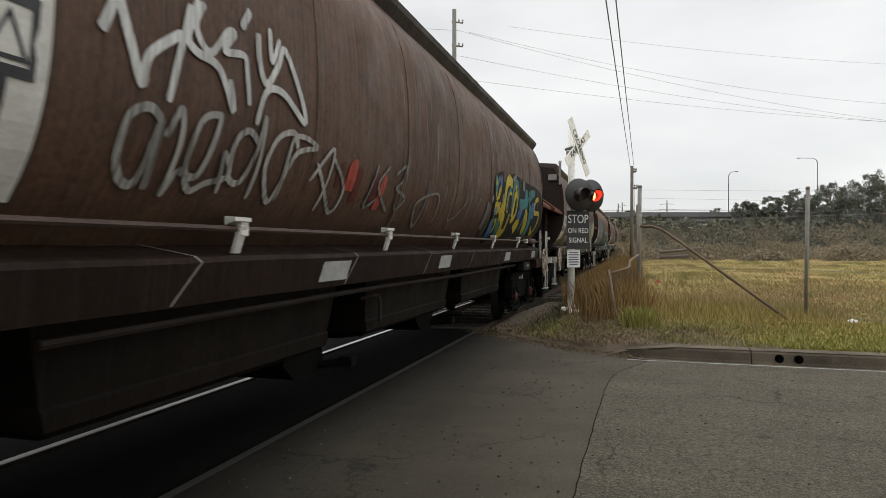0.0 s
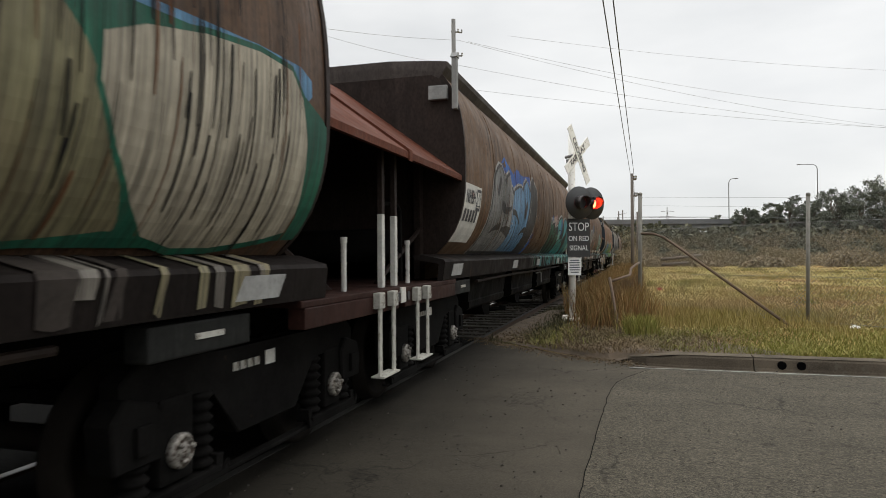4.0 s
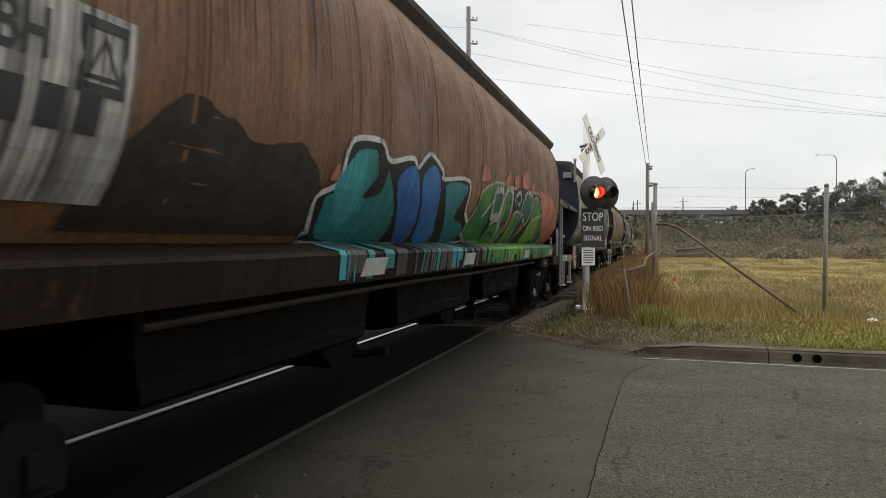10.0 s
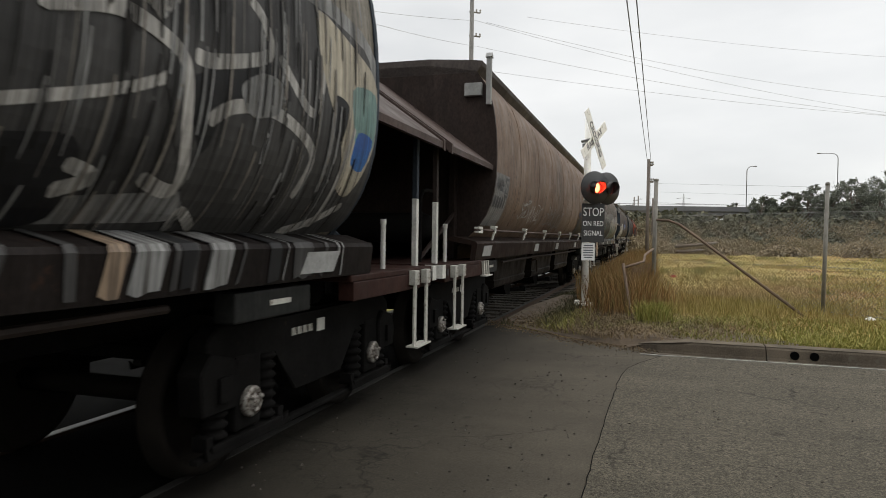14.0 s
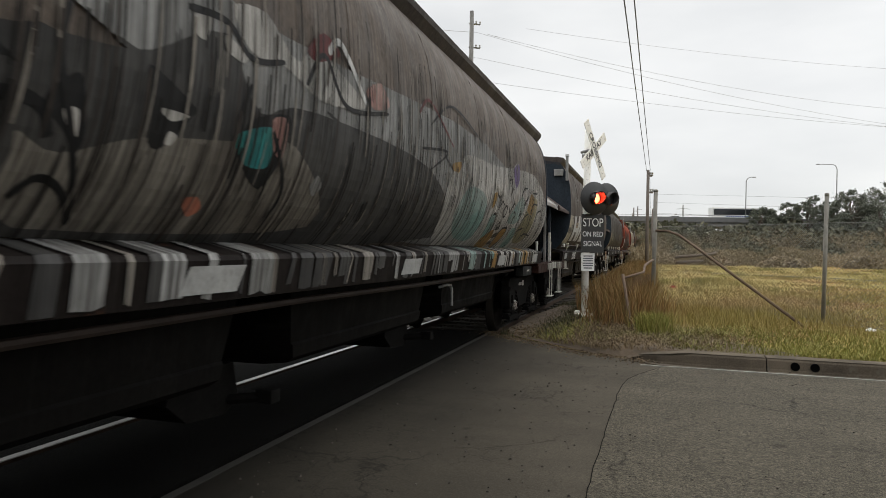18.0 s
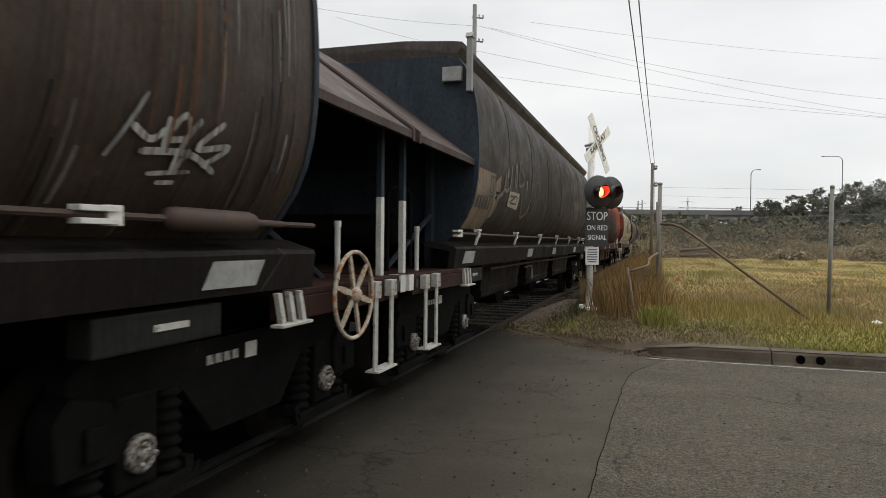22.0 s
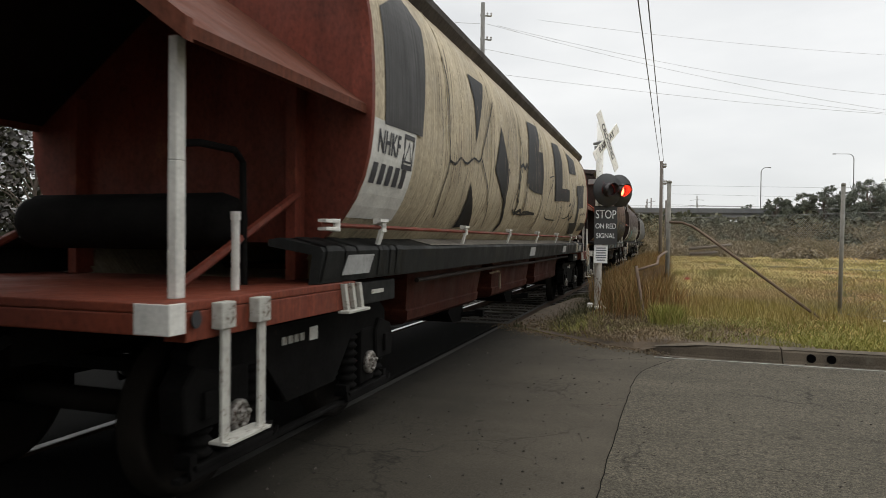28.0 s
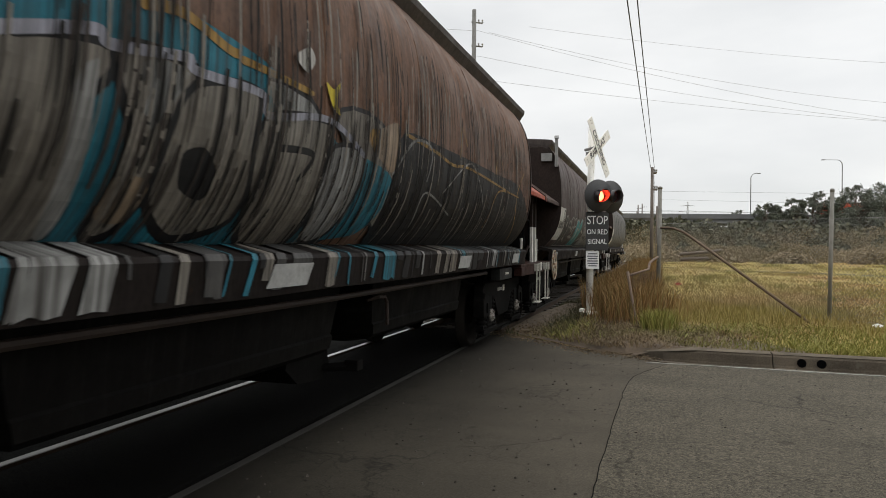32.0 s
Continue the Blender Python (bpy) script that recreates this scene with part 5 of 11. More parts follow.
def number_panel(wagon, code, material, u0, w=0.82, z0=1.60, z1=2.27, flip=False):
    """White panel with the class code in black; the running number stays plain bars."""
    p = patch(wagon, u0, u0 + w, z0, z1, material, 0.006, "number_panel", "grubby white panel with black stencilled code")
    cu, mu = (u0 + w * 0.68, u0 + w * 0.18) if flip else (u0 + w * 0.36, u0 + w * 0.83)
    if code:
        tmp = letters("code", code, 0.22, INK, p, None, thick=0.004)
        for q in tmp.data.vertices:
            c = q.co.copy()
            q.co = on_side(cu + c.x * 0.72, z1 - 0.15 + c.y, 0.011)
    for i in range(5):
        v, f = [], []
        a = u0 + w * (0.08 + 0.165 * i)
        zs = [z1 - 0.43 + 0.035 * j for j in range(5)]
        for z in zs:
            v += [on_side(a, z, 0.010), on_side(a + w * 0.105, z, 0.010)]
        f += [(2 * j, 2 * j + 1, 2 * j + 3, 2 * j + 2) for j in range(4)]
        quads("number_bar", v, f, INK, p)
    zz, q = z1 - 0.16, 0.075
    tri = [(mu - q, zz - q), (mu + q, zz - q), (mu, zz + q)]
    fr = [(mu - 1.35 * q, zz - 1.6 * q), (mu + 1.35 * q, zz - 1.6 * q), (mu + 1.35 * q, zz + 1.6 * q), (mu - 1.35 * q, zz + 1.6 * q)]
    for name, loop in (("warning_triangle", tri), ("mark_frame", fr)):
        n = len(loop)
        cu, cz = sum(a for a, b in loop) / n, sum(b for a, b in loop) / n
        v = [on_side(cu + (a - cu) * k, max(1.5, cz + (b - cz) * k), 0.010) for k in (0.78, 1.08) for a, b in loop]
        quads(name, v, [(i, (i + 1) % n, n + (i + 1) % n, n + i) for i in range(n)], INK, p)


def wagon(k, paint, roof, ends, sill, hopper, deck, canopy, kind, label, hub=HUB_STEEL, front_wheel=False, rear_wheel=False, ladder=False, code="", panel=WHITE, posts=WHITE, steps=STEP_WHITE):
    root = tagged(empty("hopper_wagon", Matrix.Translation((TRACK, 0, 0))), label, "hopper wagon", "train of hopper wagons")
    W = root
    body = use("body", shared("body", make_shell, True), paint, W)
    for u in np.linspace(BODY0 + 1.65, BODY1 - 1.65, 7):
        use("seam", shared("seam", make_seam), paint, body, pose(0, float(u), 0))
    use("roof", shared("roof", make_roof), roof, W)
    use("end_plate", shared("end_plate", make_end), ends, W, pose(0, BODY0, 0))
    use("end_plate", shared("end_plate", make_end), ends, W, pose(0, BODY1, 0, 0, 0, 180))
    for rz, x, y in ((0, 0, 0), (180, 0, BODY0 - 0.6 + BODY1 + 0.3)):
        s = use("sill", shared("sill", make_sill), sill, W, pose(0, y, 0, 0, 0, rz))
        if rz == 0:
            for u in ((1.75, 8.2, 11.78, 14.5) if k == 11 else (1.75, 5.5, 8.2, 11.78, 14.5)):
                use("card_holder", shared("card_holder", make_plate), CARD, s, pose(0, u, 0), "pale faded card plate")
        if rz == 0 and kind == "A" and k != 11:
            for u in np.linspace(2.1, 14.8, 8):
                use("weld_seam", shared("weld_seam", make_sill_weld), WASH if k == 0 else GRIME, s, pose(0, float(u), 0), "pale worn weld seam")
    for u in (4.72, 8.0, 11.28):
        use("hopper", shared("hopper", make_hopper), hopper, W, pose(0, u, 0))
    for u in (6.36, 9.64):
        use("discharge_gate", shared("discharge_gate", make_gate), BOGIE, W, pose(0, u, 0), "black discharge gate gear, its upper block standing for shade between bins")
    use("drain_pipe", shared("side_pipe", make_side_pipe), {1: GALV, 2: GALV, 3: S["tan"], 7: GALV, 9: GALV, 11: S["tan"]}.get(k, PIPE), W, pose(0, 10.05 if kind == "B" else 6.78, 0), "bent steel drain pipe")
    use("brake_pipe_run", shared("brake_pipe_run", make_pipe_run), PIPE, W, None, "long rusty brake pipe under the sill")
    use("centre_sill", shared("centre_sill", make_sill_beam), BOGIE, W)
    # the two end platforms
    for end in (0, 1):
        m = pose(0, DECK0, 0) if not end else pose(0, DECK, 0, 0, 0, 180)
        dk = use("end_platform", shared("end_platform", make_deck), deck, W, m)
        cn = use("canopy", shared("canopy", make_canopy), canopy, W, m, "sheet-steel gable canopy over the end platform")
        use("gable_rim", shared("gable_rim", make_gable_rim), canopy, cn)
        use("canopy_shade", shared("canopy_shade", make_canopy_shade), SOOT, cn, None, "dark sheet that stands for shade under the canopy")
        near = 1 if not end else -1
        use("headstock", shared("headstock", make_headstock), deck, dk)
        for sx in (1, -1):
            use("solebar", shared("solebar", make_solebar), deck, dk, pose(sx * 1.31, 0, 0))
            use("diagonal_brace", shared("diagonal_brace", make_brace), ends, W, m @ pose(sx * 0.92, 0, 0))
            use("stiffener", shared("stiffener", make_stiff), ends, W, m @ pose(sx * 0.95, 0, 0))
        for sx in (1, -1):
            p = use("post", shared("post", make_post), posts, W, m @ pose(sx * 1.22, 0.15 if end else 0.24, 0), "white painted post")
            use("post_top", shared("post_top", make_post_top), posts if k in (7, 11) else ends, p)
            sp = use("step", shared("step", make_step), steps, W, m @ (pose(1.40, 0.5, 0) if sx == 1 else pose(-1.40, 0.5, 0, 0, 0, 180)), "white stirrup step")
            for y in (-0.15, 0.15):
                use("step_arm", shared("step_arm", make_step_arm), steps, sp, pose(0, y, 0))
        if k in (1, 5, 7) and not end:
            use("post_latch", shared("post_latch", lambda b: box(b, -0.03, 0.05, -0.02, 0.16, 1.60, 1.66, 0.006)), WHITE, W, m @ pose(1.24, 0.24, 0))
        use("stanchion", shared("stanchion", make_stub), WHITE, W, m @ pose(near * 1.16, 0.78, 0))
        use("corner_plate", shared("corner_plate", lambda b: box(b, -1.386, -1.2, -0.006, 0.10, 1.035, 1.168, 0.004)), WHITE, W, m @ pose(2.586 * (1 if near == 1 else 0), 0, 0), "white painted corner")
        use("corner_dark_disc", shared("corner_dark_disc", make_corner_dark_disc), BLACK, dk, pose(0, 0, 0) if near == 1 else pose(0, 0.34, 0, 0, 0, 180), "black disc standing for a dark hole in the deck's corner")
        if k in (3, 6, 8, 9, 11):
            use("folded_step", shared("folded_step", make_folded_step), STEP_WHITE, W, pose(0, 1.62, 0) if not end else pose(0, 14.98, 0), "bent white bracket under the sill")
        use("air_tank", shared("air_tank", make_tank, True), BOGIE, W, m @ pose(0, 1.25, 1.55))
        use("brake_pipe", shared("brake_pipe", make_pipe), BOGIE, W, m @ pose(0, 0.55, 0))
        use("coupler", shared("coupler", make_coupler), BOGIE, W, m)
    rp = use("roof_post", shared("roof_post", make_roof_post), GALV, W, pose(0, BODY0, 0))
    use("bracket", shared("bracket", make_bracket), GALV, W, pose(0, BODY0, 0))
    if kind == "A":
        rod = use("release_rod", shared("release_rod", make_rod), {11: DECKR, 3: S["tan"]}.get(k, ROD), W)
        for u in (2.2, 4.42, 6.56, 8.7, 10.8, 12.88):
            use("hook", shared("hook", make_hook), WHITE, rod, pose(0, u, 0), "white latch")
        use("air_cylinder", shared("air_cylinder", lambda b: lathe(b, [(0.02, 14.02), (0.05, 14.05), (0.055, 14.1), (0.055, 14.62), (0.045, 14.66), (0.02, 14.7), (0.018, 14.95)], 14, lambda r, h, c, q: (1.36 + r * c, h, 1.535 + r * q)), True), ROD, rod, None, "dark rod cylinder")
        for u in (1.4, 13.72):
            use("lever", shared("lever", make_lever), WHITE, rod, pose(0, u, 0), "white lever")
    for u in (2.05, 13.98):
        eb = use("equipment_box", shared("equipment_box", make_box), SILLG, W, pose(0, u, 0), "grey-green steel box under the sill")
        use("box_label", shared("box_label", lambda b: box(b, 1.331, 1.335, 0.02, 0.24, 1.055, 1.085)), STEP_WHITE, eb)
    for on, u in ((front_wheel, 1.15), (rear_wheel, 15.72)):
        if on:
            bw = use("brake_wheel", shared("brake_wheel", make_brake_wheel, True), CREAM_RUST, W, pose(1.44, u, 1.09, 17 * k), "cream hand-brake wheel with rusty spokes")
            for i in range(6):
                use("spoke", shared("spoke", make_spoke), CREAM_RUST, bw, pose(0, 0, 0, 60 * i))
    if ladder:
        ld = use("ladder", shared("ladder", make_ladder), GALV, W, pose(1.42, 15.64, 0), "weathered steel ladder")
        use("stile", shared("ladder", make_ladder), GALV, ld, pose(0, 0.32, 0))
        for i in range(8):
            use("rung", shared("rung", make_rung), GALV, ld, pose(0, 0, 0.62 + i * 0.24))
    number_panel(W, code, panel, {0: 2.2, 4: 2.08}.get(k, BODY0 + 0.035), 0.94 if k in (0, 4) else 0.82, flip=k in (1, 3, 5))
    sets = []
    for u in (1.70, 15.1):
        bg = use("bogie", shared("bolster", make_bolster), BOGIE, W, pose(0, u, 0), "grimy four-wheel bogie, underframe shade in its black colour")
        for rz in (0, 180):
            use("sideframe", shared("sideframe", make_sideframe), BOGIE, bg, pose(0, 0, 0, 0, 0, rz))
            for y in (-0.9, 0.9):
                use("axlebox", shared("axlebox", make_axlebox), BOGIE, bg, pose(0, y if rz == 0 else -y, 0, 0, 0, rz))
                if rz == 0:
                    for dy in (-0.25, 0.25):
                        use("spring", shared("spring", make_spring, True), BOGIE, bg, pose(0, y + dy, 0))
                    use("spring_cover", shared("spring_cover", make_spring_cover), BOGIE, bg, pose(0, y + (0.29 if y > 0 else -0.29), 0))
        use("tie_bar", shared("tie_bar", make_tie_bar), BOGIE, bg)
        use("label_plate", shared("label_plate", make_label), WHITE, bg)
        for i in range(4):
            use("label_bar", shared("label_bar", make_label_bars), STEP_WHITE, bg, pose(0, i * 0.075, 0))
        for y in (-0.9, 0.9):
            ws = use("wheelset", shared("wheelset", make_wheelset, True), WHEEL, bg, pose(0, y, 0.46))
            hb = use("hub", shared("hub", make_hub, True), hub, bg, pose(0, y, 0.46), "pale axle end cap")
            sets += [(ws, y), (hb, y)]
    return root, sets


PIPE = plain("dull_rusty_pipe", (0.026, 0.018, 0.014), 0.7, 0.1, var=0.5, scale=3, specular=0.25)
CARD = plain("faded_card_grey", (0.26, 0.26, 0.25), 0.6, var=0.35, scale=9)
BROWN = (0.075, 0.050, 0.038)
DBROWN = (0.040, 0.032, 0.027)
RUSTC = (0.13, 0.055, 0.025)
PAINTS = {
    0: weathered("faded_brown_paint", (0.0892, 0.0493, 0.0306), (0.035, 0.028, 0.025), RUSTC, 0.5, 0, rust_at=0.7),
    1: weathered("dull_brown_paint", (0.0905, 0.0515, 0.0292), (0.035, 0.03, 0.028), RUSTC, 0.6, 20),
    2: weathered("warm_brown_paint", (0.1134, 0.0630, 0.0314), (0.05, 0.04, 0.034), RUSTC, 0.5, 40, rust_at=0.68),
    3: weathered("rust_brown_paint", (0.1334, 0.0721, 0.0404), (0.045, 0.036, 0.03), RUSTC, 0.6, 60),
    4: weathered("tan_brown_paint", (0.1578, 0.0840, 0.0439), (0.07, 0.05, 0.037), RUSTC, 0.5, 80, rust_at=0.66),
    5: weathered("sooty_grey_paint", (0.185, 0.165, 0.130), (0.05, 0.045, 0.038), (0.09, 0.06, 0.04), 0.8, 100),
    6: weathered("purple_brown_paint", (0.155, 0.104, 0.072), (0.075, 0.055, 0.043), (0.17, 0.085, 0.04), 0.55, 120),
    7: weathered("silver_grey_paint", (0.115, 0.0918, 0.0748), (0.045, 0.042, 0.04), (0.10, 0.075, 0.055), 0.7, 140),
    8: weathered("dark_brown_paint", (0.048, 0.033, 0.023), (0.028, 0.024, 0.021), RUSTC, 0.5, 160, rust_at=0.7),
    9: weathered("black_brown_paint", (0.024, 0.018, 0.012), (0.032, 0.027, 0.019), RUSTC, 0.4, 180, rust_at=0.74),
    10: weathered("oxide_red_paint", (0.235, 0.041, 0.0145), (0.11, 0.026, 0.012), (0.20, 0.05, 0.02), 0.5, 200, rough=0.7, specular=0.12),
    11: weathered("cream_sprayed_side", (0.42, 0.355, 0.245), (0.24, 0.195, 0.13), (0.30, 0.22, 0.13), 0.5, 220, rust_at=0.74),
    12: weathered("mauve_brown_paint", (0.1276, 0.0639, 0.0361), (0.045, 0.037, 0.033), RUSTC, 0.55, 240, rust_at=0.68),
    13: weathered("chocolate_paint", (0.0595, 0.0382, 0.034), (0.045, 0.037, 0.033), RUSTC, 0.5, 260),
    14: weathered("pale_grey_paint", (0.128, 0.128, 0.123), (0.06, 0.057, 0.054), (0.12, 0.09, 0.06), 0.6, 280),
}
ROOFC = weathered("dark_roof_paint", (0.055, 0.045, 0.040), (0.03, 0.026, 0.024), RUSTC, 0.4, 7)
# Canopy shade is put into this low end-plate colour.
ENDC = weathered("shade_dulled_end_paint", (0.026, 0.018, 0.015), (0.03, 0.025, 0.023), RUSTC, 0.4, 9, specular=0.1)
ENDBLUE = weathered("blue_black_end_paint", (0.026, 0.034, 0.044), (0.02, 0.022, 0.025), RUSTC, 0.4, 12, rust_at=0.74, specular=0.12)
ENDRED = weathered("red_end_paint", (0.135, 0.030, 0.017), (0.09, 0.03, 0.02), (0.24, 0.08, 0.04), 0.4, 15)
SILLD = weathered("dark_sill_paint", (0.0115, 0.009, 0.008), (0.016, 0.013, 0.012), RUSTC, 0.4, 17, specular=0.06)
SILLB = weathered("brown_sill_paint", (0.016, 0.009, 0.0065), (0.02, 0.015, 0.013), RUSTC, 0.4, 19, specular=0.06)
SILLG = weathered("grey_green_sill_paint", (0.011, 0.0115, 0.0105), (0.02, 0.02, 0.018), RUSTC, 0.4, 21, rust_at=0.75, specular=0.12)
# These two hopper colours are lowered to hold the shade under the body.
HOPD = weathered("shaded_hopper_paint", (0.006, 0.0055, 0.005), (0.004, 0.0038, 0.0035), (0.018, 0.010, 0.007), 0.4, 23, specular=0.04)
HOPA = weathered("sooty_shaded_hopper_brown", (0.011, 0.0082, 0.0062), (0.008, 0.0065, 0.0055), (0.04, 0.022, 0.012), 0.5, 24, rough=0.5, specular=0.08)
HOPR = weathered("red_brown_hopper_paint", (0.042, 0.0105, 0.0055), (0.014, 0.008, 0.006), RUSTC, 0.4, 25, specular=0.12)
DECKC = weathered("red_brown_deck_paint", (0.028, 0.011, 0.008), (0.012, 0.008, 0.0065), RUSTC, 0.4, 27, specular=0.12)
DECKR = weathered("orange_red_deck_paint", (0.14, 0.032, 0.016), (0.10, 0.03, 0.02), (0.26, 0.09, 0.03), 0.4, 29)
CANB = weathered("brick_canopy_paint", (0.105, 0.034, 0.019), (0.055, 0.022, 0.015), RUSTC, 0.4, 31, rough=0.7, specular=0.12)
CANR = weathered("bright_red_canopy_paint", (0.30, 0.062, 0.030), (0.15, 0.045, 0.028), (0.10, 0.04, 0.025), 0.35, 33)
CANG = weathered("chalky_grey_canopy_paint", (0.36, 0.35, 0.33), (0.16, 0.14, 0.12), (0.22, 0.10, 0.05), 0.4, 35)
CAND = weathered("dark_canopy_paint", (0.060, 0.042, 0.036), (0.035, 0.028, 0.025), RUSTC, 0.4, 37, specular=0.15)

SP = {n: sprayed("spray_" + n, a, b, fd, {"black": (0.012, 0.011, 0.010), "darkgrey": (0.016, 0.015, 0.014)}.get(n, (0.042, 0.036, 0.031))) for n, a, b, fd in (
    ("petrol", (0.012, 0.115, 0.155), (0.02, 0.17, 0.235), 0.55), ("lilac", (0.27, 0.27, 0.33), (0.36, 0.36, 0.41), 0.5),
    ("white", (0.62, 0.62, 0.60), None, 0.35), ("offwhite", (0.42, 0.41, 0.38), (0.52, 0.50, 0.46), 0.75), ("black", (0.013, 0.013, 0.014), None, 0.3),
    ("yellow", (0.55, 0.43, 0.03), None, 0.3), ("aqua", (0.03, 0.26, 0.25), (0.05, 0.32, 0.36), 0.35), ("blue", (0.03, 0.11, 0.36), (0.04, 0.19, 0.45), 0.4),
    ("orange", (0.32, 0.155, 0.055), (0.25, 0.13, 0.055), 0.6), ("sand", (0.31, 0.26, 0.155), (0.24, 0.22, 0.125), 0.6), ("sky", (0.10, 0.25, 0.42), (0.16, 0.32, 0.5), 0.5),
    ("teal", (0.02, 0.17, 0.15), (0.03, 0.24, 0.27), 0.35), ("deepgreen", (0.015, 0.10, 0.065), (0.02, 0.15, 0.09), 0.4), ("mint", (0.16, 0.42, 0.38), (0.22, 0.48, 0.43), 0.35),
    ("pink", (0.42, 0.20, 0.17), (0.48, 0.33, 0.29), 0.6), ("green", (0.09, 0.27, 0.03), (0.03, 0.17, 0.06), 0.3), ("lime", (0.22, 0.36, 0.06), (0.14, 0.30, 0.05), 0.35),
    ("red", (0.42, 0.05, 0.03), (0.48, 0.10, 0.06), 0.35), ("salmon", (0.45, 0.13, 0.08), (0.5, 0.2, 0.13), 0.4), ("stone", (0.17, 0.15, 0.125), (0.23, 0.21, 0.18), 0.7), ("grey", (0.22, 0.22, 0.21), (0.31, 0.31, 0.30), 0.75),
    ("darkgrey", (0.045, 0.044, 0.043), (0.07, 0.068, 0.065), 0.5), ("purple", (0.14, 0.09, 0.22), (0.20, 0.14, 0.26), 0.5), ("ochre", (0.27, 0.145, 0.03), (0.34, 0.205, 0.05), 0.5),
    ("tan", (0.34, 0.24, 0.16), (0.26, 0.20, 0.14), 0.6), ("paleteal", (0.19, 0.32, 0.29), (0.3, 0.36, 0.33), 0.6), ("maroon", (0.12, 0.02, 0.02), None, 0.4),
    ("royal", (0.015, 0.07, 0.33), (0.02, 0.12, 0.42), 0.25), ("cream", (0.48, 0.43, 0.33), None, 0.5))}
S = SP
GRIME = plain("thin_grime", (0.035, 0.029, 0.025), 0.8, var=0.4, scale=6, specular=0.12)
# Also colours the sheets under the canopies, where it stands for shade.
SOOT = plain("soot_and_shade", (0.012, 0.011, 0.010), 0.8, var=0.3, scale=6, specular=0.12)
WASH = plain("washed_pale_paint", (0.15, 0.135, 0.115), 0.7, var=0.4, scale=7, specular=0.12)
RUSTRUN = plain("rust_run", (0.10, 0.045, 0.022), 0.85, var=0.4, scale=6, specular=0.12)

OLIVE = sprayed("sooty_olive_wash", (0.022, 0.020, 0.014), (0.032, 0.028, 0.02), 0.5)
UMBER = sprayed("faded_umber_paint", (0.085, 0.068, 0.045), (0.065, 0.052, 0.036), 0.6)
NAVY = sprayed("spray_navy", (0.018, 0.035, 0.085), (0.024, 0.05, 0.12), 0.6)
PAINT_MORE = {"OLIVE": OLIVE, "UMBER": UMBER, "NAVY": NAVY, "RUSTRUN": RUSTRUN, "SOOT": SOOT, "WASH": WASH, "DARK": BLACK, "OLD_BROWN": PAINTS[2]}
TRAIN = []


def add(k, *args, **kw):
    TRAIN.append((k, *wagon(k, PAINTS[k], *args, **kw)))
    return TRAIN[-1][1]


# 0: brown, white scrawls, red mist, yellow and aqua letters at the tail
w = add(0, ROOFC, ENDC, SILLB, HOPA, DECKC, CANB, "A", "dull brown hopper wagon with white tags and a yellow tail piece", HUB_RED, rear_wheel=True, code="NHBH")
plumes(w, 5.2, 6.4, 1.85, 0.25, [S["maroon"], S["red"], S["maroon"]], 5, 902, (0.08, 0.22))
stroke(w, "white", 0.05, [(3.34, 2.23), (3.39, 2.34), (3.43, 2.43)])
stroke(w, "white", 0.05, [(3.41, 2.4), (3.48, 2.24), (3.56, 2.09), (3.59, 2.21), (3.78, 2.35)])
stroke(w, "white", 0.045, [(3.84, 2.49), (3.77, 2.27), (3.72, 2.05)])
stroke(w, "white", 0.045, [(3.89, 2.53), (3.82, 2.36), (3.87, 2.3), (4.04, 2.27), (4.17, 2.1), (4.13, 2.24)])
stroke(w, "white", 0.04, [(3.93, 2.53), (3.87, 2.41), (3.97, 2.32), (4.1, 2.45), (4.16, 2.46), (4.08, 2.36), (4.24, 2.38), (4.27, 2.3), (4.3, 2.15)])
stroke(w, "white", 0.05, [(4.3, 2.62), (4.22, 2.51)])
stroke(w, "white", 0.045, [(4.37, 2.53), (4.38, 2.39), (4.45, 2.29), (4.56, 2.41), (4.65, 2.51), (4.89, 2.17), (4.62, 2.28), (4.45, 2.25), (4.38, 2.07)])
stroke(w, "white", 0.04, [(4.48, 2.59), (4.5, 2.42), (4.58, 2.56)])
stroke(w, "offwhite", 0.04, [(3.7, 1.97), (3.62, 2.01), (3.52, 1.96), (3.5, 1.83), (3.55, 1.73), (3.64, 1.71), (3.67, 1.86), (3.7, 1.97), (3.7, 1.82), (3.71, 1.69)])
stroke(w, "offwhite", 0.035, [(3.74, 1.91), (3.81, 2.04), (3.84, 1.91), (3.82, 1.68), (3.87, 1.79)])
stroke(w, "offwhite", 0.035, [(3.87, 1.79), (4.01, 1.78), (4.08, 2.01), (4.07, 2.06), (3.95, 2.01), (3.91, 1.82), (3.99, 1.71), (4.09, 1.75), (4.24, 1.8), (4.16, 1.9), (4.2, 1.71)])
stroke(w, "offwhite", 0.035, [(4.43, 1.98), (4.33, 2.03), (4.23, 1.96), (4.24, 1.8), (4.35, 1.78), (4.42, 1.93), (4.47, 2.12), (4.46, 1.7)])
stroke(w, "offwhite", 0.035, [(4.83, 2.01), (4.77, 2.09), (4.6, 2.03), (4.54, 1.86), (4.68, 1.7), (4.75, 1.85), (4.84, 1.99), (5.07, 2.05), (4.78, 2.06), (4.74, 1.71)])
stroke(w, "offwhite", 0.03, [(5.05, 1.85), (5.3, 2.07), (5.25, 1.68)])
stroke(w, "offwhite", 0.03, [(5.1, 1.96), (5.47, 1.68), (5.55, 1.84), (5.31, 2.02)])
stroke(w, "grey", 0.025, [(6.08, 2.07), (5.98, 1.75), (6.18, 1.82)])
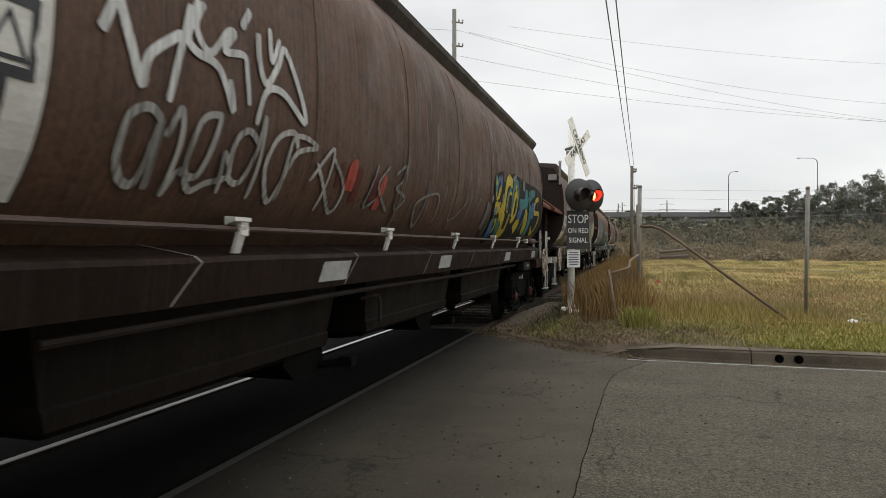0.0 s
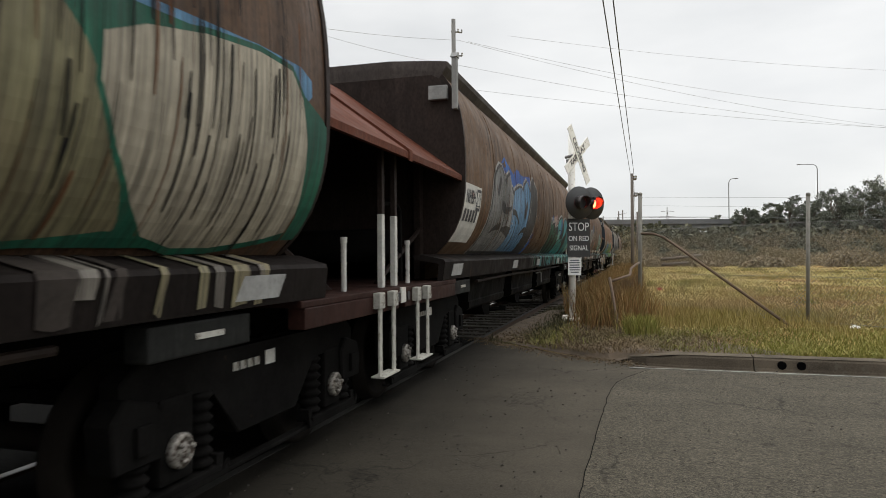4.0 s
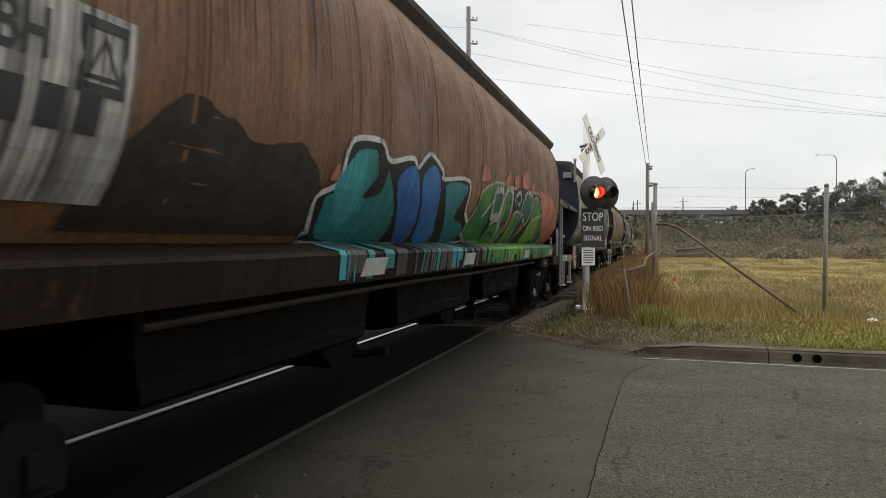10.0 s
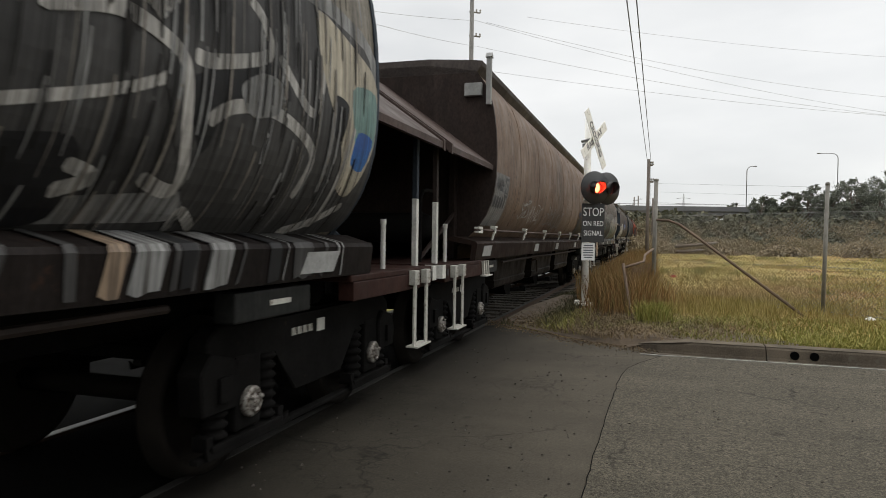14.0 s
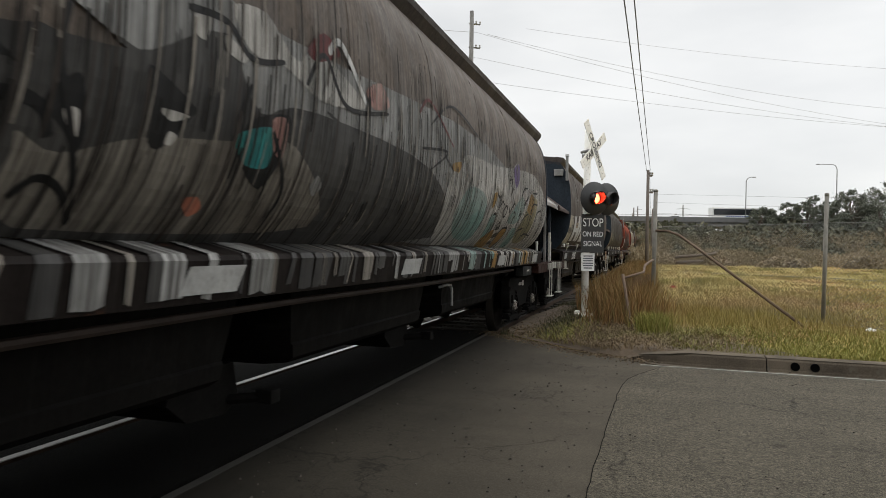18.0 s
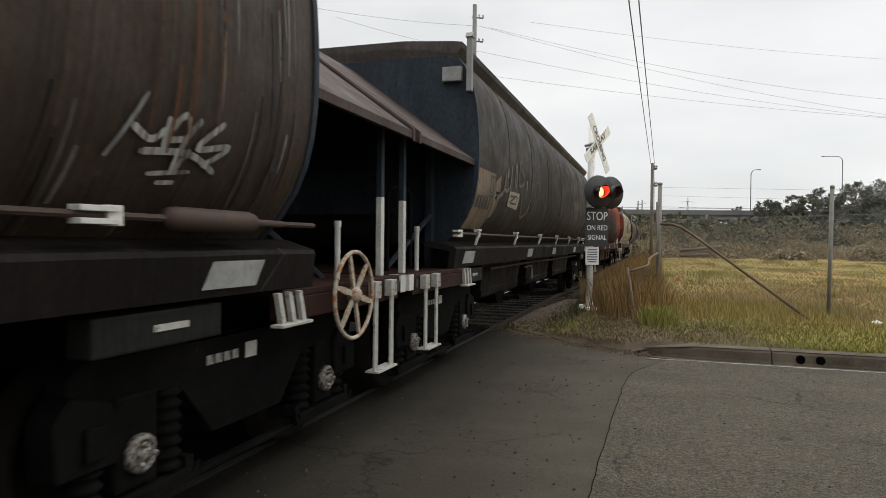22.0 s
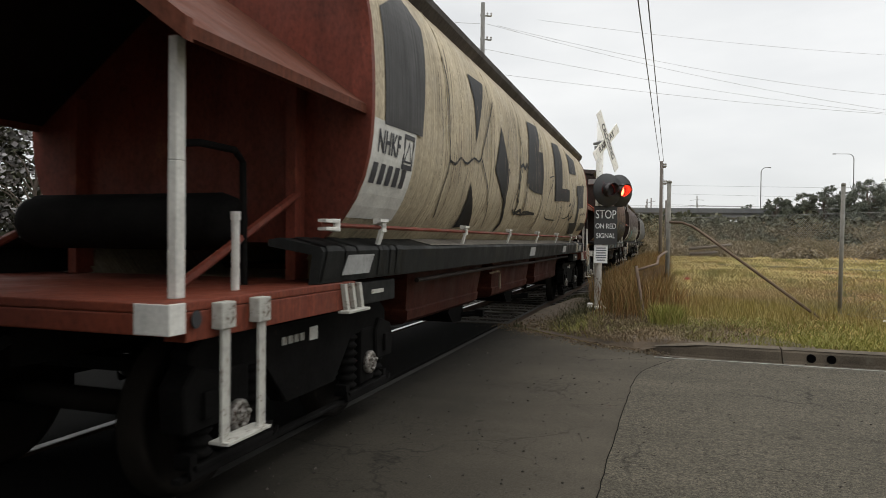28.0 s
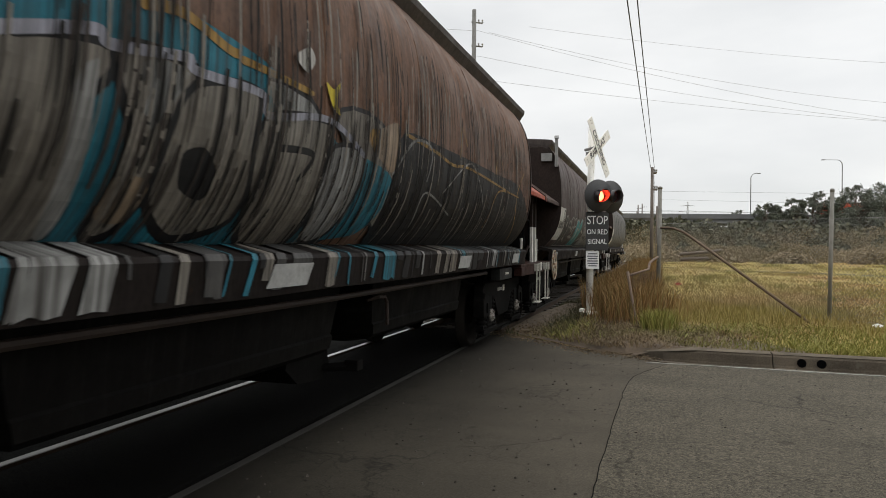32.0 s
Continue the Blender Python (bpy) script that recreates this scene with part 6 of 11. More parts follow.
stroke(w, "grey", 0.025, [(6.32, 2.08), (6.14, 1.91), (6.47, 1.73)])
stroke(w, "grey", 0.025, [(6.47, 2.03), (6.68, 2.12), (6.65, 2), (6.53, 1.92), (6.79, 1.86), (6.63, 1.76), (6.58, 1.94)])
stroke(w, "grey", 0.025, [(7.37, 2.06), (7.32, 1.64), (7.12, 1.84), (7.72, 1.96), (7.8, 1.68)])
stroke(w, "grey", 0.02, [(7.96, 2.06), (7.94, 1.71)])
stroke(w, "grey", 0.02, [(8.27, 2.09), (8.33, 1.73), (8.79, 1.91), (9.03, 2.12), (8.96, 1.72)])
stroke(w, "grey", 0.02, [(9.51, 2.05), (9.36, 1.8)])
painted(w, "SOOT", [(10.27, 2.34), (10.83, 2.53), (10.99, 2.37), (11.65, 2.58), (12.24, 2.57), (13.17, 2.55), (14.59, 2.53), (14.96, 2.29), (15.06, 1.73), (11.29, 1.56), (10.53, 1.54)])
stroke(w, "grey", 0.22, [(10.05, 2.02), (10.01, 1.86), (9.98, 1.67)])
stroke(w, "darkgrey", 0.22, [(10.25, 1.8), (10.19, 1.63), (10.18, 1.55)])
painted(w, "grey", [(10.17, 2.1), (10.21, 2.13), (10.26, 2.13), (10.27, 2.07), (10.22, 2.04), (10.18, 2.04)])
painted(w, "grey", [(10.55, 2.41), (10.6, 2.44), (10.63, 2.4), (10.6, 2.33), (10.56, 2.34)])
painted(w, "grey", [(12.66, 2.56), (12.82, 2.54), (12.76, 2.39), (12.62, 2.4)])
painted(w, "grey", [(10.87, 2.18), (10.96, 2.22), (10.94, 2.11), (10.86, 2.1)])
painted(w, "grey", [(11.68, 2.51), (11.93, 2.59), (11.96, 2.53), (11.71, 2.44)])
painted(w, "teal", [(10.33, 2.4), (10.43, 2.42), (10.51, 2.33), (10.48, 2.25), (10.4, 2.12), (10.36, 2.19)])
painted(w, "yellow", [(10.37, 2.33), (10.42, 2.37), (10.46, 2.34), (10.42, 2.28), (10.37, 2.28)])
painted(w, "yellow", [(10.36, 2.19), (10.41, 2.2), (10.43, 2.14), (10.39, 2.12)])
painted(w, "blue", [(10.73, 2.47), (10.8, 2.42), (10.76, 2.28), (10.67, 2.21), (10.63, 2.27), (10.66, 2.37)])
painted(w, "yellow", [(10.52, 2.17), (10.6, 2.27), (10.69, 2.31), (10.71, 2.22), (10.61, 2.11), (10.54, 2.11)])
painted(w, "yellow", [(10.42, 2.1), (10.49, 2.15), (10.56, 2.09), (10.47, 2.08)])
painted(w, "yellow", [(10.4, 2.05), (10.53, 2.07), (10.64, 2.04), (10.66, 1.92), (10.58, 1.89), (10.49, 1.93), (10.44, 1.92)])
painted(w, "blue", [(10.46, 1.97), (10.53, 2), (10.58, 1.94), (10.52, 1.88), (10.47, 1.89)])
painted(w, "yellow", [(10.64, 2.05), (10.73, 2.08), (10.8, 1.99), (10.94, 2.12), (11.01, 1.84), (10.92, 1.8), (10.8, 1.89), (10.68, 1.95)])
painted(w, "teal", [(10.77, 1.86), (10.88, 1.8), (11.02, 1.79), (11.23, 1.59), (11.05, 1.59), (10.83, 1.75)])
painted(w, "teal", [(10.39, 1.79), (10.49, 1.83), (10.62, 1.84), (10.64, 1.73), (10.82, 1.57), (10.57, 1.56), (10.44, 1.67)])
painted(w, "blue", [(10.43, 1.73), (10.53, 1.79), (10.64, 1.7), (10.72, 1.59), (10.58, 1.57)])
painted(w, "yellow", [(10.64, 1.83), (10.72, 1.84), (10.82, 1.74), (10.83, 1.67), (10.76, 1.64), (10.73, 1.74)])
stroke(w, "yellow", 0.17, [(11.58, 2.4), (11.34, 2.44), (11.13, 2.35), (11.04, 2.14), (11.08, 1.86), (11.22, 1.89)])
stroke(w, "teal", 0.06, [(11.55, 2.24), (11.4, 2.3), (11.24, 2.2), (11.2, 2)])
stroke(w, "yellow", 0.05, [(11.53, 2.25), (11.37, 2.24), (11.28, 2.16), (11.27, 1.99), (11.37, 1.98)])
stroke(w, "yellow", 0.15, [(11.16, 1.8), (11.3, 1.66), (11.58, 1.65), (11.55, 1.78), (11.55, 1.95)])
stroke(w, "teal", 0.13, [(11.72, 1.92), (11.63, 2.2), (11.77, 2.37), (12.03, 2.46), (12.15, 2.33), (12.05, 2.13)])
stroke(w, "yellow", 0.13, [(11.77, 1.91), (11.82, 2.2), (12.03, 2.27), (12.05, 1.99), (11.89, 1.87), (11.77, 1.89)])
painted(w, "yellow", [(11.9, 2.41), (12.01, 2.42), (11.99, 2.34), (11.89, 2.33)])
painted(w, "yellow", [(11.67, 2.28), (11.74, 2.29), (11.73, 2.23), (11.68, 2.23)])
painted(w, "yellow", [(12.14, 1.79), (12.38, 1.92), (12.57, 1.84), (12.49, 1.66), (12.3, 1.71)])
painted(w, "teal", [(12.28, 2.22), (12.76, 2.26), (12.87, 2.43), (13.1, 2.38), (13.07, 2.14), (12.75, 2.08), (12.37, 2.05)])
painted(w, "blue", [(12.28, 2.04), (12.65, 2.06), (12.53, 1.89), (12.3, 1.91)])
stroke(w, "teal", 0.08, [(13.17, 2.3), (12.92, 1.93), (12.75, 1.72)])
painted(w, "yellow", [(12.92, 2.06), (13.08, 2.1), (13.26, 1.96), (13.4, 1.74), (13.3, 1.65), (13.04, 1.75)])
painted(w, "teal", [(13.23, 2.4), (13.87, 2.49), (13.95, 2.4), (13.37, 2.22), (13.61, 2.09), (13.72, 1.67), (13.49, 1.64), (13.39, 1.97)])
painted(w, "blue", [(13.58, 2.2), (13.96, 2.25), (13.9, 1.97), (13.67, 1.97)])
stroke(w, "yellow", 0.09, [(14.42, 2.36), (14.03, 2.28), (14, 2.08), (14.54, 2.07), (14.52, 1.81), (14.27, 1.69), (13.99, 1.81)])
drips(w, 6.5, 14.8, 1.6, 3.3, [GRIME, SOOT, WASH], 240, 901)
# 1: orange letters, then cream-green ones with a blue mist
w = add(1, ROOFC, ENDC, SILLD, HOPD, DECKC, CANB, "B", "brown hopper wagon with orange and cream-green graffiti along its side", front_wheel=True, code="NHSH")
painted(w, "sand", [(1.94, 1.48), (1.94, 1.62), (2.45, 1.65), (2.41, 1.79), (2.58, 1.78), (2.5, 1.57), (2.5, 1.48)])
painted(w, "orange", [(2.6, 1.48), (2.6, 1.68), (2.76, 1.87), (3.16, 1.98), (3.44, 1.98), (3.49, 1.79), (2.94, 1.76), (3.07, 1.48)], "SOOT", 0.02)
painted(w, "sand", [(3.07, 1.48), (2.94, 1.76), (3.44, 1.77), (3.63, 1.49)], "SOOT", 0.02)
painted(w, "sand", [(3.06, 2.14), (3.43, 2.18), (3.37, 1.99), (3.04, 1.97)], "SOOT", 0.02)
painted(w, "cream", [(3.46, 1.96), (3.69, 2.07), (3.97, 2.03), (3.95, 1.79), (4.26, 1.5), (3.66, 1.5), (3.45, 1.76)], "SOOT", 0.02)
painted(w, "stone", [(4.6, 1.5), (4.18, 1.75), (4.24, 2.09), (4.4, 2.06), (4.97, 1.5)], "SOOT", 0.02)
painted(w, "orange", [(4.88, 1.53), (4.39, 1.86), (4.3, 2.1), (4.75, 2.21), (5.21, 2.16), (5.47, 2.08), (5.55, 1.68), (5.5, 1.54)], "black", 0.02)
painted(w, "sand", [(5.01, 1.67), (4.82, 2.04), (5.05, 2.11), (5.21, 1.79), (5.28, 1.65)])
painted(w, "ochre", [(5.56, 1.66), (5.35, 2.02), (5.66, 2.13), (5.98, 1.91), (6.03, 1.7)], "SOOT", 0.02)
painted(w, "paleteal", [(3.56, 2.29), (3.96, 2.42), (4.37, 2.36), (4.35, 2.18), (4.03, 2.06), (3.6, 2.11)])
painted(w, "stone", [(2.99, 2.15), (3.21, 2.22), (3.5, 2.21), (3.43, 2.17), (3.06, 2.13), (3.03, 2.05)])
stroke(w, "SOOT", 0.03, [(2.53, 1.6), (2.65, 1.72), (2.91, 1.9)])
stroke(w, "SOOT", 0.025, [(2.86, 1.77), (3.16, 1.78), (3.46, 1.78)])
stroke(w, "SOOT", 0.025, [(3.16, 1.49), (3.11, 1.73)])
stroke(w, "SOOT", 0.02, [(4, 1.55), (3.78, 1.94)])
stroke(w, "black", 0.03, [(5.5, 1.54), (5.9, 1.69), (6.71, 1.72), (6.9, 1.6)])
painted(w, "SOOT", [(6.38, 2.34), (6.84, 2.4), (7.54, 2.69), (8.04, 2.52), (8.28, 2.22), (8.48, 1.58), (7.74, 1.53), (7.14, 1.78), (7.23, 1.97)])
painted(w, "sand", [(5.94, 1.97), (6.11, 2.11), (6.39, 2.19), (6.68, 2.17), (6.95, 2.06), (7.21, 1.97), (7.14, 1.78), (7.33, 1.49), (6.16, 1.48)], "black", 0.035)
painted(w, "orange", [(5.95, 1.94), (6.27, 1.94), (6.44, 1.88), (6.46, 1.72), (6.25, 1.66), (6.06, 1.63)])
painted(w, "ochre", [(6.56, 2.1), (6.83, 2.12), (7.13, 1.99), (7.02, 1.77), (6.62, 1.8)])
painted(w, "orange", [(6.1, 1.57), (6.4, 1.65), (7.01, 1.68), (7.33, 1.49), (6.16, 1.48)])
painted(w, "tan", [(6.32, 1.56), (6.54, 1.57), (6.56, 1.49), (6.34, 1.48)])
painted(w, "paleteal", [(6.09, 2.26), (6.3, 2.39), (6.38, 2.3), (6.48, 2.22), (6.19, 2.15), (6.1, 2.2)], "black", 0.03)
painted(w, "sand", [(5.92, 2.17), (6.03, 2.23), (6.07, 2.16), (6.06, 2.07), (5.94, 2)])
stroke(w, "black", 0.045, [(6.1, 1.6), (6.33, 1.68), (6.58, 1.72), (6.97, 1.73), (7.24, 1.67), (7.27, 1.6), (6.82, 1.6), (6.62, 1.58), (6.63, 1.49)])
stroke(w, "black", 0.03, [(6.42, 1.83), (6.64, 1.82), (6.79, 1.79)])
painted(w, "black", [(6.05, 2.14), (6.11, 2.19), (6.17, 2.16), (6.13, 2.1), (6.07, 2.09)])
painted(w, "royal", [(7.09, 2.64), (7.34, 2.73), (7.32, 2.62), (7.13, 2.55)])
painted(w, "grey", [(7.86, 2.78), (8.07, 2.76), (8.48, 2.82), (8.53, 2.68), (8.05, 2.62), (7.88, 2.64)])
stroke(w, "offwhite", 0.03, [(7.56, 1.97), (7.6, 1.83), (7.66, 1.96), (7.72, 1.93), (7.64, 1.86)])
stroke(w, "pink", 0.03, [(7.75, 1.83), (7.8, 1.97), (7.85, 1.84)])
stroke(w, "pink", 0.03, [(7.9, 1.96), (7.86, 1.81), (8.05, 1.82), (7.94, 1.88)])
stroke(w, "offwhite", 0.03, [(7.34, 2.12), (7.43, 2), (7.33, 2.05)])
stroke(w, "offwhite", 0.02, [(7.44, 2), (7.49, 2.08)])
painted(w, "sky", [(8.14, 1.98), (8.44, 2.27), (8.72, 2.23), (8.94, 2.47), (9.26, 2.34), (9.95, 2.46), (10.15, 2.31), (10.65, 2.47), (11.05, 2.34), (12.64, 2.41), (14.74, 2.53), (14.41, 2.2), (11.11, 2.08), (9.43, 2.1), (8.48, 1.88), (8.37, 1.72)])
painted(w, "blue", [(8.33, 2.01), (8.74, 2.14), (8.61, 1.74), (8.42, 1.61), (8.22, 1.68)])
painted(w, "sky", [(8.09, 2.01), (8.41, 2.02), (8.48, 1.88), (8.24, 1.82)])
painted(w, "deepgreen", [(8.49, 1.5), (8.59, 1.68), (8.98, 2.25), (9.41, 2.14), (10.12, 2.28), (11.77, 2.3), (14.63, 2.43), (15.06, 1.56)])
painted(w, "sand", [(8.87, 1.51), (8.85, 1.69), (8.99, 2.19), (9.29, 2.13), (9.15, 1.74), (9.27, 1.51)], "deepgreen", 0.035)
painted(w, "sand", [(9.38, 1.51), (9.25, 1.71), (9.43, 2.1), (10.04, 2.27), (9.92, 1.74), (9.99, 1.52)], "deepgreen", 0.035)
painted(w, "cream", [(10.13, 1.52), (10.12, 2), (10.85, 2.25), (11.09, 2.14), (10.74, 1.75), (10.77, 1.52)], "deepgreen", 0.035)
painted(w, "sand", [(11.04, 1.52), (11.11, 2.08), (11.82, 2.29), (12.14, 2.14), (11.99, 1.53)], "deepgreen", 0.03)
painted(w, "sand", [(12.37, 1.54), (12.2, 2.2), (13.05, 2.35), (13.54, 1.63), (13.4, 1.55)], "deepgreen", 0.03)
painted(w, "cream", [(13.74, 1.55), (13.27, 2.27), (14.63, 2.48), (14.91, 1.69), (14.72, 1.56)], "deepgreen", 0.03)
stroke(w, "deepgreen", 0.03, [(8.81, 1.95), (9.05, 1.78), (8.83, 1.71)])
stroke(w, "deepgreen", 0.03, [(10.46, 1.89), (10.83, 1.75)])
sill_paint(w, 2.0, 7.8, [S["sand"], S["stone"], S["orange"], GRIME, S["stone"]], 14)
sill_paint(w, 8.4, 14.6, [S["sand"], GRIME, S["stone"], S["sand"]], 16)
drips(w, 3.0, 14.9, 1.5, 3.3, [GRIME, SOOT, RUSTRUN, SOOT], 560, 911, (0.005, 0.022))
# 2: teal and green letters, white clouds
w = add(2, ROOFC, ENDC, SILLD, HOPD, DECKC, CANB, "B", "brown hopper wagon with large teal and green graffiti letters", ladder=True, code="NHBH")
graffiti(w, 3.2, 7.2, 1.5, 2.7, [S["grey"], S["sky"], S["darkgrey"]], S["darkgrey"], S["offwhite"], 21, 5, "", S["royal"], 0.04)
painted(w, "offwhite", [(9.95, 2.23), (10.06, 2.3), (10.19, 2.29), (10.18, 2.2), (9.97, 2.14)])
painted(w, "pink", [(10.28, 2.29), (10.39, 2.34), (10.52, 2.32), (10.75, 2.39), (10.92, 2.3), (10.91, 2.13), (10.72, 2.12), (10.48, 2.06), (10.39, 2.22), (10.3, 2.21)])
painted(w, "royal", [(9.85, 2.29), (10.01, 2.34), (9.99, 2.24), (9.87, 2.17)])
painted(w, "black", [(9.63, 2.19), (9.8, 2.23), (9.86, 2.12), (10.14, 2.16), (10.36, 2.2), (10.48, 2.05), (10.93, 2.13), (11.11, 2.27), (11.63, 2.39), (11.96, 2.35), (12.04, 2.22), (12.34, 2.33), (12.74, 2.37), (13.09, 2.22), (13.78, 2.24), (14.24, 2.09), (14.76, 2.02), (15.06, 1.48), (9.86, 1.48)], "offwhite", 0.05)
painted(w, "deepgreen", [(9.64, 2.15), (9.78, 2.19), (9.89, 2.1), (10.12, 2.12), (10.13, 2.01), (10, 1.85), (10.05, 1.48), (9.86, 1.48)])
painted(w, "deepgreen", [(9.83, 2.03), (10.12, 2.13), (10.24, 1.99), (10.18, 1.83), (10.01, 1.77), (10.1, 1.48), (9.96, 1.48)], "black", 0.04)
painted(w, "black", [(10.04, 1.89), (10.16, 1.9), (10.16, 1.84), (10.06, 1.81)])
painted(w, "deepgreen", [(10.31, 1.95), (10.45, 2.01), (10.69, 2.06), (10.64, 1.91), (10.56, 1.73), (10.67, 1.48), (10.41, 1.48), (10.34, 1.79)], "black", 0.04)
stroke(w, "black", 0.05, [(10.49, 1.89), (10.65, 1.93)])
stroke(w, "black", 0.06, [(10.41, 1.71), (10.58, 1.75), (10.76, 1.71)])
painted(w, "deepgreen", [(10.8, 1.89), (11.02, 1.94), (11.11, 1.87), (11.18, 1.51), (10.88, 1.5)], "black", 0.03)
stroke(w, "teal", 0.04, [(10.91, 1.88), (11.02, 1.56)])
painted(w, "aqua", [(11.05, 2.17), (11.38, 2.3), (11.92, 2.35), (12.02, 2.2), (11.77, 1.83), (12.24, 1.81), (12.06, 1.49), (11.49, 1.49), (11.46, 1.73), (11.28, 1.8)], "black", 0.04)
painted(w, "mint", [(11.26, 1.98), (11.64, 2.03), (11.66, 1.84), (11.32, 1.78)], "black", 0.03)
painted(w, "blue", [(11.7, 2.27), (11.96, 2.3), (11.86, 1.99), (11.71, 1.94)])
stroke(w, "black", 0.03, [(11.84, 1.61), (12.13, 1.75), (12.41, 1.73)])
painted(w, "aqua", [(12.38, 2.29), (12.74, 2.37), (13.03, 2.25), (12.82, 1.97), (12.46, 1.82), (13.12, 1.49), (12.17, 1.49), (12.32, 1.77), (12.4, 2)], "black", 0.035)
stroke(w, "black", 0.035, [(12.46, 1.51), (12.36, 1.9), (12.44, 2.21)])
painted(w, "teal", [(13.21, 2.13), (13.82, 2.25), (14.1, 2.14), (13.65, 1.9), (14.14, 1.75), (14.18, 1.49), (13.58, 1.49), (13.18, 1.74)], "black", 0.035)
painted(w, "mint", [(14.28, 2.01), (14.69, 1.97), (14.84, 1.56), (14.39, 1.49), (14.04, 1.73)], "black", 0.03)
painted(w, "pink", [(11.96, 2.31), (12.16, 2.37), (12.2, 2.28), (11.98, 2.2)])
painted(w, "pink", [(13.09, 2.26), (13.27, 2.34), (13.43, 2.23), (13.22, 2.17)])
painted(w, "pink", [(13.79, 2.21), (14.03, 2.29), (14.26, 2.16), (13.98, 2.09)])
painted(w, "pink", [(14.45, 1.97), (14.79, 2.08), (14.95, 1.71), (15.05, 1.5)])
sill_paint(w, 7.4, 14.9, [S["deepgreen"], S["teal"], S["darkgrey"], S["darkgrey"], S["mint"]], 24)
drips(w, 2.6, 14.9, 1.5, 3.2, [GRIME, SOOT, RUSTRUN, SOOT], 420, 921, (0.005, 0.02))
# 3: pink and tan letters ahead, aqua at the tail
w = add(3, ROOFC, ENDC, SILLD, HOPA, DECKC, CANB, "A", "rusty brown hopper wagon with pink, tan and aqua graffiti", HUB_RED, rear_wheel=True, code="NHSH")
painted(w, "pink", [(2.24, 1.57), (2.36, 1.92), (3.06, 2.18), (4.35, 2.34), (4.87, 2.13), (4.39, 1.6)])
painted(w, "salmon", [(2.28, 1.88), (2.6, 1.94), (2.75, 1.72), (2.51, 1.67)])
stroke(w, "white", 0.03, [(2.62, 1.61), (2.64, 1.88), (3.14, 1.98), (3.09, 1.78), (2.9, 1.63)])
stroke(w, "white", 0.03, [(3.58, 1.63), (3.78, 2.08), (4.55, 2.21), (4.48, 1.9), (4.1, 1.64)])
stroke(w, "offwhite", 0.03, [(2.59, 2), (2.7, 2.23), (2.89, 2.04), (3.21, 2.27)])
stroke(w, "offwhite", 0.03, [(3.31, 2.16), (3.73, 2.36), (4.13, 2.3), (4.26, 2.43)])
painted(w, "grey", [(5.39, 1.63), (5.27, 2.13), (6.01, 2.43), (7.07, 2.38), (6.68, 1.85), (6.13, 1.63)], "white", 0.03)
painted(w, "grey", [(5.82, 2.15), (6.27, 2.34), (6.55, 2.36), (6.68, 2.35), (7, 2.32), (6.92, 2.07), (6.81, 1.81), (6.86, 1.59), (6, 1.56)])
painted(w, "stone", [(5.84, 2), (6.02, 2.03), (6.2, 1.98), (6.19, 1.84), (6.07, 1.71), (5.92, 1.7)])
stroke(w, "tan", 0.07, [(5.86, 1.99), (6.02, 2.02), (6.21, 1.98), (6.21, 1.86), (6.1, 1.73), (5.94, 1.7)])
stroke(w, "tan", 0.07, [(6.34, 1.74), (6.58, 1.81), (6.84, 1.76), (6.92, 1.6)])
painted(w, "offwhite", [(6.48, 2.05), (6.59, 2.14), (6.69, 2.08), (6.6, 1.88), (6.51, 1.92)])
painted(w, "cream", [(6.71, 2.34), (6.98, 2.31), (6.87, 2.14), (6.75, 2.16)])
painted(w, "offwhite", [(6.62, 1.79), (6.72, 1.94), (6.77, 1.83), (6.86, 1.59), (6.69, 1.59)])
painted(w, "maroon", [(6.8, 1.93), (7.3, 2.18), (7.5, 2.01), (7.39, 1.61), (6.96, 1.6)])
painted(w, "black", [(6.61, 2.42), (6.71, 2.41), (6.47, 2.14), (6.32, 2.24)])
stroke(w, "cream", 0.045, [(6.95, 2.09), (7.35, 2.28), (7.46, 2.21), (7.34, 1.98)])
stroke(w, "cream", 0.045, [(7.53, 2.1), (8.1, 2.36), (8.04, 2.08), (7.8, 2.12)])
painted(w, "black", [(7.52, 2.61), (8.14, 2.81), (8.27, 2.55), (7.69, 2.32)])
painted(w, "cream", [(7.29, 1.9), (7.48, 1.91), (7.45, 1.77), (7.32, 1.76)])
painted(w, "stone", [(7.57, 1.69), (7.8, 1.86), (8.17, 1.97), (8.58, 2.01), (8.77, 1.67), (7.78, 1.6)])
stroke(w, "grey", 0.04, [(7.86, 2.03), (8.1, 2.24), (8.56, 2.05), (8.47, 1.63)])
stroke(w, "offwhite", 0.03, [(8.14, 1.63), (8.11, 1.93), (8.38, 1.88), (8.4, 1.68)])
painted(w, "salmon", [(8.61, 1.93), (9.14, 2.03), (9.11, 1.82), (9.38, 1.74), (9.1, 1.65)])
stroke(w, "cream", 0.03, [(8.87, 2.02), (8.92, 2.24), (9.03, 2.3)])
painted(w, "blue", [(7.41, 2.61), (7.65, 2.72), (7.66, 2.47), (7.45, 2.33), (7.35, 2.39)])
painted(w, "salmon", [(7.46, 2.33), (7.55, 2.41), (7.6, 2.28), (7.49, 2.23)])
painted(w, "blue", [(9.74, 2.52), (9.89, 2.57), (9.88, 2.37), (9.74, 2.34)])
painted(w, "paleteal", [(11.51, 1.72), (11.54, 2.22), (12.67, 2.48), (13.04, 2.15), (12.61, 1.7)])
stroke(w, "mint", 0.04, [(11.53, 2.41), (11.51, 1.72)])
stroke(w, "mint", 0.04, [(12.06, 2.27), (13.07, 2.3), (12.28, 1.75)])
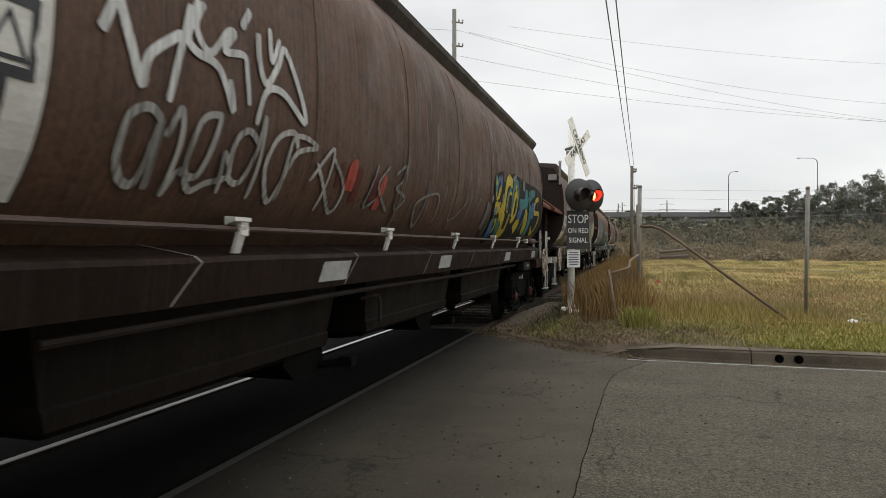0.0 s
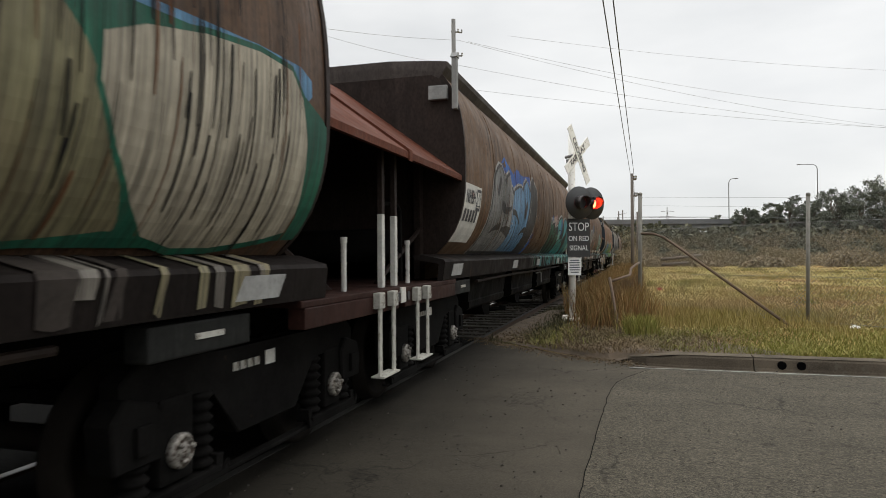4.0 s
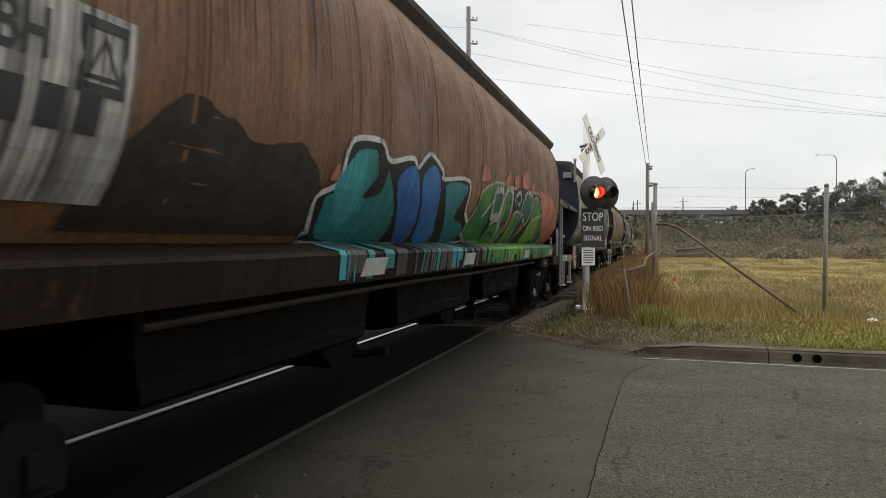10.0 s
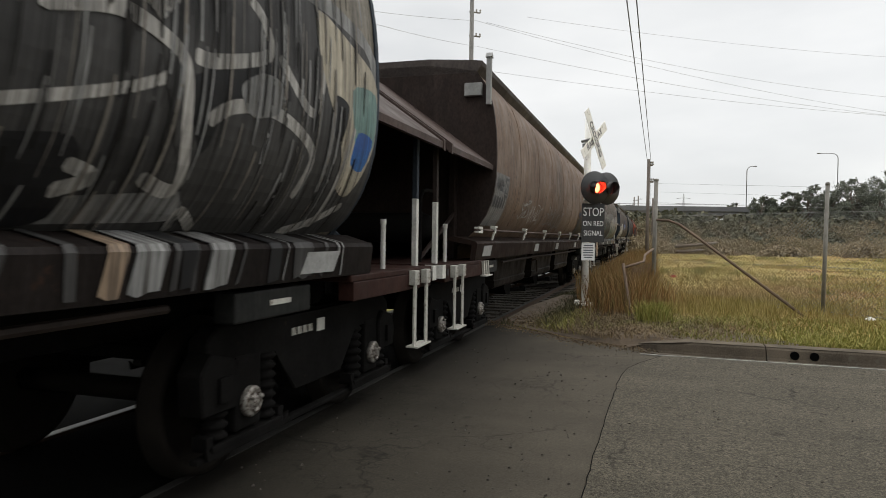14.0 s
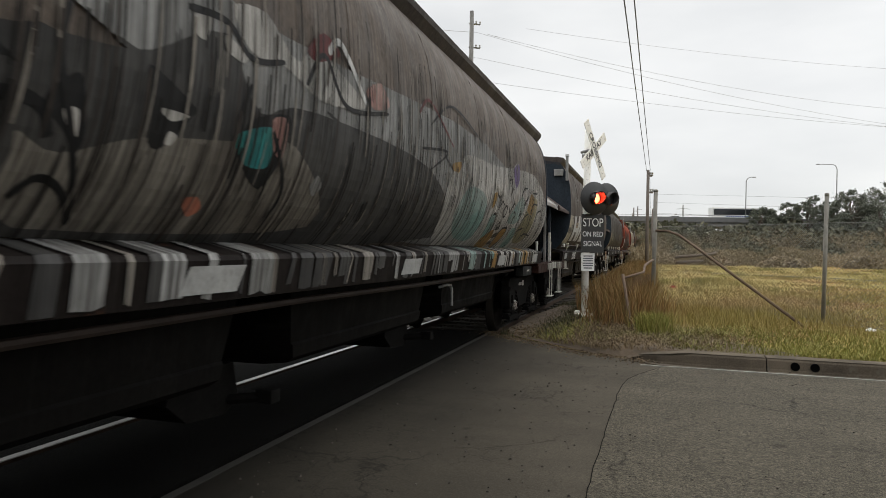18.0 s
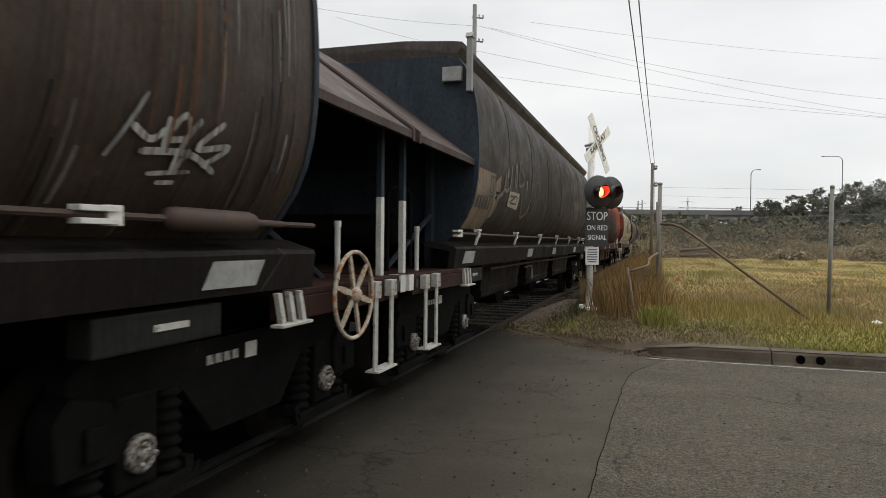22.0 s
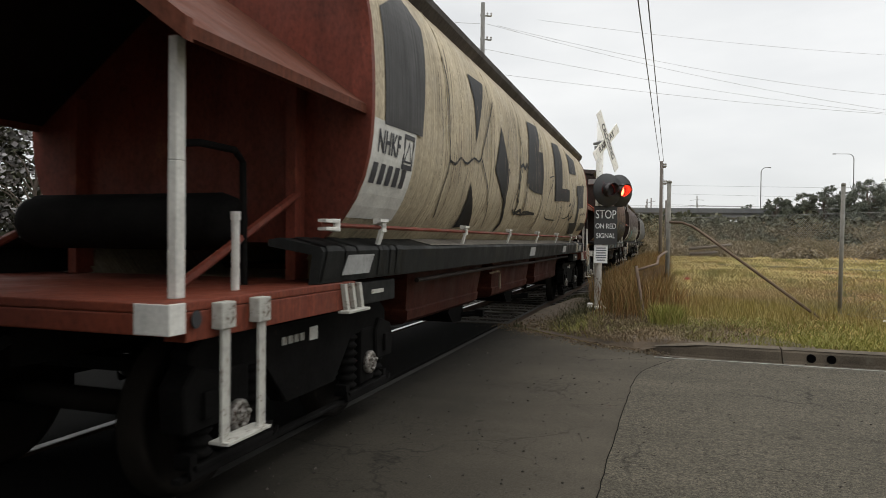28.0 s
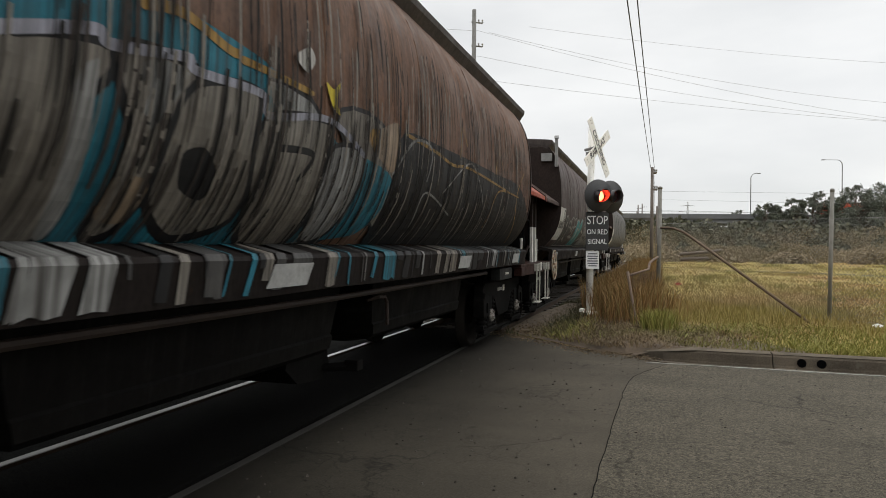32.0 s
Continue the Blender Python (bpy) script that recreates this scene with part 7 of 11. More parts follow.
stroke(w, "grey", 0.03, [(11.19, 1.71), (11.21, 2.13), (10.97, 2.23)])
stroke(w, "grey", 0.03, [(12.86, 1.73), (13.38, 1.94), (13.56, 2.26)])
painted(w, "maroon", [(13.39, 2.29), (13.66, 2.27), (13.69, 2.04), (13.87, 1.57), (13.55, 1.56)])
painted(w, "mint", [(12.65, 2.15), (12.91, 2.24), (13.24, 2.28), (13.44, 2.25), (13.48, 2.13), (13.41, 1.92), (13.61, 1.8), (13.7, 1.59), (12.83, 1.55)], "black", 0.08)
painted(w, "black", [(12.96, 1.68), (13.2, 1.96), (13.08, 1.8), (13.46, 1.92), (13.46, 1.86), (13.1, 1.73), (13, 1.66)])
stroke(w, "black", 0.04, [(12.96, 1.81), (13.06, 2.02)])
painted(w, "black", [(12.66, 2.07), (12.76, 2.12), (12.82, 2.06), (12.84, 1.93), (12.8, 1.86), (12.7, 1.83)])
painted(w, "offwhite", [(12.66, 2.05), (12.76, 2.08), (12.79, 2.02), (12.79, 1.91), (12.69, 1.88)])
painted(w, "offwhite", [(13.19, 2.02), (13.27, 2.11), (13.37, 2.09), (13.34, 1.99), (13.23, 1.95)])
painted(w, "maroon", [(13.07, 2.13), (13.12, 2.17), (13.17, 2.16), (13.13, 2.11), (13.08, 2.1)])
painted(w, "maroon", [(13.35, 1.76), (13.41, 1.79), (13.48, 1.75), (13.44, 1.71)])
painted(w, "maroon", [(13.38, 1.6), (13.41, 1.62), (13.48, 1.58), (13.43, 1.56)])
stroke(w, "grey", 0.07, [(13.64, 2.36), (13.56, 2.15), (13.47, 2), (13.46, 1.93), (13.61, 1.93), (13.64, 1.76)])
stroke(w, "ochre", 0.06, [(13.66, 2.37), (13.69, 2.13)])
stroke(w, "ochre", 0.05, [(13.97, 2.28), (14, 2.19), (14.09, 2.22)])
stroke(w, "yellow", 0.06, [(14.34, 2.08), (14.47, 2.29), (14.71, 2.13), (15, 2.09)])
stroke(w, "white", 0.025, [(13.8, 2.05), (13.72, 1.92), (13.85, 1.81), (13.91, 1.91), (13.83, 2.02), (13.76, 1.92), (13.87, 1.95)])
stroke(w, "white", 0.04, [(13.72, 2.05), (13.87, 2.15), (14.03, 2.1), (14.02, 2.06)])
stroke(w, "white", 0.025, [(14.17, 2.2), (14.15, 2.01), (14.06, 1.91), (14.14, 1.84)])
stroke(w, "white", 0.025, [(13.99, 1.82), (14.44, 1.84)])
stroke(w, "white", 0.025, [(14.16, 1.81), (14.38, 1.98)])
stroke(w, "white", 0.025, [(14.25, 1.64), (14.2, 1.85), (14.24, 1.96)])
stroke(w, "white", 0.02, [(13.72, 1.75), (13.8, 1.69), (13.78, 1.78), (13.89, 1.71), (13.95, 1.74), (13.91, 1.67)])
stroke(w, "offwhite", 0.07, [(14.67, 2.84), (14.83, 2.77), (15.06, 2.77)])
stroke(w, "offwhite", 0.05, [(14.78, 2.91), (15.01, 2.92)])
stroke(w, "darkgrey", 0.03, [(14.58, 1.7), (14.61, 1.92), (14.91, 1.92)])
sill_paint(w, 3.2, 9.4, [S["pink"], S["darkgrey"], S["tan"], S["offwhite"], S["darkgrey"]], 36)
sill_paint(w, 11.6, 13.6, [S["mint"], S["black"], S["mint"]], 37)
drips(w, 2.6, 14.9, 1.5, 3.3, [GRIME, SOOT, WASH, SOOT], 700, 931, (0.005, 0.024))
# 4: tan brown, teal then green letters, red tail
w = add(4, ROOFC, ENDBLUE, SILLB, HOPD, DECKC, CAND, "B", "tan-brown hopper wagon with teal, green and red graffiti letters", front_wheel=True, ladder=True, code="NHBH", panel=S["offwhite"])
v, f = [], []
blob(v, f, 2.9, 4.7, 1.5, 2.0, 0.003, random.Random(47), 0.2)
quads("soot_smear", v, f, GRIME, w, "sooty smear on the brown paint")
painted(w, "maroon", [(4.9, 1.47), (4.61, 1.77), (4.83, 1.88), (4.91, 2.05), (5.17, 1.57), (5.21, 1.47)])
painted(w, "black", [(4.77, 1.55), (4.64, 1.73), (4.86, 1.84), (4.94, 2.11), (5.4, 2.17), (5.6, 2.05), (6.07, 2.13), (6.22, 2.07), (6.51, 2.22), (6.87, 2.12), (6.96, 2.04), (7.84, 2.1), (7.95, 1.77), (8.44, 1.49), (4.93, 1.47)], "white", 0.04)
painted(w, "teal", [(4.95, 1.49), (4.73, 1.74), (4.97, 1.83), (5.01, 2.06), (5.31, 2.11), (5.41, 1.95), (5.26, 1.78), (5.54, 1.83), (5.58, 1.96), (5.64, 1.96), (6.07, 1.48)])
painted(w, "aqua", [(4.8, 1.82), (5.01, 2.06), (5.19, 2.04), (5.23, 1.65), (5.09, 1.57)])
painted(w, "blue", [(6.32, 1.49), (5.8, 1.93), (6.14, 2.1), (6.4, 1.85), (6.67, 1.49)])
painted(w, "blue", [(6.82, 1.49), (6.36, 1.98), (6.57, 2.15), (6.82, 2.07), (7.03, 1.72), (7.31, 1.49)])
painted(w, "teal", [(7.67, 1.49), (7.03, 2), (7.81, 2.06), (7.6, 1.74), (8.08, 1.65), (8.21, 1.5)])
painted(w, "salmon", [(4.73, 1.92), (4.79, 1.96), (4.82, 1.87), (4.71, 1.85)])
painted(w, "green", [(8.63, 1.5), (8.4, 1.99), (9.17, 2.21), (10.76, 2.22), (12.8, 2.27), (14.69, 1.82), (15.06, 1.54)], "offwhite", 0.03)
stroke(w, "black", 0.03, [(9.19, 1.53), (8.91, 2.08)])
stroke(w, "black", 0.03, [(10.29, 1.54), (10.09, 2.13)])
stroke(w, "white", 0.025, [(8.71, 1.77), (9.25, 2.04), (10.21, 1.98), (10.14, 1.7)])
stroke(w, "black", 0.03, [(11.94, 1.56), (11.65, 2.2)])
painted(w, "salmon", [(8.31, 2.17), (8.49, 2.38), (8.84, 2.25)])
painted(w, "salmon", [(12.18, 2.28), (13.84, 2.34), (15.06, 1.83), (15.06, 1.54)])
painted(w, "salmon", [(9.64, 2.29), (9.95, 2.44), (9.96, 2.26), (9.67, 2.22)])
painted(w, "salmon", [(10.24, 2.37), (10.5, 2.44), (10.54, 2.32), (10.33, 2.21)])
painted(w, "salmon", [(10.8, 2.42), (11.31, 2.59), (11.38, 2.3), (10.92, 2.24)])
painted(w, "salmon", [(11.61, 2.35), (11.87, 2.44), (11.88, 2.25)])
painted(w, "black", [(9.14, 2.12), (9.35, 2.19), (9.55, 2.14), (9.81, 2.21), (9.96, 2.24), (10.29, 2.21), (10.69, 2.28), (11.17, 2.29), (11.78, 2.25), (12.63, 2.24), (13.13, 1.98), (13.75, 1.49), (9.38, 1.47)])
painted(w, "deepgreen", [(9.15, 2.06), (9.36, 2.1), (9.51, 2.09), (9.51, 1.94), (9.48, 1.83), (9.37, 1.86), (9.19, 1.84)], "offwhite", 0.09)
painted(w, "green", [(9.65, 1.84), (9.69, 2.04), (9.84, 2.15), (10.07, 2.15), (10.14, 2.11), (10.15, 1.99), (10.19, 1.55), (10.12, 1.48), (9.8, 1.75)], "offwhite", 0.08)
painted(w, "deepgreen", [(9.7, 1.82), (9.83, 1.9), (10.11, 1.94), (10.1, 1.69), (9.86, 1.69)])
painted(w, "lime", [(9.65, 1.87), (9.7, 1.98), (9.78, 1.98), (9.81, 1.84), (9.75, 1.76)])
painted(w, "black", [(9.83, 2.04), (9.86, 2.05), (9.88, 2.01), (9.84, 2)])
painted(w, "black", [(10, 2.05), (10.04, 2.06), (10.06, 2.01), (10.01, 2.01)])
painted(w, "salmon", [(10.2, 1.91), (10.27, 1.94), (10.32, 1.62), (10.21, 1.62)], "black", 0.02)
stroke(w, "offwhite", 0.06, [(10.36, 2.04), (10.42, 2.13), (10.65, 2.2), (10.79, 2.15), (10.72, 2.03), (10.6, 2.05)])
painted(w, "deepgreen", [(10.38, 1.99), (10.48, 2.08), (10.59, 2.08), (10.55, 2)])
stroke(w, "offwhite", 0.05, [(9.27, 1.7), (9.45, 1.75), (9.6, 1.76), (9.76, 1.7), (9.86, 1.64)])
painted(w, "green", [(9.26, 1.65), (9.61, 1.73), (9.82, 1.64), (9.94, 1.47), (9.38, 1.47)])
stroke(w, "deepgreen", 0.06, [(9.36, 1.57), (9.6, 1.6), (9.84, 1.55)])
painted(w, "green", [(10.4, 1.82), (10.58, 1.9), (10.82, 1.89), (10.83, 1.71), (10.91, 1.49), (10.57, 1.48)], "offwhite", 0.04)
stroke(w, "black", 0.03, [(10.85, 1.49), (10.73, 1.74), (10.82, 1.83)])
painted(w, "deepgreen", [(10.93, 1.94), (11.09, 2.14), (11.27, 2.22), (11.72, 2.18), (11.72, 1.99), (11.58, 1.77), (11.22, 1.87)], "offwhite", 0.05)
painted(w, "deepgreen", [(10.94, 1.74), (11.08, 1.89), (11.23, 1.81), (11.3, 1.5), (11.04, 1.49)], "offwhite", 0.03)
painted(w, "salmon", [(11.28, 1.65), (11.31, 1.75), (11.52, 1.7), (11.37, 1.58)])
painted(w, "lime", [(11.96, 1.5), (11.89, 1.85), (12.56, 1.93), (12.98, 1.51)])
painted(w, "green", [(11.88, 1.94), (11.93, 2.17), (12.27, 2.18), (12.34, 1.93), (12.02, 1.87)], "offwhite", 0.04)
painted(w, "green", [(12.44, 2.04), (12.57, 2.2), (12.67, 2.03), (12.53, 1.92)], "offwhite", 0.03)
painted(w, "green", [(12.86, 1.63), (12.65, 1.89), (13.04, 1.99), (13.24, 1.78), (13.35, 1.52)], "offwhite", 0.03)
painted(w, "lime", [(13.71, 1.53), (13.62, 1.68), (14.12, 1.7), (14.28, 1.51)], "offwhite", 0.02)
painted(w, "salmon", [(12.66, 2.11), (12.81, 2.36), (13.5, 2.21), (13.42, 2), (14.11, 2.12), (14.81, 1.82), (15.06, 1.51), (14.31, 1.5), (13.4, 1.7)])
stroke(w, "maroon", 0.03, [(13.51, 2.16), (13.32, 1.92)])
stroke(w, "maroon", 0.03, [(13.91, 2.05), (13.84, 1.87)])
stroke(w, "maroon", 0.03, [(14.18, 2.1), (14.2, 1.83)])
stroke(w, "maroon", 0.03, [(13.62, 1.73), (13.93, 1.82)])
sill_paint(w, 4.9, 8.9, [S["teal"], S["aqua"], S["darkgrey"]], 45)
sill_top(w, 8.9, 14.6, S["green"])
for sd in (46, 47, 48):
    sill_paint(w, 8.9, 14.6, [S["green"], S["lime"], S["green"], S["deepgreen"]], sd, 0.5)
drips(w, 2.6, 12.5, 2.2, 3.3, [GRIME, SOOT, RUSTRUN], 200, 941)
# 5: sooty grey with a silver piece all along
w = add(5, ROOFC, ENDBLUE, SILLD, HOPD, DECKC, CAND, "B", "sooty grey hopper wagon covered in worn silver graffiti", front_wheel=True, code="NHBH", panel=S["cream"])
plumes(w, 2.7, 12.5, 2.4, 0.6, [S["offwhite"], S["cream"], S["grey"], S["tan"], S["offwhite"]], 60, 953, (0.07, 0.26))
painted(w, "offwhite", [(1.94, 2.56), (2.91, 2.68), (3.22, 2.4), (2.83, 2), (2.71, 1.47), (1.94, 1.47), (1.94, 1.88)])
painted(w, "grey", [(2.89, 2.5), (3.81, 2.6), (11.12, 2.87), (14.85, 2.8), (15.06, 1.48), (3.6, 1.47)])
painted(w, "darkgrey", [(3.31, 2.04), (4.25, 2.37), (5.66, 2.33), (12.9, 2.52), (15.06, 1.48), (3.78, 1.47)])
painted(w, "black", [(2.01, 1.47), (1.94, 1.74), (2.17, 1.72), (2.58, 1.47)])
painted(w, "tan", [(3.13, 1.64), (4.02, 2.02), (4.23, 1.87), (3.6, 1.51)])
painted(w, "black", [(3.31, 2.04), (4.25, 2.4), (4.19, 2.12), (3.58, 1.83)])
stroke(w, "offwhite", 0.05, [(2.83, 2), (3.22, 2.4), (3.86, 2.61)])
stroke(w, "offwhite", 0.06, [(3.08, 2.17), (4.22, 2.67), (4.54, 2.34), (3.5, 1.83)])
stroke(w, "offwhite", 0.05, [(4.75, 2.37), (5.73, 2.26), (5.09, 1.71)])
stroke(w, "offwhite", 0.05, [(5.04, 2.53), (6.82, 2.2), (5.87, 1.74)])
stroke(w, "offwhite", 0.05, [(7.22, 2.48), (7.75, 2.18), (7.31, 1.63)])
stroke(w, "offwhite", 0.04, [(8.23, 2.49), (9.91, 2.11), (9.22, 1.67)])
stroke(w, "offwhite", 0.05, [(2.71, 1.47), (2.9, 1.9), (3.38, 1.78)])
painted(w, "darkgrey", [(5.64, 2.18), (6.05, 2.31), (6.23, 2.18), (7.25, 2.55), (7.5, 2.36), (8.16, 2.14), (8.77, 2.15), (10.38, 1.52), (5.71, 1.47), (5.52, 1.81)])
painted(w, "stone", [(6.27, 1.95), (7.3, 2.04), (7.34, 1.58), (6.8, 1.48), (6.28, 1.72)])
painted(w, "grey", [(7.5, 2.43), (8.98, 2.53), (12.97, 2.87), (14.66, 2.31), (14.04, 1.57), (9.49, 1.51)])
painted(w, "darkgrey", [(7.82, 2.12), (9.27, 2.21), (12.89, 2.32), (13.38, 1.65), (8.8, 1.5)])
stroke(w, "offwhite", 0.1, [(5.54, 2.08), (5.67, 2.1), (5.65, 1.95), (5.62, 1.85)])
stroke(w, "offwhite", 0.12, [(5.61, 2), (5.69, 2.04), (6.03, 2.12)])
stroke(w, "offwhite", 0.12, [(5.84, 2.06), (5.88, 1.84), (5.9, 1.54)])
stroke(w, "offwhite", 0.09, [(5.71, 1.83), (5.86, 1.68), (5.93, 1.54)])
stroke(w, "offwhite", 0.1, [(6.05, 2.31), (6.13, 2.26), (6.19, 2.1)])
stroke(w, "offwhite", 0.08, [(6.38, 2.2), (6.66, 2.26), (7, 2.12), (7.32, 2.07)])
stroke(w, "offwhite", 0.08, [(6.42, 1.71), (6.45, 1.85), (6.61, 1.97), (7.28, 2.1)])
stroke(w, "offwhite", 0.08, [(6.42, 1.74), (6.65, 1.65), (6.87, 1.62), (7.01, 1.75)])
stroke(w, "offwhite", 0.05, [(6.85, 1.63), (6.98, 1.79), (7.07, 2.03)])
painted(w, "black", [(6.5, 1.85), (6.93, 2), (7.04, 1.91), (6.95, 1.77), (6.76, 1.71)])
painted(w, "tan", [(6.58, 1.8), (6.73, 1.9), (6.82, 1.84), (6.69, 1.75)])
stroke(w, "offwhite", 0.06, [(7.31, 2.35), (7.45, 2.19), (7.68, 1.98), (7.62, 1.89), (7.37, 1.99), (7.18, 1.9)])
stroke(w, "offwhite", 0.05, [(7.95, 2.47), (7.96, 2.24), (8.25, 2.23), (8.33, 1.81)])
stroke(w, "offwhite", 0.05, [(7.97, 1.82), (8.35, 1.9), (8.62, 1.71), (8.37, 1.57)])
stroke(w, "offwhite", 0.05, [(8.73, 1.97), (8.87, 2.25), (9.27, 2.52)])
stroke(w, "offwhite", 0.05, [(8.83, 1.54), (8.94, 1.85), (9.45, 1.9), (9.76, 2.18)])
stroke(w, "offwhite", 0.07, [(6.38, 2.45), (6.46, 2.36), (6.36, 2.24)])
painted(w, "salmon", [(6.55, 2.49), (6.71, 2.54), (6.67, 2.33), (6.53, 2.27)])
stroke(w, "offwhite", 0.05, [(8.82, 2.02), (9.08, 1.77), (9.35, 1.89)])
painted(w, "salmon", [(8.85, 1.96), (9.07, 2.01), (9.13, 1.81), (8.95, 1.82)])
stroke(w, "offwhite", 0.05, [(9.25, 2.49), (9.58, 2.26), (10.24, 2.26)])
stroke(w, "offwhite", 0.05, [(10.33, 2.03), (10.89, 2.49), (11.39, 2.36), (10.73, 1.91)])
stroke(w, "offwhite", 0.05, [(11.43, 2.06), (12.52, 2.47), (13.05, 2.11), (12.08, 1.79)])
stroke(w, "offwhite", 0.05, [(12.89, 2.32), (14.42, 2.69), (13.97, 2)])
stroke(w, "offwhite", 0.04, [(10.97, 1.59), (11.54, 1.93)])
stroke(w, "offwhite", 0.05, [(6.34, 1.47), (6.43, 1.57), (6.33, 1.61)])
stroke(w, "offwhite", 0.05, [(7.37, 1.48), (7.45, 1.84), (7.78, 1.87)])
painted(w, "cream", [(8.23, 2.69), (8.75, 2.7), (9.25, 2.54), (8.62, 2.42), (8.22, 2.53)])
painted(w, "darkgrey", [(12.95, 2.27), (13.87, 2.73), (14.86, 2.68), (15.04, 2.3), (15.06, 1.52), (13.52, 1.48)])
painted(w, "black", [(13.17, 2.12), (13.75, 2.32), (13.94, 2.16), (13.42, 2.02), (13.31, 1.81), (13.18, 1.96)])
painted(w, "black", [(12.28, 1.73), (12.53, 1.79), (12.67, 1.76), (12.7, 1.51), (12.43, 1.48)])
stroke(w, "offwhite", 0.07, [(12.41, 2.18), (12.72, 2.26), (12.96, 2.23), (13.11, 2.15), (13.17, 1.91), (13.24, 1.65), (13.01, 1.68)])
stroke(w, "offwhite", 0.07, [(13.3, 1.95), (13.46, 2.04), (13.74, 2.08), (14.04, 2.03), (14.26, 1.91), (14.21, 1.67)])
stroke(w, "offwhite", 0.07, [(13.16, 2.2), (13.31, 2.21), (13.71, 2.34), (13.67, 2.49), (13.56, 2.56)])
stroke(w, "offwhite", 0.06, [(13.81, 2.36), (14.19, 2.14), (14.31, 2.43)])
stroke(w, "offwhite", 0.06, [(12.63, 1.6), (12.78, 1.66), (12.64, 1.7)])
stroke(w, "offwhite", 0.05, [(13.36, 1.47), (13.36, 1.56), (13.53, 1.48)])
stroke(w, "offwhite", 0.06, [(14.32, 1.47), (14.6, 1.54), (14.88, 1.66)])
painted(w, "cream", [(14.24, 2.74), (14.87, 2.6), (15.06, 2.46), (15.06, 2.06), (14.89, 1.73), (14.67, 1.76), (14.59, 2), (14.29, 2.39)])
painted(w, "paleteal", [(14.68, 2.37), (15.04, 2.41), (15.05, 2.06), (14.82, 1.96)])
painted(w, "blue", [(14.8, 2.12), (15.03, 2.1), (14.95, 1.89), (14.76, 1.92)])
painted(w, "black", [(14.44, 2.29), (14.64, 2.26), (14.58, 2.04), (14.44, 2.09)])
stroke(w, "offwhite", 0.05, [(14.64, 1.51), (14.66, 1.87), (14.75, 2.14)])
painted(w, "grey", [(13.5, 2.15), (13.66, 2.24), (13.84, 2.23), (13.84, 2.08), (13.65, 2.02), (13.55, 2.05)])
sill_paint(w, 3.0, 14.8, [S["darkgrey"], S["grey"], S["darkgrey"], S["black"], S["tan"]], 54)
drips(w, 2.4, 14.9, 1.5, 3.1, [SOOT, WASH, SOOT, S["grey"]], 760, 951, (0.006, 0.026))
# 6: purple brown, small tags
w = add(6, ROOFC, ENDC, SILLB, HOPA, DECKC, CAND, "A", "tan-brown hopper wagon, sooty below, with faded blue and white tags", HUB_STEEL, rear_wheel=True, code="NHBH", panel=S["grey"])
tag_line(w, 3.6, 5.6, 1.75, 2.0, S["offwhite"], 61, 8, 0.03)
tag_line(w, 6.2, 8.6, 1.7, 1.95, S["grey"], 64, 8, 0.03)
painted(w, "OLIVE", [(11.81, 1.94), (12.02, 1.98), (12.3, 2.02), (12.59, 2.03), (12.87, 1.99), (13.12, 1.94), (13.38, 1.94), (13.45, 1.87), (13.84, 1.9), (14.19, 1.95), (14.82, 2.05), (14.93, 1.7), (14.9, 1.59), (12, 1.5)])
painted(w, "UMBER", [(11.83, 1.84), (11.94, 1.88), (12.03, 1.83), (12.09, 1.72), (12.19, 1.54), (11.97, 1.53)])
painted(w, "UMBER", [(12.92, 1.77), (13.06, 1.8), (13.23, 1.81), (13.21, 1.77), (13.06, 1.76)])
painted(w, "UMBER", [(13.33, 1.54), (13.36, 1.61), (13.43, 1.66), (13.75, 1.6), (13.78, 1.54)])
painted(w, "OLIVE", [(13.39, 1.93), (13.41, 1.85), (13.32, 1.67), (13.53, 1.6), (13.74, 1.74), (13.69, 1.86)])
painted(w, "UMBER", [(12.43, 1.54), (12.56, 1.59), (12.6, 1.52)])
painted(w, "UMBER", [(13.38, 2.04), (13.58, 2.01), (13.64, 1.91), (13.42, 1.85)])
stroke(w, "NAVY", 0.1, [(11.79, 2.06), (11.9, 2.12), (11.98, 2.16), (12.02, 2.08), (12.04, 1.94), (12.03, 1.82)])
stroke(w, "NAVY", 0.1, [(12.08, 2.02), (12.11, 2.1), (12.18, 2.15), (12.27, 2.13), (12.28, 2.05), (12.22, 1.99)])
stroke(w, "NAVY", 0.09, [(12.36, 2.05), (12.42, 2.15), (12.51, 2.18), (12.58, 2.12), (12.57, 2.02)])
stroke(w, "NAVY", 0.07, [(12.72, 2.12), (12.73, 2), (12.87, 2), (12.96, 2.06), (13.05, 2.07)])
stroke(w, "NAVY", 0.12, [(12.07, 1.82), (12.12, 1.71), (12.18, 1.59)])
stroke(w, "NAVY", 0.05, [(11.97, 1.72), (12, 1.72)])
stroke(w, "RUSTRUN", 0.045, [(12.47, 2.4), (12.46, 2.19), (12.44, 2.01)])
stroke(w, "RUSTRUN", 0.03, [(12.11, 2.27), (11.97, 1.97)])
stroke(w, "RUSTRUN", 0.02, [(13.91, 2.83), (13.87, 2.3)])
stroke(w, "SOOT", 0.03, [(13.83, 2.27), (13.81, 2.09), (13.79, 1.92)])
stroke(w, "lilac", 0.028, [(13.42, 2.03), (13.32, 2.17), (13.22, 2.26), (13.24, 2.36), (13.36, 2.37), (13.37, 2.2)])
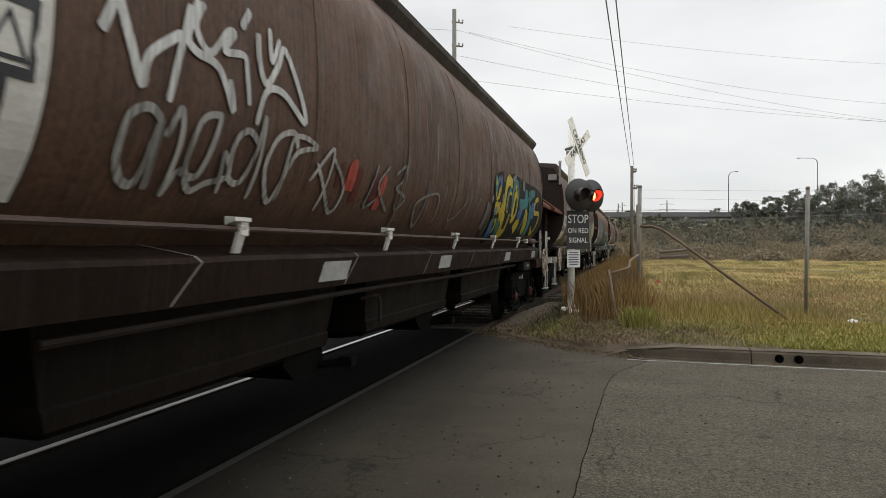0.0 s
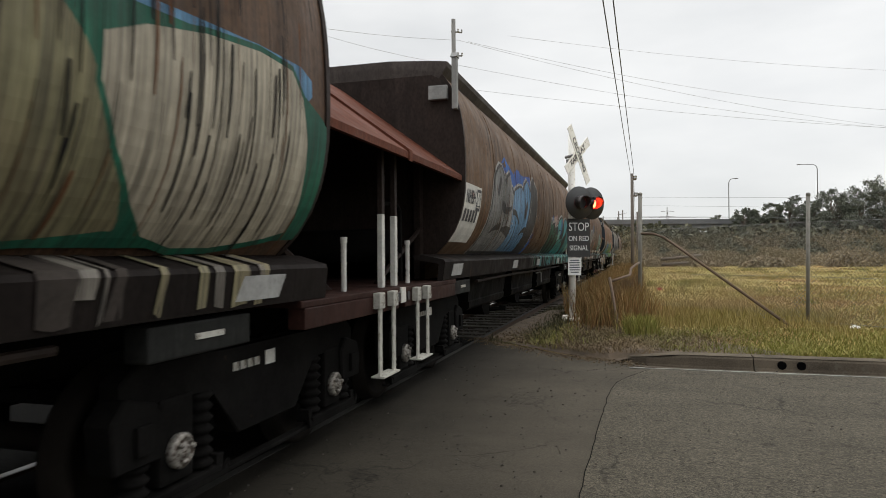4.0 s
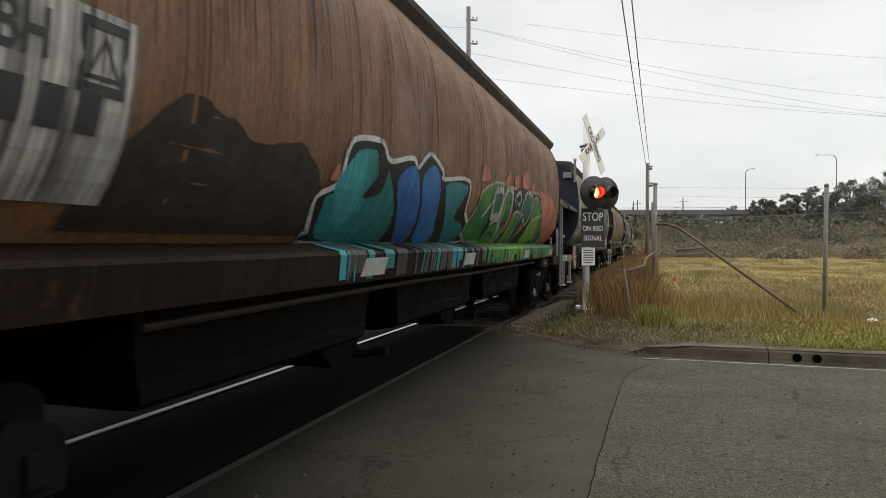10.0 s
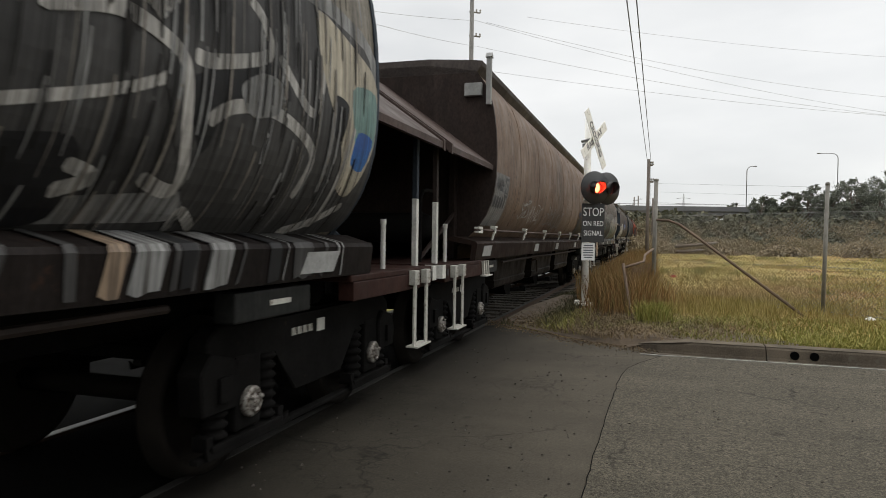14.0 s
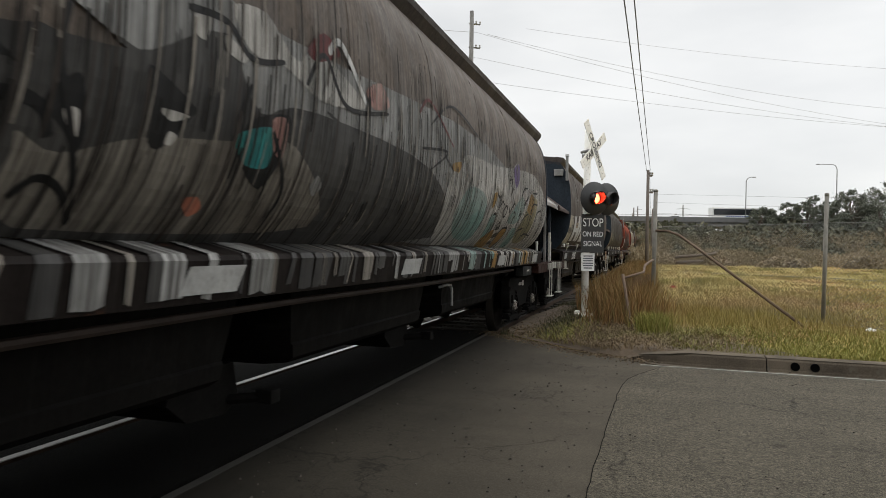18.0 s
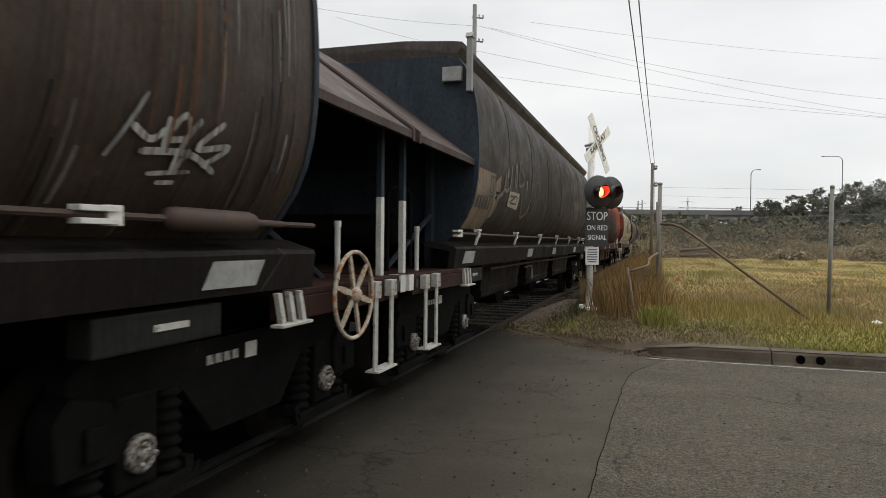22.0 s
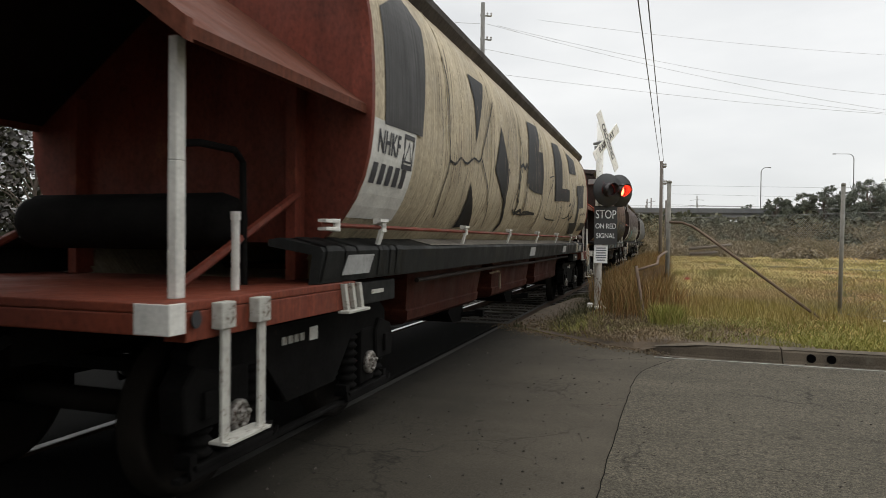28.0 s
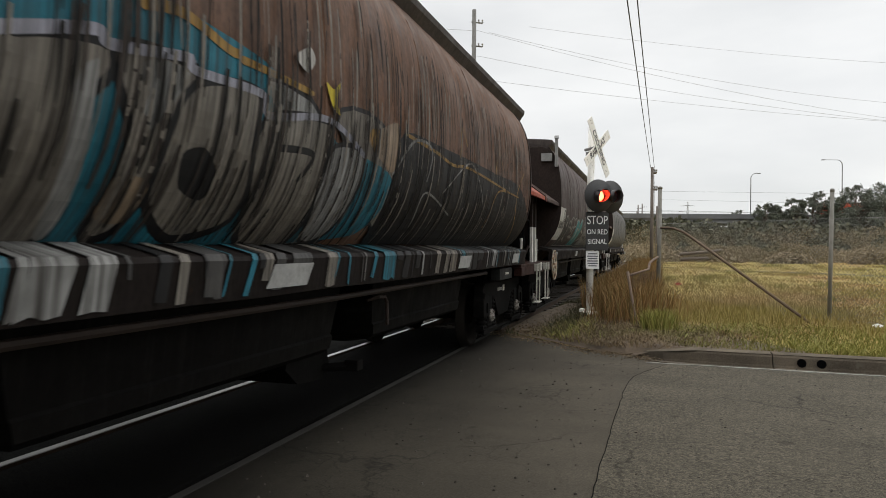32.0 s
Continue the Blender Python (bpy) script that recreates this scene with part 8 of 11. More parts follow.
stroke(w, "lilac", 0.022, [(13.35, 2.02), (13.32, 2.19), (13.45, 2.36), (13.48, 2.35), (13.44, 2.04)])
stroke(w, "lilac", 0.022, [(13.51, 2.45), (13.58, 2.2), (13.52, 2.11), (13.45, 2.2)])
stroke(w, "lilac", 0.022, [(13.69, 2.55), (13.76, 2.51), (13.61, 2.25), (13.63, 2)])
stroke(w, "lilac", 0.022, [(13.54, 2.18), (13.92, 2.34), (14.08, 2.25), (14.01, 2.08), (13.92, 1.93), (13.76, 1.89)])
stroke(w, "lilac", 0.02, [(13.83, 2.25), (13.67, 2.01), (13.72, 1.89), (13.74, 1.74), (13.77, 1.56)])
stroke(w, "lilac", 0.02, [(13.11, 1.91), (13.22, 2), (13.39, 2.01), (13.61, 1.94), (13.69, 1.87)])
stroke(w, "lilac", 0.018, [(13.22, 1.82), (13.29, 1.91), (13.45, 1.98)])
stroke(w, "offwhite", 0.025, [(14.31, 3.06), (14.32, 2.82), (14.34, 2.61)])
stroke(w, "offwhite", 0.02, [(14.51, 3.09), (14.5, 2.95), (14.53, 2.83)])
stroke(w, "offwhite", 0.02, [(14.3, 2.96), (14.71, 3.07), (14.82, 3.07)])
stroke(w, "SOOT", 0.02, [(14.12, 1.93), (14.28, 1.78), (14.28, 1.93), (14.4, 1.84), (14.49, 1.97), (14.65, 1.91), (14.71, 2.07)])
for u in (12.4, 13.46):
    v = [(1.392, u - 0.07, 1.40), (1.392, u - 0.045, 1.40), (1.393, u + 0.06, 1.32), (1.393, u + 0.085, 1.32), (1.374, u - 0.06, 1.19), (1.374, u - 0.035, 1.19)]
    quads("weld_chevron", v, [(0, 1, 3, 2), (2, 3, 5, 4)], WASH, w, "pale bare weld chevron on the sill")
drips(w, 2.6, 14.9, 1.5, 3.3, [GRIME, SOOT, RUSTRUN], 300, 961)
# 7: silver grey, pale piece all along
w = add(7, ROOFC, ENDBLUE, SILLD, HOPD, DECKC, CANG, "B", "silver-grey hopper wagon with worn pale multi-coloured graffiti", front_wheel=True, code="NHSH", posts=S["grey"])
stroke(w, "grey", 0.03, [(2.59, 2.86), (2.89, 2.67), (3.37, 2.88)])
stroke(w, "grey", 0.03, [(2.24, 2.52), (2.68, 2.24), (3.12, 2.65), (4.03, 3)])
stroke(w, "offwhite", 0.03, [(2.83, 2.43), (3.3, 2.63), (4.1, 2.34)])
stroke(w, "black", 0.03, [(2.8, 2.25), (3.54, 2.35), (3.93, 2.11), (3.21, 1.81)])
stroke(w, "black", 0.025, [(3.54, 2.47), (4.74, 2.48), (5.64, 2.02)])
painted(w, "grey", [(3.58, 2.74), (5.92, 2.54), (10.36, 2.65), (14.18, 1.91), (13.08, 1.47), (7.27, 1.55), (4.78, 2.19)])
painted(w, "black", [(3.37, 2.08), (4.15, 2.14), (4.21, 1.8), (3.6, 1.84)])
stroke(w, "pink", 0.04, [(4.11, 2.62), (4.41, 2.37)])
stroke(w, "darkgrey", 0.03, [(4.78, 2.19), (7.77, 1.47)])
stroke(w, "darkgrey", 0.03, [(6.4, 2.24), (9.92, 1.47)])
stroke(w, "darkgrey", 0.03, [(8.73, 2.3), (11.12, 1.58)])
painted(w, "darkgrey", [(4.25, 2.04), (4.45, 2.14), (4.58, 2.14), (4.94, 2.19), (5.42, 2.4), (5.72, 2.1), (6.29, 2.21), (8.36, 2.13), (9.12, 1.55), (4.5, 1.47)])
painted(w, "stone", [(4.45, 1.8), (4.64, 1.76), (5.01, 1.87), (5.58, 1.94), (6.09, 1.99), (6.59, 1.57), (4.62, 1.5)])
painted(w, "black", [(4.24, 2.1), (4.43, 1.99), (4.37, 2.01), (4.25, 2.01)])
painted(w, "black", [(4.52, 1.92), (4.64, 2.03), (4.71, 1.85), (4.7, 1.76), (4.62, 1.83)])
painted(w, "offwhite", [(4.6, 1.9), (4.66, 1.91), (4.68, 1.82), (4.63, 1.85)])
stroke(w, "black", 0.05, [(4.32, 1.9), (4.45, 1.91), (4.53, 1.88), (4.57, 1.8)])
painted(w, "black", [(4.95, 2.14), (5.24, 2.03), (5.21, 1.97), (5.09, 1.84), (5.01, 1.85), (4.99, 2)])
painted(w, "offwhite", [(5.03, 1.99), (5.21, 1.99), (5.11, 1.95)])
painted(w, "offwhite", [(5.11, 1.91), (5.16, 1.9), (5.14, 1.86), (5.1, 1.86)])
painted(w, "offwhite", [(5.19, 2.41), (5.3, 2.44), (5.27, 2.33), (5.21, 2.33)])
painted(w, "offwhite", [(5.4, 2.39), (5.57, 2.35), (5.55, 2.3), (5.42, 2.32)])
painted(w, "offwhite", [(5.46, 2.54), (5.74, 2.6), (6.04, 2.44), (6.3, 2.57), (6.94, 2.39), (6.64, 2.31), (6.28, 2.29), (5.9, 2.38), (5.6, 2.37)])
stroke(w, "black", 0.035, [(5.15, 2.43), (5.42, 2.45), (5.61, 2.34), (5.91, 2.4)])
stroke(w, "black", 0.03, [(5.62, 2.22), (5.55, 2.04)])
painted(w, "black", [(5.64, 2.05), (5.98, 2.14), (5.99, 1.97), (5.86, 1.74), (5.59, 1.88)])
painted(w, "teal", [(5.54, 1.96), (5.84, 2.05), (5.87, 1.86), (5.68, 1.84)])
painted(w, "pink", [(5.83, 2.09), (5.97, 2.11), (5.98, 1.92), (5.88, 1.94)])
painted(w, "salmon", [(5.34, 1.65), (5.43, 1.67), (5.5, 1.62), (5.44, 1.58)])
painted(w, "pink", [(6.94, 2.49), (7.2, 2.6), (7.36, 2.47), (7.08, 2.39)])
painted(w, "maroon", [(6.14, 2.53), (6.34, 2.69), (6.56, 2.62), (6.27, 2.5)])
stroke(w, "white", 0.05, [(6.4, 2.59), (6.58, 2.69), (6.94, 2.4)])
stroke(w, "black", 0.035, [(6.14, 2.34), (6.35, 2.56), (6.66, 2.32), (7.34, 2.41)])
stroke(w, "black", 0.03, [(4.57, 2.25), (4.57, 2.01), (4.82, 1.52)])
stroke(w, "black", 0.03, [(4.52, 1.6), (4.59, 1.67), (4.7, 1.64), (4.82, 1.53)])
stroke(w, "black", 0.03, [(5.85, 2.03), (6.07, 1.77), (6.08, 1.61)])
painted(w, "grey", [(6.36, 1.8), (6.41, 1.87), (6.49, 1.81), (6.43, 1.75)])
painted(w, "offwhite", [(9.12, 1.55), (8.92, 2.03), (9.51, 2.41), (10.97, 2.47), (13.56, 2.64), (14.74, 2.36), (15.06, 1.53), (9.69, 1.48)])
painted(w, "paleteal", [(9.37, 1.78), (9.7, 2.1), (10.5, 2.04), (10.54, 1.57), (9.86, 1.56)])
stroke(w, "black", 0.025, [(8.1, 2.28), (8.82, 2.34), (8.36, 2.13)])
stroke(w, "black", 0.025, [(8.31, 2.51), (9.03, 2.81), (10.12, 2.65)])
stroke(w, "maroon", 0.03, [(8.02, 2.56), (8.32, 2.71), (9, 2.42)])
stroke(w, "black", 0.02, [(10.54, 1.57), (10.71, 2.2)])
stroke(w, "black", 0.02, [(11.78, 1.56), (11.71, 2.21)])
stroke(w, "black", 0.02, [(12.96, 1.55), (12.98, 2.23)])
painted(w, "ochre", [(9.01, 2.26), (9.31, 2.31), (9.23, 2.2), (9.03, 2.2)])
painted(w, "offwhite", [(10.84, 2.05), (11.04, 2.19), (12.2, 2.66), (12.45, 2.53), (12.88, 2.57), (13.18, 2.48), (13.72, 2.49), (14.05, 2.39), (14.51, 2.12), (14.86, 1.72), (14.96, 1.48), (11.11, 1.47)])
painted(w, "paleteal", [(10.89, 1.82), (11.14, 1.91), (11.24, 1.76), (11.25, 1.6), (11.02, 1.56)])
painted(w, "ochre", [(11.02, 1.56), (11.28, 1.68), (11.46, 1.68), (11.54, 1.47), (11.11, 1.47)])
painted(w, "ochre", [(11.78, 1.62), (11.85, 1.71), (12.12, 1.72), (12.13, 1.59), (12, 1.47), (11.87, 1.47)], "black", 0.03)
painted(w, "paleteal", [(11.94, 1.86), (12.25, 2.06), (12.66, 2.22), (12.96, 2.09), (12.57, 1.83), (12.09, 1.8)])
painted(w, "sand", [(12.86, 1.77), (13.38, 2.22), (13.98, 2.25), (13.93, 1.87), (13.73, 1.57), (13.13, 1.55)])
painted(w, "ochre", [(13.17, 2.05), (13.36, 2.3), (13.66, 2.28), (13.64, 2)])
painted(w, "purple", [(11.97, 2.55), (12.35, 2.66), (12.41, 2.46), (12.17, 2.3), (12.02, 2.39)])
painted(w, "grey", [(11.02, 2.07), (11.18, 2.09), (11.32, 2.17), (11.25, 1.97), (11.07, 1.98)])
painted(w, "paleteal", [(12.43, 1.73), (12.76, 1.74), (12.95, 1.5), (12.52, 1.48)])
painted(w, "ochre", [(10.83, 2.1), (10.99, 2.15), (10.99, 2.03), (10.86, 1.94)])
stroke(w, "black", 0.035, [(11.03, 1.87), (11.1, 1.89), (11.19, 1.86), (11.23, 1.72), (11.23, 1.59)])
painted(w, "black", [(11.46, 1.79), (11.57, 1.8), (11.64, 1.72), (11.48, 1.69)])
painted(w, "black", [(11.52, 1.64), (11.71, 1.67), (11.73, 1.61), (11.53, 1.59)])
painted(w, "black", [(11.53, 1.54), (11.72, 1.55), (11.74, 1.51), (11.55, 1.51)])
painted(w, "offwhite", [(11.48, 1.78), (11.56, 1.78), (11.59, 1.76), (11.49, 1.74)])
stroke(w, "black", 0.03, [(11.48, 1.93), (11.63, 2.02), (11.72, 1.97), (11.63, 1.87), (11.48, 1.93)])
stroke(w, "black", 0.03, [(11.81, 2.01), (11.94, 1.88), (11.87, 1.73)])
stroke(w, "black", 0.03, [(12.23, 1.9), (12.31, 1.66), (12.33, 1.55)])
stroke(w, "black", 0.03, [(12.57, 1.93), (12.74, 1.97), (12.61, 1.78)])
stroke(w, "black", 0.03, [(12.59, 2.2), (12.77, 2.34), (13.05, 2.37)])
stroke(w, "black", 0.03, [(12.81, 2.09), (13.14, 2.26), (12.94, 2.1)])
stroke(w, "black", 0.03, [(12.91, 1.61), (12.92, 1.72), (13.23, 1.77)])
stroke(w, "black", 0.03, [(13.35, 1.59), (13.56, 1.69), (14.08, 1.67)])
stroke(w, "black", 0.03, [(11.23, 1.97), (11.36, 2.06), (11.48, 2.02)])
stroke(w, "black", 0.03, [(11.81, 2.17), (11.95, 2.29)])
stroke(w, "black", 0.03, [(11.9, 1.95), (12.08, 2.07), (12.21, 2.06)])
stroke(w, "black", 0.03, [(13.42, 1.94), (13.59, 2.15), (14.02, 2.18)])
stroke(w, "black", 0.04, [(11.01, 2.14), (11.1, 2.1), (11.21, 2.11)])
stroke(w, "black", 0.03, [(13.02, 1.62), (12.94, 1.88), (13.28, 2)])
stroke(w, "black", 0.03, [(12.15, 1.95), (12.24, 1.97), (12.31, 1.92), (12.23, 1.88)])
stroke(w, "black", 0.03, [(13.95, 1.67), (14.04, 2.02), (14.42, 2.11)])
stroke(w, "black", 0.025, [(11.65, 2.36), (11.86, 2.39), (11.79, 2.29)])
stroke(w, "black", 0.03, [(13.54, 2.34), (13.94, 2.36)])
stroke(w, "white", 0.018, [(14.74, 1.85), (14.91, 2.04)])
stroke(w, "white", 0.018, [(14.67, 1.94), (15.06, 1.88)])
stroke(w, "white", 0.018, [(14.95, 1.8), (14.83, 2.05)])
sill_paint(w, 3.2, 10, [S["darkgrey"], S["stone"], S["darkgrey"], S["grey"]], 74)
sill_paint(w, 10, 14.8, [S["paleteal"], S["ochre"], S["offwhite"], S["darkgrey"], S["offwhite"]], 77)
drips(w, 2.6, 14.9, 1.5, 3.0, [SOOT, WASH, SOOT, GRIME], 680, 971, (0.006, 0.024))
# 8: dark brown, white block letters, blue patch
w = add(8, ROOFC, ENDBLUE, SILLD, HOPA, DECKC, CAND, "A", "dark brown hopper wagon with white block letters and a blue patch", HUB_STEEL, rear_wheel=True, code="", panel=S["cream"])
painted(w, "white", [(2.77, 2.28), (3.18, 2.3), (3.15, 2.09), (3.58, 2.14), (3.69, 2.33), (4.04, 2.35), (4.03, 1.68), (3.64, 1.66), (3.49, 1.89), (3.15, 1.89), (3.25, 1.66), (2.71, 1.66)], soft=False)
painted(w, "tan", [(3.13, 2.12), (3.65, 2.14), (3.63, 2.01), (3.13, 2)], soft=False)
stroke(w, "black", 0.03, [(3.2, 2.07), (3.58, 2.07)])
painted(w, "white", [(4.12, 1.66), (4.11, 2.29), (4.37, 2.38), (4.37, 2.07), (4.68, 2.44), (5.2, 2.49), (5.15, 1.69), (4.86, 1.68), (4.63, 1.99), (4.36, 1.83), (4.38, 1.67)], soft=False)
painted(w, "white", [(4.9, 2.44), (5.71, 2.5), (5.67, 1.68), (4.78, 1.66)], soft=False)
painted(w, "black", [(5.18, 2.38), (5.44, 2.4), (5.31, 2.17), (5.1, 2.17)], soft=False)
painted(w, "black", [(5.06, 2.07), (5.3, 2.08), (5.28, 1.88), (5.06, 1.89)], soft=False)
stroke(w, "grey", 0.02, [(3.12, 2.81), (3, 2.6), (3.22, 2.77)])
stroke(w, "grey", 0.02, [(3.33, 2.8), (3.2, 2.6), (3.56, 2.78)])
painted(w, "DARK", [(1.94, 1.9), (1.94, 1.95), (1.94, 1.93), (1.94, 1.87), (1.94, 1.81)], soft=False)
painted(w, "royal", [(7.26, 2.38), (7.57, 2.49), (8.72, 2.79), (9.87, 2.72), (9.82, 2.04), (9.01, 2.21), (7.95, 2.17), (7.24, 2.11)], soft=False)
painted(w, "SOOT", [(7.98, 2.64), (8.72, 2.79), (9.43, 2.72), (9.33, 2.47), (8.7, 2.46), (8.02, 2.44)], soft=False)
painted(w, "yellow", [(7.41, 2.27), (7.98, 2.29), (8.51, 2.29), (9.04, 2.27), (9.49, 2.21), (9.62, 2.02), (9.3, 2.06), (9.05, 2.21), (8.46, 2.23), (7.94, 2.25)], soft=False)
stroke(w, "offwhite", 0.06, [(7.63, 2.38), (7.68, 2.48)])
stroke(w, "offwhite", 0.05, [(7.78, 2.36), (7.85, 2.52)])
stroke(w, "offwhite", 0.04, [(7.89, 2.38), (7.95, 2.48)])
stroke(w, "grey", 0.07, [(8.02, 2.36), (8.08, 2.63)])
stroke(w, "grey", 0.07, [(8.28, 2.32), (8.36, 2.64)])
stroke(w, "grey", 0.06, [(8.62, 2.34), (8.72, 2.69)])
stroke(w, "grey", 0.06, [(8.98, 2.37), (9.08, 2.74)])
stroke(w, "offwhite", 0.05, [(8.8, 2.38), (8.85, 2.53)])
stroke(w, "offwhite", 0.05, [(9.38, 2.31), (9.44, 2.47)])
stroke(w, "offwhite", 0.05, [(8.23, 2.29), (8.37, 2.37)])
stroke(w, "offwhite", 0.025, [(8.39, 2.02), (8.41, 1.63)])
stroke(w, "grey", 0.025, [(8.41, 1.7), (8.49, 1.82), (8.66, 1.75), (8.78, 1.91), (8.78, 1.73), (8.96, 1.82)])
stroke(w, "grey", 0.025, [(8.74, 2.09), (8.71, 1.91), (8.91, 1.93)])
stroke(w, "grey", 0.025, [(9.12, 1.72), (9.23, 1.89), (9.47, 1.87), (9.22, 1.7), (9.51, 1.76)])
stroke(w, "grey", 0.025, [(9.74, 1.65), (9.76, 1.96)])
stroke(w, "grey", 0.02, [(9.07, 2.11), (9.08, 1.97), (9.21, 1.97)])
stroke(w, "grey", 0.02, [(10.7, 1.84), (10.84, 2.12)])
stroke(w, "grey", 0.02, [(10.69, 1.79), (11.04, 1.93), (10.68, 1.95)])
stroke(w, "grey", 0.02, [(11.8, 1.8), (11.97, 2.13), (12.04, 1.76), (12.19, 1.99)])
stroke(w, "grey", 0.02, [(13.68, 1.76), (13.82, 2.02)])
stroke(w, "grey", 0.025, [(11.3, 2.81), (11.65, 2.57)])
stroke(w, "grey", 0.025, [(11.81, 2.86), (12.32, 2.53)])
stroke(w, "offwhite", 0.03, [(13.77, 1.89), (13.88, 1.85), (13.95, 1.9)])
stroke(w, "offwhite", 0.03, [(13.84, 1.8), (14.12, 1.82), (14.32, 1.76)])
stroke(w, "offwhite", 0.03, [(13.96, 1.95), (13.96, 1.82), (13.98, 1.9), (14.05, 1.97), (14.09, 1.89), (13.98, 1.86)])
stroke(w, "offwhite", 0.03, [(14.15, 1.97), (14.07, 1.86), (14.05, 1.74), (14.12, 1.84)])
stroke(w, "offwhite", 0.03, [(14.31, 1.98), (14.16, 1.85), (14.37, 1.88), (14.22, 1.78)])
stroke(w, "offwhite", 0.02, [(13.92, 1.72), (14.16, 1.75)])
stroke(w, "offwhite", 0.02, [(13.99, 1.69), (14.1, 1.7)])
stroke(w, "darkgrey", 0.03, [(14.77, 1.88), (14.76, 1.82), (14.83, 1.84)])
stroke(w, "darkgrey", 0.03, [(14.76, 1.69), (14.74, 1.8)])
live = letters("sill_word", "LIVE", 0.23, S["white"], w, None, "white word LIVE sprayed on the sill", thick=0.012)
for q in live.data.vertices:
    c = q.co.copy()
    q.co = (1.378 + 0.12 * c.y + 0.004, 3.44 + c.x * 1.75 + 0.3 * c.y, 1.265 + c.y)
drips(w, 8.6, 14.9, 1.5, 3.3, [GRIME, SOOT, RUSTRUN, WASH], 260, 981, (0.006, 0.022))
# 9: near black, thin white tag, pale panel
w = add(9, ROOFC, ENDBLUE, SILLD, HOPA, DECKC, CAND, "A", "sooty dark brown hopper wagon with thin white tags", HUB_STEEL, rear_wheel=True, code="", panel=S["tan"])
painted(w, "cream", [(3.41, 2.13), (4.07, 2.14), (4.03, 1.91), (3.38, 1.93)], soft=False)
stroke(w, "darkgrey", 0.03, [(3.48, 2.07), (3.78, 2.07), (3.52, 1.99), (3.92, 1.98)])
stroke(w, "darkgrey", 0.022, [(3.69, 2.08), (3.96, 2.07), (3.9, 1.97)])
stroke(w, "darkgrey", 0.015, [(3.46, 2), (3.46, 1.96)])
painted(w, "tan", [(2.49, 2.15), (2.84, 2.28), (2.84, 1.97), (2.79, 1.85), (2.71, 1.77), (2.58, 1.73)], soft=False)
stroke(w, "SOOT", 0.03, [(2.64, 2.05), (2.72, 2.06), (2.83, 2.06)])
stroke(w, "SOOT", 0.03, [(2.64, 1.99), (2.73, 1.99), (2.82, 1.99)])
stroke(w, "SOOT", 0.02, [(2.68, 2.07), (2.69, 1.96), (2.72, 2.05), (2.75, 1.93), (2.77, 2.06), (2.78, 1.95)])
stroke(w, "stone", 0.06, [(2.73, 1.97), (2.87, 2.03), (3.03, 2.1), (3.11, 2.26), (3.13, 2.34)])
stroke(w, "stone", 0.05, [(3.09, 2.12), (3.26, 2.12), (3.41, 2.21), (3.51, 2.48)])
painted(w, "stone", [(3.2, 2.37), (3.3, 2.41), (3.3, 2.33), (3.24, 2.29), (3.2, 2.31)])
stroke(w, "stone", 0.04, [(3.41, 2.2), (3.47, 2.14)])
stroke(w, "stone", 0.05, [(3.7, 2.18), (3.72, 2.38), (3.79, 2.53), (3.83, 2.41), (3.78, 2.2)])
stroke(w, "stone", 0.045, [(4.12, 2.61), (4.03, 2.52), (3.98, 2.26), (4.34, 2.3), (4.36, 2.41), (4.13, 2.5)])
stroke(w, "stone", 0.035, [(4.2, 2.22), (4.27, 2.03), (4.43, 1.83), (4.64, 1.85), (4.89, 1.99), (5.03, 2.4)])
stroke(w, "offwhite", 0.04, [(4.59, 2.37), (4.57, 2.21)])
stroke(w, "stone", 0.022, [(5.18, 3.04), (5.63, 2.91), (5.75, 2.6), (5.7, 2.29), (5.53, 2.09), (5.32, 2.1), (5.36, 2.32)])
stroke(w, "stone", 0.022, [(5.41, 3.12), (5.41, 2.72), (5.58, 2.47), (5.42, 2.41)])
stroke(w, "darkgrey", 0.03, [(5.71, 1.72), (5.69, 1.97), (6.05, 1.96)])
stroke(w, "darkgrey", 0.03, [(6.4, 1.85), (6.66, 2.12), (7.09, 1.95)])
painted(w, "OLD_BROWN", [(10.55, 2.39), (11.32, 2.44), (11.58, 2.37), (11.5, 2.27), (10.9, 2.18), (10.62, 2.18)])
stroke(w, "stone", 0.02, [(13.19, 1.92), (13.31, 2.14), (13.37, 1.91)])
stroke(w, "stone", 0.02, [(13.68, 1.96), (14.16, 2.21), (13.93, 1.87)])
stroke(w, "stone", 0.015, [(10.55, 2.01), (10.62, 2.07)])
painted(w, "tan", [(10.81, 1.75), (10.87, 1.8), (10.89, 1.74)])
drips(w, 5.8, 14.9, 1.5, 3.3, [SOOT, GRIME, SOOT, RUSTRUN], 420, 991, (0.006, 0.022))
# 10: oxide red, black streaked, ragged white line at the tail
w = add(10, ENDRED, ENDRED, HOPR, HOPR, DECKR, CANB, "B", "oxide red hopper wagon, sooty streaks and worn graffiti", HUB_STEEL, code="")
rn = random.Random(77)
for a, b, zt in ((3.0, 6.2, 2.9), (5.8, 9.4, 2.75), (9.2, 11.0, 2.3)):
    v, f = [], []
    blob(v, f, a, b, 1.50, zt, 0.003 + 0.0005 * (a > 4), rn, 0.3, 40)
    quads("soot_field", v, f, SOOT, w, "sooty black worn graffiti field")
painted(w, "black", [(9.6, 2.9), (11.0, 2.95), (11.25, 2.5), (11.2, 2.1), (10.4, 2.0), (9.6, 2.1)])
